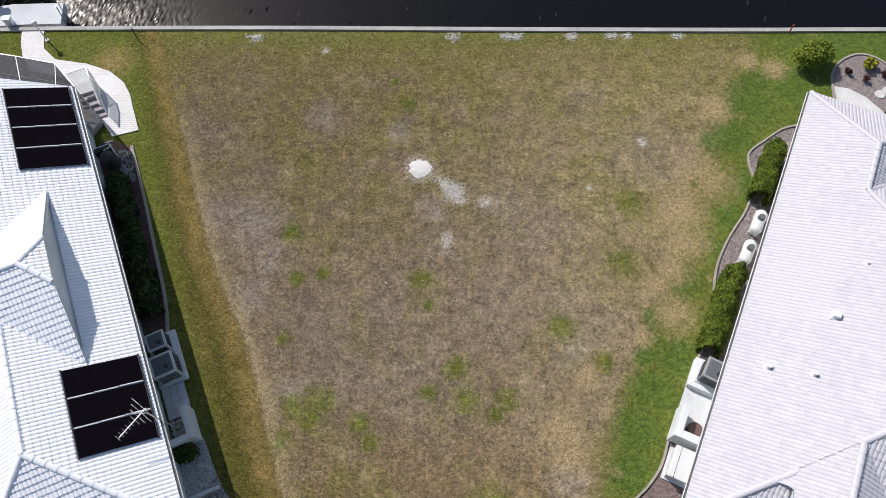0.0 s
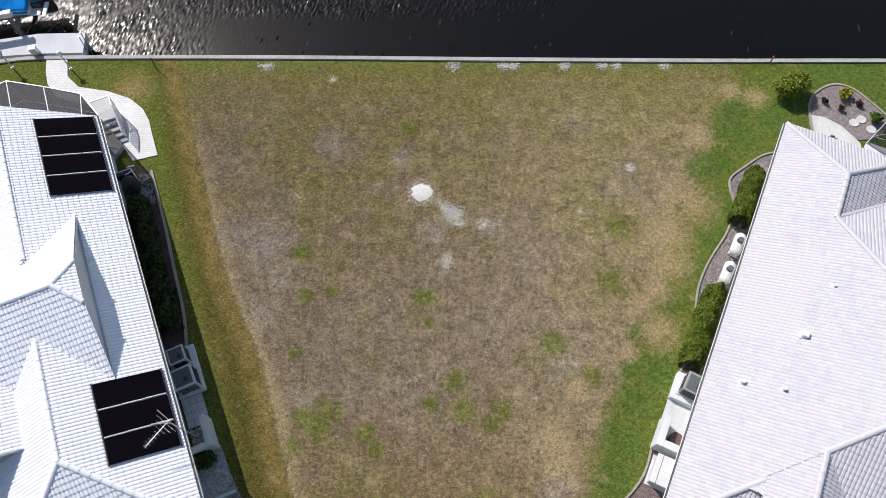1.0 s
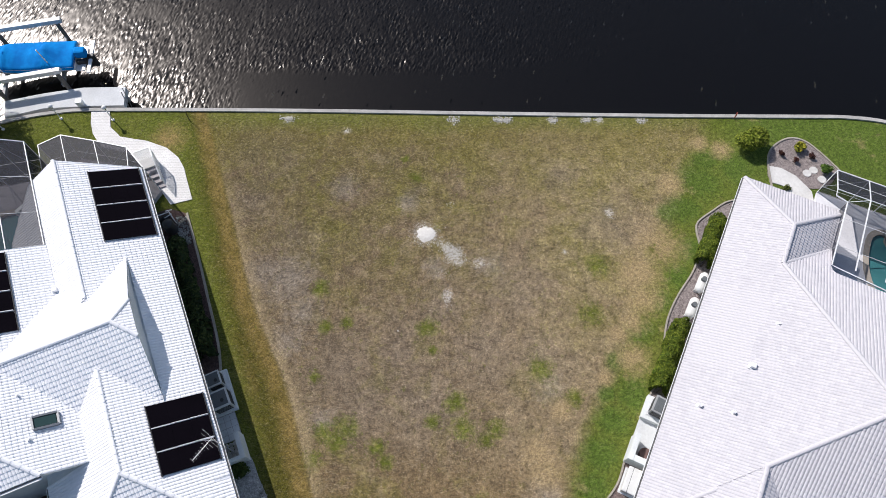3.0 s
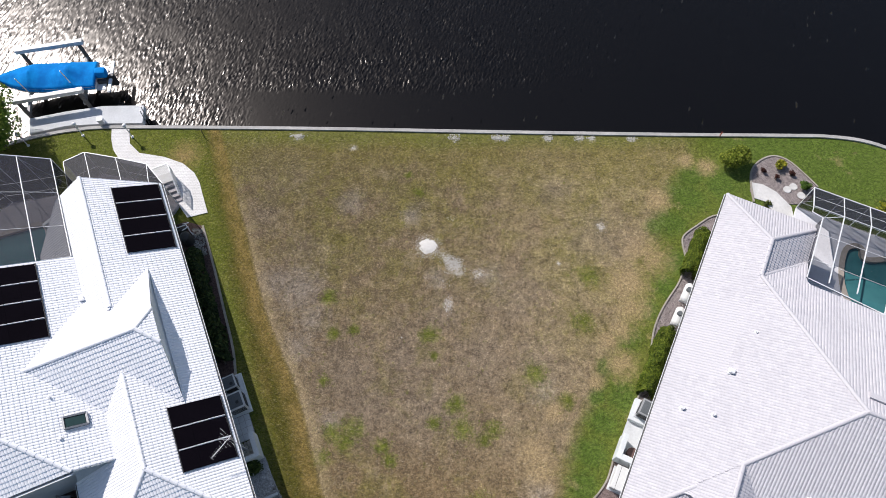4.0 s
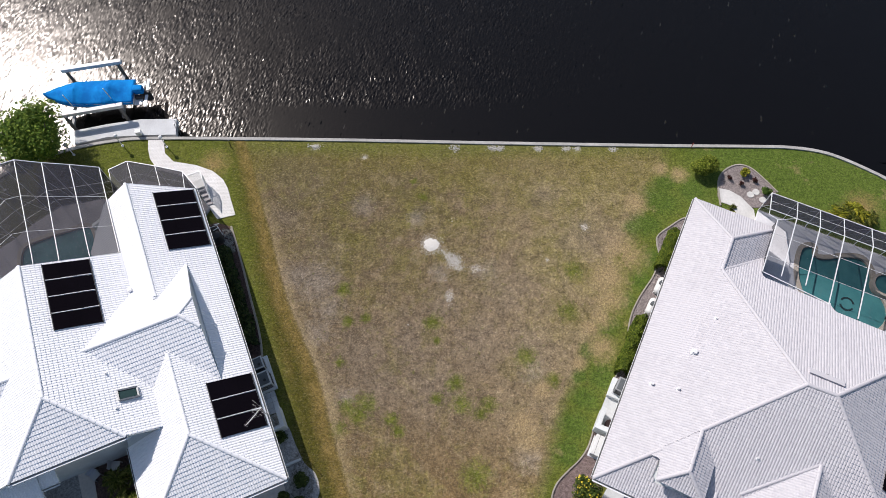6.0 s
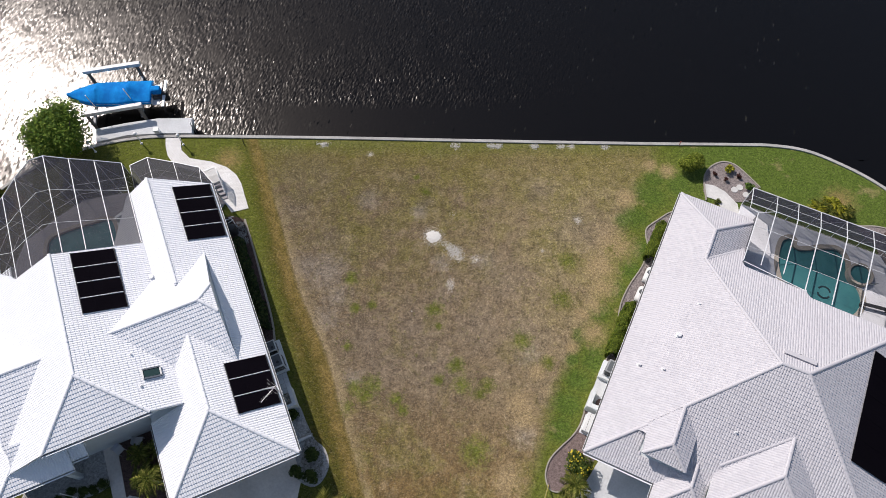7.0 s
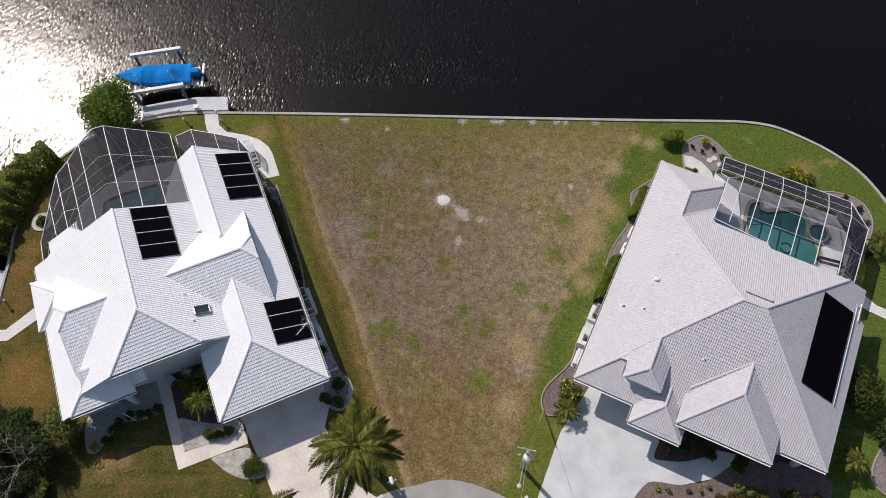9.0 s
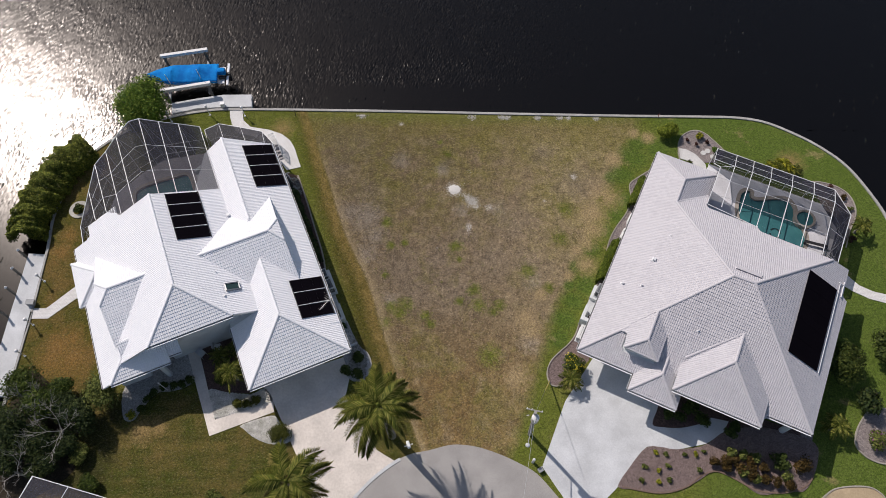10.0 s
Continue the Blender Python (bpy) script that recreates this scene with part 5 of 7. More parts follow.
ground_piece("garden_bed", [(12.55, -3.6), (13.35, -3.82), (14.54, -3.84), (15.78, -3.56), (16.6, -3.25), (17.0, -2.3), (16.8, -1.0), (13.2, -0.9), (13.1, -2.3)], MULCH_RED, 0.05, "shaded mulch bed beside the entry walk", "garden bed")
FRONT_EDGE = smooth_line([(23.3, -6.07), (23.14, -7.02), (22.32, -7.75), (20.91, -8.1), (19.22, -8.0), (18.16, -7.45), (17.25, -6.97), (16.51, -6.78), (15.51, -7.1), (14.64, -7.75), (13.42, -8.2), (12.26, -8.3), (11.14, -8.15), (10.0, -7.95)], steps=4)
tagged(part("garden_edging", ribbon(FRONT_EDGE, -0.05, 0.05, -0.1, 0.08), BROWN_KERB), "low brown edging round the front mulch bed", "edging", kind="structure")

# beds of the white house
lp = lambda pts: [tuple(place("L", *p)[:2]) for p in pts]
tagged(part("garden_bed", slab(lp(smooth_line([(-0.6, 3.6), (0.45, 3.5), (0.6, 2.2), (0.75, 1.0), (1.15, 0.2), (1.05, -0.8), (0.4, -1.5), (-0.3, -1.6), (-0.9, -0.9), (-0.7, 0.2)], True, 4)), -0.1, 0.035), GRAVEL), "pale gravel bed at the garage corner", "garden bed", kind="structure")
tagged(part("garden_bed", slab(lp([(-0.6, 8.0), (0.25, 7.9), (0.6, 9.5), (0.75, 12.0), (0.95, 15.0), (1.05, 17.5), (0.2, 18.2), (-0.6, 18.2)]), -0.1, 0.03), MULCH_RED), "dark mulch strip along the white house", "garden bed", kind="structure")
edge_side = smooth_line([(0.3, 7.8), (0.62, 9.5), (0.78, 12.0), (0.95, 14.6), (1.05, 17.5)], steps=4)
tagged(part("garden_edging", ribbon(lp(edge_side), -0.06, 0.06, -0.1, 0.09), KERB), "low concrete edging in the shade", "edging", kind="structure")
tagged(part("garden_bed", slab([(-20.7, 0.4), (-19.8, -1.8), (-18.4, -2.0), (-16.6, -2.0), (-17.2, 1.0), (-18.2, 4.6), (-21.6, 3.4)], -0.1, 0.025), MULCH_RED), "dark courtyard bed between walk and garage", "garden bed", kind="structure")
ground_piece("garden_bed", [(-25.7, -3.9), (-24.9, -4.2), (-24.4, -3.3), (-23.6, -2.15), (-22.4, -1.95), (-21.3, -1.5), (-20.75, -0.6), (-21.3, 1.9), (-23.6, 1.3), (-26.0, -1.5)], GRAVEL, 0.025, "pale gravel bed in front of the porch", "garden bed")
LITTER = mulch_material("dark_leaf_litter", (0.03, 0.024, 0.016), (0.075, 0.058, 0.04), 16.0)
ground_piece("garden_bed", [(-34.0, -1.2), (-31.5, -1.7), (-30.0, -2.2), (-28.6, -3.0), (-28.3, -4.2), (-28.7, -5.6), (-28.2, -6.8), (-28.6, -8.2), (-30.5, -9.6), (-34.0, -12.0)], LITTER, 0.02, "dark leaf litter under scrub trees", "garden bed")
rocks_a = [(-19.8, -1.85), (-18.95, -3.9), (-17.15, -3.4), (-16.2, -3.05), (-15.0, -2.6), (-15.05, -2.2), (-15.7, -1.6), (-16.6, -2.1), (-18.4, -1.95)]
rocks_b = [(-16.92, -4.31), (-16.71, -4.63), (-15.88, -5.21), (-14.81, -5.6), (-13.7, -5.6), (-13.24, -5.15), (-14.2, -4.08), (-14.85, -3.6)]
for poly in (rocks_a, rocks_b):
    ground_piece("garden_bed", poly, WHITE_ROCK, 0.03, "bed of white landscape rock beside the walk", "garden bed")
tagged(part("kerb", ribbon(ROAD[:10], -0.16, 0.06, -0.1, 0.06), CONCRETE), "pale concrete gutter where drive meets street", "kerb", kind="structure")


def scatter(poly, n, seed):
    rnd = random.Random(seed)
    xs, ys = [p[0] for p in poly], [p[1] for p in poly]
    out = []
    while len(out) < n:
        x, y = rnd.uniform(min(xs), max(xs)), rnd.uniform(min(ys), max(ys))
        if inside(x, y, poly):
            out.append((x, y))
    return out


def stones(name, spots, lo, hi, mat, label, seed, z=0.03):
    """Many small uneven stones in one mesh."""
    rnd = random.Random(seed)
    verts, faces = [], []
    for x, y in spots:
        r, turn = rnd.uniform(lo, hi), rnd.uniform(0, 6.28)
        b = len(verts)
        ring = [(math.cos(turn + k * 1.2566) * r * rnd.uniform(0.75, 1.2), math.sin(turn + k * 1.2566) * r * rnd.uniform(0.75, 1.2)) for k in range(5)]
        verts += [(x + u, y + v, z - 0.01) for u, v in ring] + [(x + u * 0.7, y + v * 0.7, z + r * rnd.uniform(0.5, 0.9)) for u, v in ring]
        faces += [(b + k, b + (k + 1) % 5, b + 5 + (k + 1) % 5, b + 5 + k) for k in range(5)] + [tuple(b + 5 + k for k in range(5))]
    ob = solid(name, mesh_of(verts, faces, name), mat)
    return tagged(ob, label, name.replace("_", " "), kind="stuff")


ROCK = foliage("white_rock", (0.6, 0.58, 0.55), (0.78, 0.76, 0.72), (0.86, 0.85, 0.81), 0.9)
ROCK_DULL = foliage("dull_gravel_stone", (0.2, 0.19, 0.18), (0.38, 0.37, 0.35), (0.5, 0.49, 0.47), 0.9)
BARK = foliage("mulch_chip", (0.07, 0.055, 0.055), (0.18, 0.145, 0.14), (0.32, 0.28, 0.27), 0.95)
stones("white_rocks", scatter(rocks_a, 2200, 3) + scatter(rocks_b, 1700, 4), 0.025, 0.06, ROCK, "loose white landscape rocks", 5)
stones("gravel", scatter(lp([(-0.45, 0.0), (0.6, 2.0), (1.0, 0.0), (0.4, -1.3), (-0.5, -1.0)]), 500, 6) + scatter(lp([(0.2, 15.6), (0.8, 15.6), (1.0, 17.3), (0.4, 17.6)]), 300, 7), 0.03, 0.07, ROCK_DULL, "loose pale gravel stones", 9)
stones("mulch_chips", scatter(strip_pts + back_pts, 1500, 10) + scatter([(17.5, 20.6), (17.6, 21.2), (19.0, 22.0), (20.4, 21.0), (20.8, 20.2), (19.7, 20.0), (18.6, 20.3)], 600, 11) + scatter([(9.75, -7.94), (10.57, -6.75), (11.88, -5.31), (12.98, -5.21), (14.04, -5.35), (16.08, -5.0), (17.67, -4.01), (20.28, -3.68), (23.55, -4.52), (23.71, -5.94), (22.52, -7.86), (21.27, -7.97), (19.47, -8.27), (18.36, -7.61), (17.4, -6.95), (16.45, -6.76), (15.01, -7.6), (13.53, -8.15), (11.93, -8.23), (10.71, -8.12)], 1500, 12), 0.012, 0.03, BARK, "loose brown mulch chips", 13)

# ---- bare patches and stones on the lot ----
CHALK = speckled("white_shell_sand", (0.6, 0.57, 0.53), (0.74, 0.72, 0.68), 12.0, 0.95, 0.4)


def patch(x, y, r, seed, label, h=0.02):
    rnd = random.Random(seed)
    n = 40
    pts = []
    for i in range(n):
        a = i * 2 * math.pi / n
        k = r * (1 + 0.05 * math.sin(3 * a + seed) + 0.03 * math.sin(7 * a + 2 * seed) + rnd.uniform(-0.09, 0.09))
        pts.append((x + k * math.cos(a), y + 0.95 * k * math.sin(a)))
    bm = bmesh.new()
    c = bm.verts.new((x, y, h * 3))
    mid = [bm.verts.new((x + (px - x) * 0.6, y + (py - y) * 0.6, h * 2.2)) for px, py in pts]
    out = [bm.verts.new((px, py, 0.002)) for px, py in pts]
    for i in range(n):
        j = (i + 1) % n
        bm.faces.new((c, mid[i], mid[j]))
        bm.faces.new((mid[i], out[i], out[j], mid[j]))
    return tagged(part("sand_patch", bm, CHALK), label, "sand patch", "pale patches on the lot")


patch(-1.97, 15.78, 0.5, 1, "small heap of white shell sand on dry grass")
rnd = random.Random(21)
crumbs = []
for cx, cy, sx, sy, n in ((-0.45, 14.6, 0.42, 0.4, 700), (-0.75, 14.95, 0.3, 0.3, 200), (-1.2, 15.3, 0.3, 0.25, 70), (-1.97, 15.78, 0.62, 0.58, 420), (-0.1, 14.15, 0.25, 0.3, 70), (-0.72, 12.1, 0.2, 0.45, 110), (0.9, 14.1, 0.5, 0.2, 45), (8.12, 17.07, 0.22, 0.22, 50), (5.55, 14.8, 0.1, 0.1, 16), (-0.7, 17.6, 0.2, 0.15, 18), (-0.9, 13.4, 0.4, 0.3, 25)):
    crumbs += [(rnd.gauss(cx, sx * 0.6), rnd.gauss(cy, sy * 0.6)) for _ in range(2 * n)]
stones("sand_crumbs", crumbs, 0.007, 0.02, CHALK, "scattered crumbs of white shell sand", 22, 0.0)


def boulder(x, y, r, seed, mat, label, group="stones on the lot", z=0.0):
    rnd = random.Random(seed)
    bm = bmesh.new()
    bmesh.ops.create_icosphere(bm, subdivisions=2, radius=r)
    for v in bm.verts:
        v.co *= 1 + 0.25 * noise.noise(v.co * (1.6 / r) + Vector((seed, 0, 0)))
        v.co.z = max(v.co.z * 0.45, -r * 0.2)
    ob = part("stone", bm, mat)
    ob.location = (x, y, z + r * 0.15)
    ob.rotation_euler = (0, 0, rnd.uniform(0, 6))
    return tagged(ob, label, "stone", group)


SHELL_ROCK = speckled("pale_weathered_stone", (0.42, 0.4, 0.36), (0.6, 0.58, 0.53), 8.0, 0.95, 0.5)
for i, (x, y, r) in enumerate([(-10.45, 23.35, 0.2), (-10.2, 23.4, 0.17), (-10.7, 23.42, 0.12), (-6.87, 22.5, 0.13), (-0.6, 23.3, 0.15), (-0.35, 23.25, 0.12), (2.2, 23.25, 0.2), (2.5, 23.2, 0.17), (2.75, 23.3, 0.15), (1.95, 23.3, 0.12), (5.2, 23.2, 0.16), (5.45, 23.25, 0.13), (7.2, 23.25, 0.15), (7.4, 23.2, 0.1), (8.0, 23.25, 0.16), (10.4, 23.15, 0.15), (10.25, 23.2, 0.1), (-3.25, 10.24, 0.09)]):
    boulder(x, y, r * 0.48, i + 1, SHELL_ROCK, "pale stone in the grass", "stones on the lot")

rnd = random.Random(77)
rubble = [(rnd.gauss(cx, sx), rnd.gauss(23.33, 0.09)) for cx, sx, n in ((-10.4, 0.25, 60), (-0.55, 0.25, 40), (2.1, 0.2, 60), (2.6, 0.2, 60), (5.25, 0.2, 50), (7.25, 0.2, 40), (8.0, 0.12, 40), (10.4, 0.15, 40)) for _ in range(n)]
stones("rubble", rubble, 0.02, 0.07, SHELL_ROCK, "pale broken stones in the grass by the seawall", 78, 0.0)

# ---- machines along the walls ----
AC_GREY = speckled("grey_painted_steel", (0.28, 0.29, 0.3), (0.36, 0.37, 0.38), 20.0, 0.5, 0.05)
AC_PALE = speckled("pale_painted_steel", (0.55, 0.57, 0.57), (0.64, 0.66, 0.66), 20.0, 0.5, 0.05)
AC_TOP = speckled("dull_grey_fan_grille", (0.09, 0.1, 0.11), (0.16, 0.175, 0.185), 40.0, 0.6, 0.3)
AC_DARK = material("dark_fan_grille", (0.03, 0.03, 0.032), 0.5)
POLY_WHITE = speckled("white_painted_steel", (0.7, 0.7, 0.69), (0.8, 0.8, 0.79), 9.0, 0.45, 0.05)


def air_conditioner(at, turn, w, h, label, skin=AC_GREY):
    ob = thing("air_conditioner", at, turn, label, "air conditioner", "air conditioners beside the houses")
    part("body", box(-w / 2, -w / 2, 0.06, w / 2, w / 2, h - 0.08, 0.05), skin, ob)
    part("lid", box(-w / 2 - 0.02, -w / 2 - 0.02, h - 0.09, w / 2 + 0.02, w / 2 + 0.02, h, 0.045), skin, ob)
    part("fan_guard", box(-w * 0.41, -w * 0.41, h - 0.01, w * 0.41, w * 0.41, h + 0.015, 0.012), AC_TOP, ob, "dark fan grille")
    part("motor_cap", tube((0.12, -0.12, h + 0.01), (0.12, -0.12, h + 0.05), 0.09, n=14), AC_DARK, ob)
    for k in range(5):
        z = 0.15 + k * (h - 0.35) / 4
        for t in range(4):
            g = part("louvre", box(-w / 2 + 0.08, -w / 2 - 0.015, z, w / 2 - 0.08, -w / 2 + 0.01, z + 0.07), AC_DARK, ob)
            g.rotation_euler = (0, 0, t * math.pi / 2)
    part("base", box(-w / 2 - 0.05, -w / 2 - 0.05, 0, w / 2 + 0.05, w / 2 + 0.05, 0.06), CONCRETE, ob)


air_conditioner(place("R", 0.05, 5.85, 0.4), TURN_R - 4, 0.82, 0.85, "grey air conditioner on a white raised pad")
air_conditioner(place("L", 0.06, 7.4, 0.2), TURN_L + 2, 0.72, 0.8, "small pale grey air conditioner in house shade", AC_PALE)
air_conditioner(place("L", 0.1, 6.3, 0.2), TURN_L + 2, 0.9, 0.9, "large pale grey air conditioner in house shade", AC_PALE)
pad_r = thing("equipment_pad", place("R", 0, 0, 0), TURN_R, "white raised concrete pad with a screening wall", "concrete pad", "equipment pads")
part("platform", box(-0.62, 5.2, 0, 0.5, 6.4, 0.4, 0.03), STUCCO, pad_r)
part("floor", box(-0.6, 3.3, 0, 0.5, 5.2, 0.05), CONCRETE, pad_r)
part("screen_wall", box(-0.66, 2.95, 0, -0.4, 4.25, 1.15, 0.02), STUCCO, pad_r)
part("screen_wall", box(-0.398, 2.95, 0, 0.48, 3.25, 1.15, 0.02), STUCCO, pad_r)
drum = thing("plant_pot", place("R", 0.1, 3.6, 0.05), 0, "round dark red lidded bin behind the wall", "bin")
part("body", tube((0, 0, 0), (0, 0, 0.5), 0.24, 0.28, 18), speckled("dull_red_plastic", (0.1, 0.055, 0.05), (0.15, 0.085, 0.08), 8.0), drum)
part("lid", tube((0, 0, 0.5), (0, 0, 0.55), 0.29, 0.27, 18), speckled("dull_red_lid", (0.14, 0.085, 0.08), (0.19, 0.12, 0.11), 8.0), drum)
gen = thing("generator", place("R", 0.0, 2.15, 0.0), TURN_R, "white standby generator housing on mulch", "generator")
part("body", box(-0.38, -0.55, 0.08, 0.38, 0.55, 0.72, 0.06), POLY_WHITE, gen)
part("lid", box(-0.42, -0.6, 0.725, 0.42, 0.6, 0.84, 0.05), POLY_WHITE, gen)
part("seam", box(-0.2, -0.602, 0.835, -0.185, 0.602, 0.845), AC_DARK, gen)
part("base", box(-0.45, -0.62, 0, 0.45, 0.62, 0.08), CONCRETE, gen)


def gas_tank(at, turn, label):
    ob = thing("gas_tank", at, turn, label, "gas tank", "gas tanks beside the house")
    bm = bmesh.new()
    R, half = 0.25, 0.42
    rows = []
    for x, r in [(-half - 0.17, 0.02), (-half - 0.15, 0.12), (-half - 0.09, 0.19), (-half, R), (half, R), (half + 0.09, 0.19), (half + 0.15, 0.12), (half + 0.17, 0.02)]:
        rows.append([bm.verts.new((r * math.cos(k * math.pi / 10), x, 0.45 + r * math.sin(k * math.pi / 10))) for k in range(20)])
    for a, b in zip(rows, rows[1:]):
        for k in range(20):
            bm.faces.new((a[k], a[(k + 1) % 20], b[(k + 1) % 20], b[k]))
    bmesh.ops.recalc_face_normals(bm, faces=bm.faces)
    part("shell", bm, POLY_WHITE, ob, smooth=True)
    part("dome", tube((0.0, 0.08, 0.66), (0.0, 0.08, 0.84), 0.15, 0.13, 18), AC_TOP, ob, "dark grey valve dome")
    for y in (-0.4, 0.4):
        part("foot", box(-0.2, y - 0.05, 0.0, 0.2, y + 0.05, 0.2), POLY_WHITE, ob)


gas_tank(place("R", 0.05, 13.1, 0.03), TURN_R - 3, "white horizontal propane tank with dark grey dome")
gas_tank(place("R", 0.0, 11.55, 0.03), TURN_R - 3, "white horizontal propane tank with dark grey dome")

pad_l = thing("equipment_pad", place("L", 0, 0, 0), TURN_L, "white concrete pad with low L-shaped wall in shade", "concrete pad", "equipment pads")
part("platform", box(-0.5, 5.75, 0, 0.66, 7.95, 0.2, 0.02), STUCCO, pad_l)
part("floor", box(-0.5, 4.4, 0, 0.42, 5.75, 0.05), PAVED, pad_l)
for i in range(3):
    for j in range(4):
        part("paver", box(-0.48 + i * 0.3, 4.42 + j * 0.33, 0.05, -0.2 + i * 0.3, 4.73 + j * 0.33, 0.075, 0.01), CONCRETE, pad_l)
part("screen_wall", box(0.25, 3.2, 0, 0.5, 4.5, 1.0, 0.02), STUCCO, pad_l)
part("screen_wall", box(-0.5, 3.2, 0, 0.248, 3.4, 1.0, 0.02), STUCCO, pad_l)
rnd = random.Random(31)
for i in range(4):
    for j in range(5):
        s = boulder(*place("L", -0.38 + i * 0.19 + rnd.uniform(-0.02, 0.02), 3.52 + j * 0.18 + rnd.uniform(-0.02, 0.02), 0)[:2], 0.115, 60 + i * 5 + j, ROCK_DULL if (i + j) % 2 else SHELL_ROCK, "rounded grey stone behind a low wall", "stones behind the low wall", 0.06)
edge_beam = thing("retaining_beam", place("L", 0, 1.25, 0), TURN_L, "narrow white concrete beam across the gravel", "concrete beam")
part("beam", box(-0.5, -0.06, 0, 0.62, 0.06, 0.3, 0.01), STUCCO, edge_beam)

# pool pump set in the corner by the steps
pump = thing("pool_pump", place("L", -0.05, 17.3, 0.05), TURN_L, "black pool filter and pump with white pipes", "pool pump")
part("filter_tank", tube((0.1, -0.5, 0), (0.1, -0.5, 0.75), 0.33, 0.3, 20), AC_DARK, pump)
part("filter_cap", ball((0.1, -0.5, 0.75), 0.3, 0.5), AC_DARK, pump, smooth=True)
part("motor", tube((-0.3, 0.2, 0.25), (0.25, 0.3, 0.25), 0.14), AC_DARK, pump)
part("pump_basket", tube((-0.3, 0.2, 0.1), (-0.3, 0.2, 0.5), 0.14), AC_DARK, pump)
for p, q in (((-0.3, 0.35, 0.5), (0.3, 0.35, 0.5)), ((0.3, 0.35, 0.5), (0.42, -0.2, 0.5)), ((0.42, -0.2, 0.5), (0.42, -0.2, 0.05)), ((0.0, 0.0, 0.6), (0.42, 0.1, 0.6)), ((0.15, 0.4, 0.6), (0.5, 0.35, 0.6))):
    part("pipe", tube(p, q, 0.032), PIPE, pump)

# steps down from the lanai
steps = thing("garden_steps", place("L", -0.55, 19.2, 0), TURN_L, "short flight of white concrete steps with railings", "steps")
for i in range(4):
    part("step", box(0.05, 0.45 + i * 0.3, 0, 0.95, 0.75 + i * 0.3, 0.12 + i * 0.13, 0.015), PAVED, steps)
part("landing", box(0.05, 1.65, 0, 0.95, 2.3, 0.64, 0.02), PAVER, steps)
for x in (0.98,):
    for k in range(14):
        y = 0.45 + k * 0.14
        zb = 0.1 + max(0, min(1, (y - 0.45) / 1.2)) * 0.5
        part("baluster", box(x - 0.012, y - 0.012, zb, x + 0.012, y + 0.012, zb + 0.85), TRIM, steps)
    part("handrail", beam((x, 0.4, 0.95), (x, 1.65, 1.5), 0.06, 0.05), TRIM, steps)
    part("handrail", beam((x, 1.65, 1.5), (x, 2.3, 1.5), 0.06, 0.05), TRIM, steps)
for k in range(10):
    x = 0.05 + k * 0.1
    part("baluster", box(x - 0.012, 2.29, 0.6, x + 0.012, 2.31, 1.45), TRIM, steps)
part("handrail", beam((0.05, 2.3, 1.5), (0.98, 2.3, 1.5), 0.06, 0.05), TRIM, steps)

# ---- dock, boat, lamps ----
dock = thing("boat_dock", (0, 0, 0), 0, "pale concrete dock over the canal beside the seawall", "dock", "docks")
part("deck", slab([(-27.5, 23.3), (-27.83, 24.47), (-25.6, 25.05), (-23.21, 25.5), (-20.61, 25.56), (-20.43, 24.2), (-22.5, 24.15), (-25.3, 23.95)], -0.35, 0.11), CONCRETE, dock)
for x, y in ((-27.4, 24.2), (-24.0, 25.1), (-20.8, 25.3)):
    part("post", tube((x, y, -3), (x, y, -0.35), 0.14), SEAWALL, dock)
ladder = part("ladder", tube((-20.55, 24.9, -1.0), (-20.35, 24.9, 0.9), 0.03), ALU, dock)
part("ladder", tube((-20.55, 24.6, -1.0), (-20.35, 24.6, 0.9), 0.03), ALU, dock)

west = thing("boat_dock", (0, 0, 0), 0, "long pale concrete dock with mooring piles on the west canal", "dock", "docks")
part("deck", slab([(-36.45, 9.1), (-35.05, 9.05), (-34.85, 4.4), (-34.7, -2.6), (-36.3, -2.6)], -0.3, 0.11), CONCRETE, west)
WOODPILE = speckled("grey_weathered_wood", (0.13, 0.12, 0.11), (0.22, 0.21, 0.19), 12.0, 0.9, 0.4)
for y in (8.84, 7.25, 5.6, 3.7, 1.75, 0.0, -1.8):
    pl = thing("mooring_pile", (-36.62, y, -3), 0, "grey round mooring pile with white cap", "pile", "mooring piles of the west dock")
    part("shaft", tube((0, 0, 0), (0, 0, 4.25), 0.1, 0.09), WOODPILE, pl)
    part("cap", tube((0, 0, 4.25), (0, 0, 4.4), 0.13, 0.03), TRIM, pl)
hatch = thing("dock_box", (-34.9, 4.75, 0.1), 0, "small grey dock box", "dock box", "dock boxes")
part("box", box(-0.3, -0.2, 0, 0.3, 0.2, 0.35, 0.03), AC_GREY, hatch)
part("lid", box(-0.33, -0.23, 0.352, 0.33, 0.23, 0.4, 0.02), AC_GREY, hatch)
hatch2 = thing("dock_box", (-23.0, 24.2, 0.11), 8, "white dock power box", "dock box", "dock boxes")
part("box", box(-0.18, -0.14, 0, 0.18, 0.14, 0.4, 0.03), TRIM, hatch2)
part("lid", box(-0.2, -0.16, 0.402, 0.2, 0.16, 0.45, 0.02), TRIM, hatch2)

GLOBE = material("white_globe_glass", (0.85, 0.85, 0.84), 0.25)


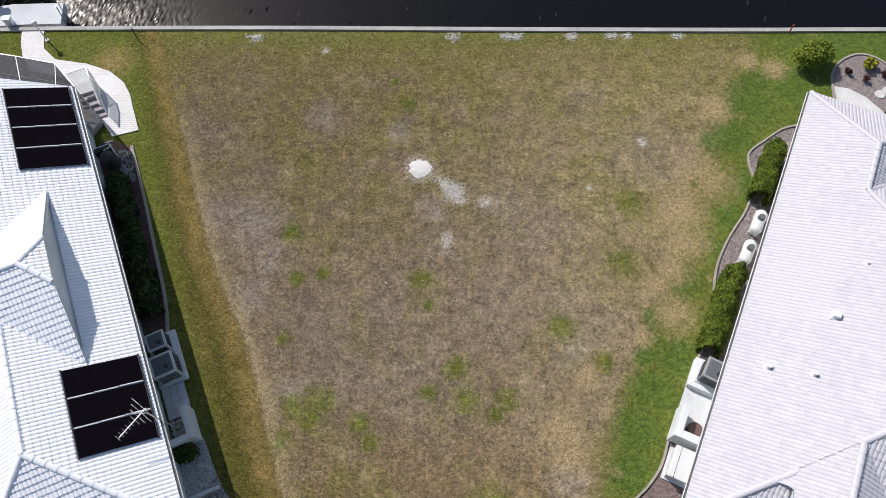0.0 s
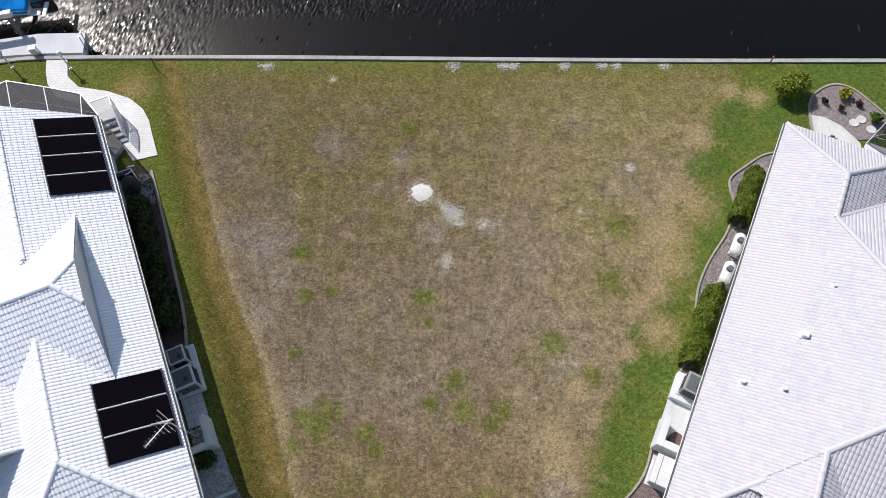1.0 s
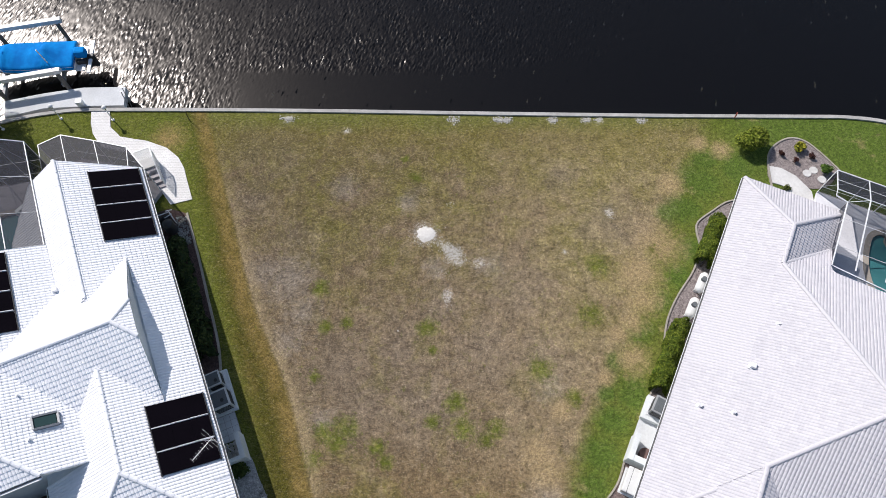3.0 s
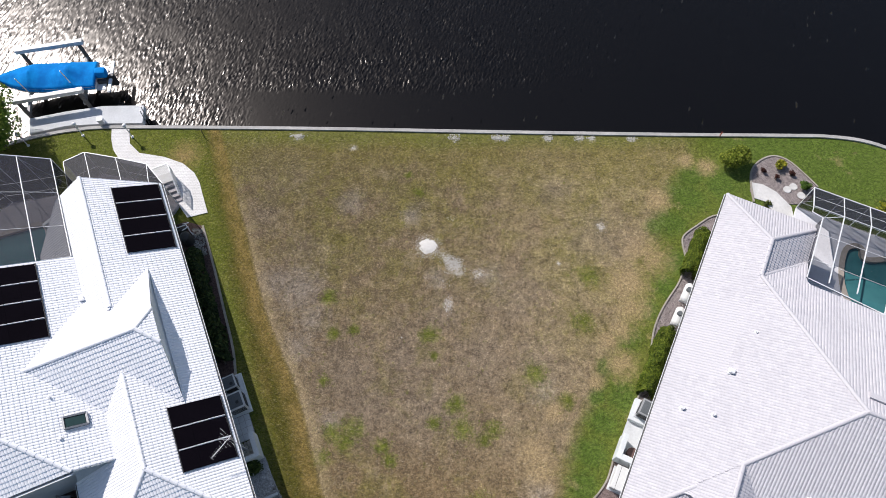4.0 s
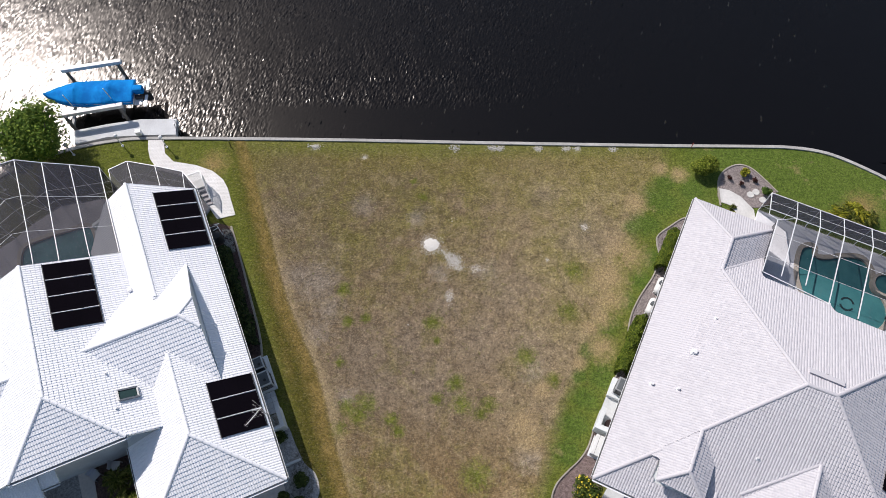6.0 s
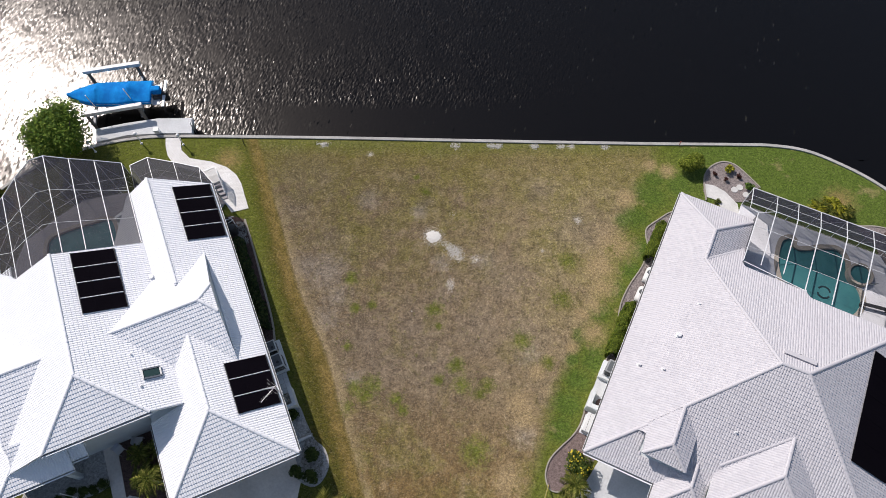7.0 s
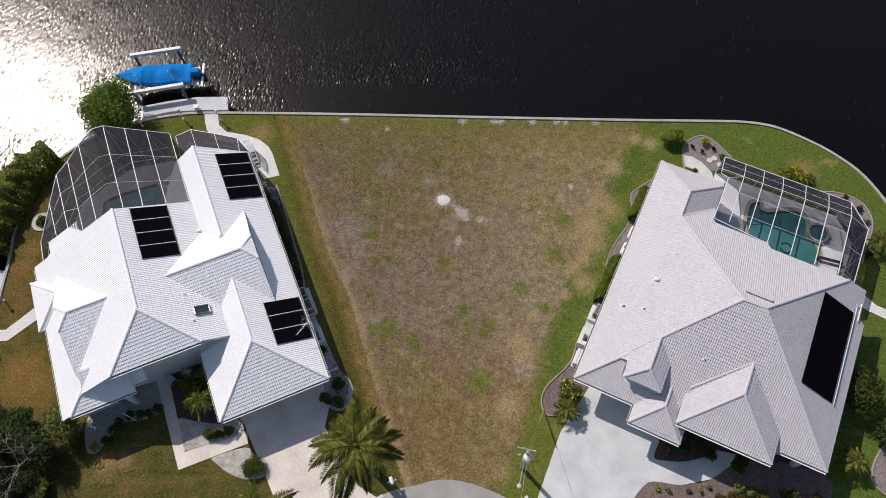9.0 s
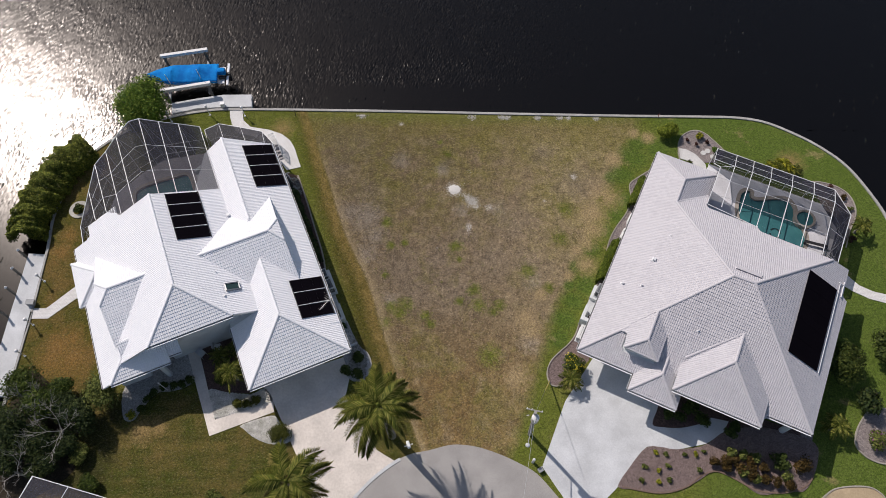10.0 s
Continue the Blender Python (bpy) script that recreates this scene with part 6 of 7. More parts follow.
def garden_lamp(x, y, h=1.2):
    ob = thing("garden_lamp", (x, y, 0), 0, "low post lamp with a white globe", "lamp", "globe lamps along the seawall")
    part("base", tube((0, 0, 0), (0, 0, 0.08), 0.1, 0.08), TRIM, ob)
    part("post", tube((0, 0, 0.05), (0, 0, h - 0.08), 0.035), TRIM, ob)
    part("collar", tube((0, 0, h - 0.12), (0, 0, h - 0.05), 0.06), DARK_METAL, ob)
    part("globe", ball((0, 0, h + 0.05), 0.14), GLOBE, ob, smooth=True)


for x, y in ((-24.08, 23.28), (-20.9, 23.2), (-27.4, 22.5), (-34.5, 6.7), (-34.35, 3.0), (-34.25, 0.5), (-31.5, 19.6)):
    garden_lamp(x, y)

stake = thing("marker_post", (-16.3, 23.2, 0), 0, "short dark metal stake beside the seawall", "post", "marker posts")
part("stake", tube((0, 0, -0.1), (0.05, 0, 0.9), 0.025), DARK_METAL, stake)
red = thing("marker_post", (15.9, 23.5, 0.08), 0, "small red marker on the seawall", "post", "marker posts")
part("stake", tube((0, 0, 0), (0, 0, 0.45), 0.035), material("faded_red_paint", (0.35, 0.06, 0.04), 0.6), red)

# boat lift and covered boat
lift = thing("boat_lift", (0, 0, 0), 0, "white steel boat lift with four piles", "boat lift")
for p, q in (((-29.3, 28.9, 1.3), (-25.05, 29.77, 1.3)), ((-28.4, 24.9, 1.3), (-24.1, 25.86, 1.3))):
    part("top_beam", beam(p, q, 0.28, 0.3), POLY_WHITE, lift)
for x, y in ((-29.0, 28.95), (-25.4, 29.7), (-28.1, 24.95), (-24.4, 25.8)):
    part("post", tube((x, y, -3.5), (x, y, 1.15), 0.13), WOODPILE, lift)
for (x, y), (u, v) in (((-28.1, 24.98), (-28.75, 28.95)), ((-24.6, 25.8), (-25.4, 29.68))):
    part("cradle_beam", beam((x, y, -0.1), (u, v, -0.1), 0.18, 0.22), AC_GREY, lift)
    for s, t in ((x, y), (u, v)):
        part("cable", tube((s, t, 0.0), (s, t, 1.2), 0.012), DARK_METAL, lift)
for x, y in ((-27.9, 26.1), (-25.2, 26.7)):
    part("guide_post", tube((x, y, -0.1), (x + 0.05, y - 0.25, 2.4), 0.035), TRIM, lift)

CANVAS = material("blue_canvas", (0.004, 0.1, 0.42), 0.85, spec=0.1)
cn = Nodes(CANVAS)
cn.colour(cn.mix(cn.grey(cn.noise(1.1, 5, 0.6, stretch=(1.0, 0.8, 1.0)), 0.35, 0.6), (0.0, 0.16, 0.5), (0.0, 0.25, 0.66)))
cn.bump(cn.noise(2.2, 4, 0.55, stretch=(1.6, 0.6, 1.0)), 0.5, 0.08)
HULL = material("white_gelcoat", (0.75, 0.76, 0.77), 0.25)


def boat():
    ob = thing("motor_boat", (-26.98, 27.17, -0.1), math.degrees(math.atan2(0.62, 6.4)), "white motor boat under a bright blue canvas cover", "boat")
    L = 6.3
    rows, covers = [], []
    bm, cv = bmesh.new(), bmesh.new()
    half = lambda f: max(0.03, 1.06 * (1 - (1 - min(1, f / 0.5)) ** 2.2) * (1 - 0.08 * max(0, f - 0.6)))
    rail = lambda f: 0.95 + 0.3 * (1 - f) ** 1.5
    for i in range(17):
        f = i / 16
        x, w, gun, keel = -L / 2 + f * L, half(f), rail(f), 0.12 + 0.5 * max(0, 0.35 - f) ** 1.2
        rows.append([bm.verts.new((x, y, z)) for y, z in ((-w, gun), (-w * 0.9, (gun + keel) / 2), (-w * 0.5, keel + 0.12), (0, keel), (w * 0.5, keel + 0.12), (w * 0.9, (gun + keel) / 2), (w, gun))])
    for i in range(57):
        f = i / 56
        x, w, gun = -L / 2 + f * L, half(f), rail(f)
        # two hoops hold the canvas up; it sags in between and falls to the stern
        hoop = 0.1 + 0.42 * math.exp(-abs(f - 0.36) / 0.1) + 0.5 * math.exp(-abs(f - 0.74) / 0.09)
        ring = []
        for k in range(21):
            u = -1 + k / 10
            fold = 0.035 * noise.noise(Vector((x * 2.2, u * 1.6, 4))) + 0.02 * math.sin(17 * u + 5 * x) * math.exp(-abs(f - 0.74) / 0.15)
            z = gun + 0.03 + hoop * (1 - abs(u) ** 1.6) + fold * (1 - abs(u) ** 4) - 0.2 * (abs(u) > 0.99)
            ring.append(cv.verts.new((x, u * (w + 0.05), z)))
        covers.append(ring)
    for grid, mesh in ((rows, bm), (covers, cv)):
        for a, b in zip(grid, grid[1:]):
            for k in range(len(a) - 1):
                mesh.faces.new((a[k], b[k], b[k + 1], a[k + 1]))
    bm.faces.new(rows[-1])
    cv.faces.new(covers[-1])
    for mesh in (bm, cv):
        bmesh.ops.recalc_face_normals(mesh, faces=mesh.faces)
    part("hull", bm, HULL, ob, smooth=True)
    part("cover", cv, CANVAS, ob, "bright blue canvas cover", smooth=True)
    for f in (0.36, 0.74):
        part("seam", beam((-L / 2 + f * L, -half(f) * 0.7, rail(f) + 0.27), (-L / 2 + f * L + 0.02, 0, rail(f) + 0.57), 0.02, 0.015), CANVAS, ob)
    part("swim_platform", box(L / 2 - 0.02, 0.25, 0.45, L / 2 + 0.55, 0.95, 0.52, 0.02), HULL, ob)
    part("swim_platform", box(L / 2 - 0.02, -0.95, 0.45, L / 2 + 0.55, -0.3, 0.52, 0.02), HULL, ob)
    part("outboard_cowl", box(L / 2 + 0.02, -0.26, 0.75, L / 2 + 0.72, 0.26, 1.32, 0.14), CANVAS, ob)
    part("engine_bracket", box(L / 2 + 0.05, -0.5, 0.5, L / 2 + 0.6, -0.27, 0.78, 0.05), AC_DARK, ob)
    part("outboard_leg", box(L / 2 + 0.5, -0.12, -0.2, L / 2 + 1.05, 0.12, 0.75, 0.05), AC_DARK, ob)
    part("bracket", box(L / 2 + 0.74, -1.25, 0.55, L / 2 + 0.95, -0.2, 0.66, 0.02), HULL, ob)
    part("bracket", box(L / 2 + 0.74, 0.2, 0.55, L / 2 + 0.95, 1.25, 0.66, 0.02), HULL, ob)


boat()

# ---- street furniture ----
POLE_GREY = speckled("weathered_pole", (0.3, 0.29, 0.27), (0.42, 0.41, 0.38), 6.0, 0.9, 0.3)
pole = thing("utility_pole", (3.8, -4.5, 0), 0, "grey utility pole with transformer and street light", "utility pole")
part("shaft", tube((0, 0, -0.5), (-0.25, -0.08, 6.6), 0.15, 0.1, 14), POLE_GREY, pole)
part("transformer", tube((-0.2, -0.28, 5.3), (-0.2, -0.28, 6.1), 0.24, 0.24, 18), POLY_WHITE, pole, "pale grey transformer can")
part("transformer_lid", tube((-0.2, -0.28, 6.1), (-0.2, -0.28, 6.18), 0.25, 0.12, 18), POLY_WHITE, pole)
part("bracket_arm", beam((-0.22, -0.1, 4.4), (-0.6, -1.65, 4.78), 0.05, 0.05), ALU, pole)
lamp_head = part("lamp_head", ball((-0.62, -1.75, 4.75), 0.15, 0.5), AC_PALE, pole, "pale oval street light head", smooth=True)
part("cross_arm", beam((-0.75, 0.2, 6.35), (0.25, 0.0, 6.35), 0.08, 0.08), POLE_GREY, pole)
for x, y in ((-0.75, 0.2), (-0.45, 0.14), (0.2, 0.01)):
    part("insulator", tube((x, y, 6.38), (x, y, 6.6), 0.05, 0.03), GLOBE, pole)
part("fuse", tube((-0.6, -0.1, 5.9), (-0.75, -0.2, 6.25), 0.035), GLOBE, pole)


def wire(name, p, q, sag, label):
    p, q = Vector(p), Vector(q)
    cu = bpy.data.curves.new(name, "CURVE")
    cu.dimensions, cu.bevel_depth = "3D", 0.009
    sp = cu.splines.new("POLY")
    sp.points.add(20)
    for i, pt in enumerate(sp.points):
        f = i / 20
        v = p.lerp(q, f)
        pt.co = (v.x, v.y, v.z - sag * 4 * f * (1 - f), 1)
    cu.materials.append(ALU)
    ob = new(name, cu)
    me = bpy.data.meshes.new_from_object(ob.evaluated_get(bpy.context.evaluated_depsgraph_get()))
    bpy.data.objects.remove(ob)
    tagged(new(name, me), label, "cable", "overhead cables")


wire("overhead_cable", (3.6, -4.6, 6.3), (0.6, -22.0, 7.0), 0.5, "thin pale overhead cable along the street")
wire("guy_wire", (3.6, -4.5, 6.2), (5.35, -0.55, 0.1), 0.0, "thin pale guy wire down to the lawn")
guard = thing("marker_post", (5.35, -0.55, 0), 0, "yellow plastic guard at the foot of a guy wire", "post", "marker posts")
part("guard", tube((0.02, -0.05, 0), (-0.55, -1.29, 1.95), 0.035), material("pale_yellow_plastic", (0.6, 0.5, 0.12), 0.5), guard)
ped = thing("marker_post", (3.95, -6.45, 0), 0, "white plastic utility marker post beside the drive", "post", "marker posts")
part("post", tube((0, 0, 0), (0, 0, 1.0), 0.1, 0.09, 14), POLY_WHITE, ped)
part("cap", tube((0, 0, 1.0), (0, 0, 1.06), 0.11, 0.07, 14), POLY_WHITE, ped)
meter = thing("meter_box", (4.45, -7.0, 0), 30, "grey utility box beside the driveway", "utility box")
part("box", box(-0.16, -0.14, 0, 0.16, 0.14, 0.3, 0.03), AC_GREY, meter)
part("lid", box(-0.18, -0.16, 0.302, 0.18, 0.16, 0.33, 0.01), AC_GREY, meter)
mail = thing("mailbox", (-4.75, -5.65, 0), 20, "white mailbox on a post at the street edge", "mailbox")
part("post", box(-0.05, -0.05, 0, 0.05, 0.05, 1.0), TRIM, mail)
part("box", box(-0.12, -0.25, 1.0, 0.12, 0.25, 1.26, 0.08), TRIM, mail)
part("door", box(-0.1, -0.27, 1.02, 0.1, -0.252, 1.2, 0.02), TRIM, mail)
part("cross_bar", box(-0.3, -0.03, 0.8, 0.3, 0.03, 0.86), TRIM, mail)

# entry columns and front walls in shade
for x in (-13.0,):
    part("column", box(x - 0.15, 4.3, 0, x + 0.15, 4.6, 3.05, 0.02), STUCCO, house_l)
for x in (7.2, 9.0, 10.8, 12.5):
    part("column", tube((x, 1.7, 0), (x, 1.7, 3.5), 0.2, 0.18, 16), STUCCO, house_r)
for x in (13.3, 15.2):
    part("column", tube((x, 1.5, 0), (x, 1.5, 3.0), 0.22, 0.2, 16), STUCCO, house_r)
WIN = material("dark_window_glass", (0.02, 0.025, 0.03), 0.05, spec=0.6)
for house, x, y, w in ((house_l, -15.2, 4.85, 1.4), (house_r, 14.0, 1.86, 1.5)):
    win = part("window", box(x - w / 2, y - 0.05, 0.9, x + w / 2, y + 0.03, 2.2, 0.01), TRIM, house)
    part("pane", box(x - w / 2 + 0.08, y - 0.07, 0.98, x + w / 2 - 0.08, y - 0.052, 2.12), WIN, win)
gd = part("garage_door", box(-6.2, 0.92, 0, -1.3, 0.998, 2.2, 0.01), TRIM, house_l)
for k in range(1, 4):
    part("panel_joint", box(-6.2, 0.912, k * 0.55, -1.3, 0.92, k * 0.55 + 0.015), AC_GREY, gd)
gd = part("garage_door", box(1.0, 1.22, 0, 4.4, 1.298, 2.2, 0.01), TRIM, house_r)
for k in range(1, 4):
    part("panel_joint", box(1.0, 1.212, k * 0.55, 4.4, 1.22, k * 0.55 + 0.015), AC_GREY, gd)
chair_mat = ALU
for k, (a, b) in enumerate(((-10.4, 5.0), (-9.2, 5.05))):
    ch = thing("garden_chair", place("L", a, b, 0), TURN_L + 30 + 40 * k, "white garden chair by the entrance in shade", "chair", "chairs by the entrance")
    part("seat", box(-0.25, -0.25, 0.4, 0.25, 0.25, 0.44, 0.02), chair_mat, ch)
    part("backrest", box(-0.25, 0.22, 0.45, 0.25, 0.26, 0.9, 0.015), chair_mat, ch)
    for x in (-0.22, 0.22):
        for y in (-0.22, 0.22):
            part("leg", box(x - 0.02, y - 0.02, 0, x + 0.02, y + 0.02, 0.4), chair_mat, ch)
flag = thing("flagpole", (-22.8, -1.9, 0), TURN_L, "short white flagpole in the front bed", "flagpole")
part("pole", tube((0, 0, -0.1), (0, 0, 1.9), 0.03), TRIM, flag)
part("finial", ball((0, 0, 1.92), 0.05), TRIM, flag, smooth=True)
# cage of the next house to the south
cage_s = thing("pool_cage", (-29.4, -8.65, 0), -16, "corner of a neighbour's white pool cage with dark screens", "pool cage", "pool cages")
bar(cage_s, (0, 0, 3.0), (9.0, 0.4, 3.0), 0.09)
bar(cage_s, (0, 0, 3.0), (-0.3, -9.0, 3.0), 0.09)
for k in range(4):
    bar(cage_s, (2.6 * k + 0.05, 0.1 * k, 0), (2.6 * k + 0.05, 0.1 * k, 3.0), 0.07, "post")
    bar(cage_s, (2.6 * k + 0.05, 0.1 * k, 3.0), (2.6 * k - 0.2, -9.0, 3.6), 0.07)
part("roof_screen", panel([(0, 0, 3.0), (9, 0.4, 3.0), (8.7, -9, 3.6), (-0.3, -9, 3.6)]), SCREEN_DARK, cage_s)
part("wall_screen", panel([(0, 0, 0), (9, 0.4, 0), (9, 0.4, 3.0), (0, 0, 3.0)]), SCREEN_DARK, cage_s)
thin(cage_s, (0, 0, 0.2), (2.6, 0.1, 2.9))


# ---- plants ----
LEAF = foliage("green_leaf", (0.045, 0.095, 0.016), (0.108, 0.195, 0.031), (0.195, 0.293, 0.058))
LEAF_BRIGHT = foliage("bright_green_leaf", (0.053, 0.120, 0.012), (0.135, 0.225, 0.022), (0.255, 0.330, 0.045))
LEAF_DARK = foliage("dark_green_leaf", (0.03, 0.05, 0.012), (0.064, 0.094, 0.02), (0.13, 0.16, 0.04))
LEAF_OLIVE = foliage("olive_leaf", (0.058, 0.078, 0.019), (0.137, 0.166, 0.039), (0.254, 0.273, 0.078))
LEAF_HEDGE = foliage("hedge_leaf", (0.036, 0.064, 0.007), (0.105, 0.15, 0.014), (0.21, 0.25, 0.03))
LEAF_CITRUS = foliage("citrus_leaf", (0.08, 0.12, 0.012), (0.2, 0.25, 0.025), (0.34, 0.37, 0.06))
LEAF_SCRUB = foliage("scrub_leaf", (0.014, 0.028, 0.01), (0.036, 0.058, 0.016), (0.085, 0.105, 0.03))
LEAF_THICKET = foliage("thicket_leaf", (0.022, 0.045, 0.008), (0.065, 0.1, 0.016), (0.14, 0.175, 0.035))
LEAF_MANGROVE = foliage("mangrove_leaf", (0.06, 0.088, 0.012), (0.16, 0.188, 0.025), (0.3, 0.31, 0.05))
LEAF_GROVE = foliage("grove_leaf", (0.02, 0.038, 0.007), (0.055, 0.08, 0.014), (0.12, 0.14, 0.03))
LEAF_CLIP = foliage("clipped_bush_leaf", (0.03, 0.042, 0.008), (0.085, 0.095, 0.016), (0.16, 0.16, 0.03))
LEAF_BRONZE = foliage("bronze_leaf", (0.03, 0.022, 0.008), (0.075, 0.046, 0.013), (0.15, 0.095, 0.028))
LEAF_YELLOW = foliage("yellow_green_leaf", (0.135, 0.165, 0.015), (0.330, 0.330, 0.030), (0.600, 0.510, 0.060))
LEAF_RED = foliage("dark_red_leaf", (0.045, 0.018, 0.018), (0.090, 0.038, 0.033), (0.150, 0.068, 0.053))
PURPLE = foliage("purple_flower", (0.1, 0.02, 0.1), (0.22, 0.05, 0.2), (0.32, 0.09, 0.28))
YELLOW_FLOWER = material("yellow_flower", (0.7, 0.55, 0.03), 0.6)
BARK_MAT = speckled("brown_bark", (0.06, 0.048, 0.038), (0.13, 0.105, 0.085), 14.0, 0.95, 0.5)
BARE_WOOD = speckled("bleached_dead_wood", (0.28, 0.26, 0.24), (0.42, 0.4, 0.37), 14.0, 0.95, 0.4)
PALM_TRUNK = speckled("grey_palm_trunk", (0.2, 0.19, 0.17), (0.32, 0.3, 0.27), 10.0, 0.9, 0.4)


def leaf_sheet(spots, ways, size, rnd, name="leaves", long=1.7):
    """One leaf at each spot, roughly square to its way."""
    n = len(spots)
    spots, ways = np.asarray(spots, float), np.asarray(ways, float)
    ways = ways + rnd.normal(0, 0.55, (n, 3))
    ways /= np.linalg.norm(ways, axis=1, keepdims=True) + 1e-9
    t = np.cross(ways, rnd.normal(0, 1, (n, 3)))
    t /= np.linalg.norm(t, axis=1, keepdims=True) + 1e-9
    b = np.cross(ways, t)
    s = (size * rnd.uniform(0.6, 1.3, n))[:, None]
    v = np.stack([spots - t * s * long / 2, spots + b * s / 2 + ways * s * 0.12, spots + t * s * long / 2, spots - b * s / 2 + ways * s * 0.12], 1).reshape(-1, 3)
    return mesh_of([tuple(p) for p in v.tolist()], [(4 * i, 4 * i + 1, 4 * i + 2, 4 * i + 3) for i in range(n)], name)


def lobes(rx, ry, rz, n, k, rnd):
    """Spots and outward ways in an uneven crown of k lobes, centred on nothing."""
    cs = rnd.normal(0, 1, (k, 3))
    cs /= np.linalg.norm(cs, axis=1, keepdims=True)
    cs *= rnd.uniform(0.25, 0.72, (k, 1))
    cs[:, 2] = np.abs(cs[:, 2]) * 0.8 - 0.15
    rs = rnd.uniform(0.32, 0.6, k)
    which = rnd.integers(0, k, n)
    d = rnd.normal(0, 1, (n, 3))
    d /= np.linalg.norm(d, axis=1, keepdims=True)
    r = rs[which] * (1 - 0.6 * rnd.uniform(0, 1, n) ** 2.5)
    p = cs[which] + d * r[:, None]
    p[:, 2] = np.maximum(p[:, 2], -0.85)
    return p * np.array([rx, ry, rz]), d


def shrub(x, y, rx, ry, h, mat, label, seed, n=500, leaf=0.11, name="shrub", category="shrub", group="", z=0.0, k=9, turn=0.0, flowers=None):
    rnd = np.random.default_rng(seed)
    ob = thing(name, (x, y, z), turn, label, category, group)
    p, d = lobes(rx, ry, h / 2, n, k, rnd)
    p[:, 2] += h * 0.52
    solid("crown", leaf_sheet(p, d + np.array([0, 0, 0.5]), leaf, rnd), mat, ob)
    bm = bmesh.new()
    for i in range(4):
        a = i * 1.57 + seed
        tube((0.03 * math.cos(a), 0.03 * math.sin(a), -0.05), (rx * 0.45 * math.cos(a), ry * 0.45 * math.sin(a), h * 0.6), 0.03, 0.012, 6, bm)
    part("stems", bm, BARK_MAT, ob)
    if flowers:
        q, e = lobes(rx * 1.04, ry * 1.04, h / 2 * 1.05, max(20, n // 14), k, np.random.default_rng(seed))
        q[:, 2] += h * 0.55
        solid("flowers", leaf_sheet(q, e + np.array([0, 0, 0.8]), leaf * 1.1, rnd, "flowers", 1.1), flowers, ob)["kind"] = "stuff"
    return ob


def tree(x, y, r, h, mat, label, seed, n=3000, leaf=0.2, group="", trunk=1.0):
    rnd = np.random.default_rng(seed)
    ob = thing("tree", (x, y, 0), 0, label, "tree", group)
    bm = bmesh.new()
    tube((0, 0, -0.3), (0.05, 0.05, trunk), 0.16, 0.11, 9, bm)
    part("trunk", bm, BARK_MAT, ob)
    bm = bmesh.new()
    for i in range(7):
        a = i * 0.9 + seed
        e = (r * 0.55 * math.cos(a), r * 0.55 * math.sin(a), trunk + (h - trunk) * (0.45 + 0.3 * ((i * 7) % 3) / 2))
        tube((0.04, 0.04, trunk * 0.85), e, 0.075, 0.025, 7, bm)
    part("limbs", bm, BARK_MAT, ob)
    p, d = lobes(r, r, (h - trunk * 0.6) / 2, n, 26, rnd)
    p[:, 2] += trunk * 0.6 + (h - trunk * 0.6) * 0.5
    solid("crown", leaf_sheet(p, d + np.array([0, 0, 0.45]), leaf, rnd), mat, ob)
    return ob


def hedge(line, width, h, mat, label, seed, n=1800, leaf=0.11, name="hedge", category="hedge", group=""):
    rnd = np.random.default_rng(seed)
    ob = thing(name, (*line[0], 0), 0, label, category, group)
    pts = [Vector(p) - Vector(line[0]) for p in line]
    lens = [(b - a).length for a, b in zip(pts, pts[1:])]
    total = sum(lens)
    spots, ways = [], []
    for _ in range(n):
        s = rnd.uniform(0, total)
        i = 0
        while i < len(lens) - 1 and s > lens[i]:
            s -= lens[i]
            i += 1
        a, b = pts[i], pts[i + 1]
        d = (b - a).normalized()
        c = a + d * min(s, lens[i])
        ang = rnd.uniform(-0.4, math.pi + 0.4)
        bulge = 1 + 0.3 * noise.noise(Vector((c.x * 0.9 + seed, c.y * 0.9, ang))) + 0.3 * noise.noise(Vector((c.x * 2.6, c.y * 2.6 + seed, ang * 1.6)))
        rr = (1 - 0.5 * rnd.uniform() ** 2.2) * bulge
        u, w = math.cos(ang) * rr * width / 2, math.sin(ang) * rr
        spots.append((c.x - d.y * u, c.y + d.x * u, max(0.05, h * 0.25 + w * h * 0.75)))
        ways.append((-d.y * math.cos(ang), d.x * math.cos(ang), 0.4 + math.sin(ang)))
    solid("leaves", leaf_sheet(spots, ways, leaf, rnd), mat, ob)
    bm = bmesh.new()
    for i in range(int(total / 0.8) + 1):
        s = i * 0.8
        k = 0
        while k < len(lens) - 1 and s > lens[k]:
            s -= lens[k]
            k += 1
        c = pts[k].lerp(pts[k + 1], min(1, s / lens[k]))
        tube((c.x, c.y, -0.1), (c.x + 0.1, c.y, h * 0.7), 0.04, 0.02, 6, bm)
    part("stems", bm, BARK_MAT, ob)["kind"] = "stuff"
    return ob


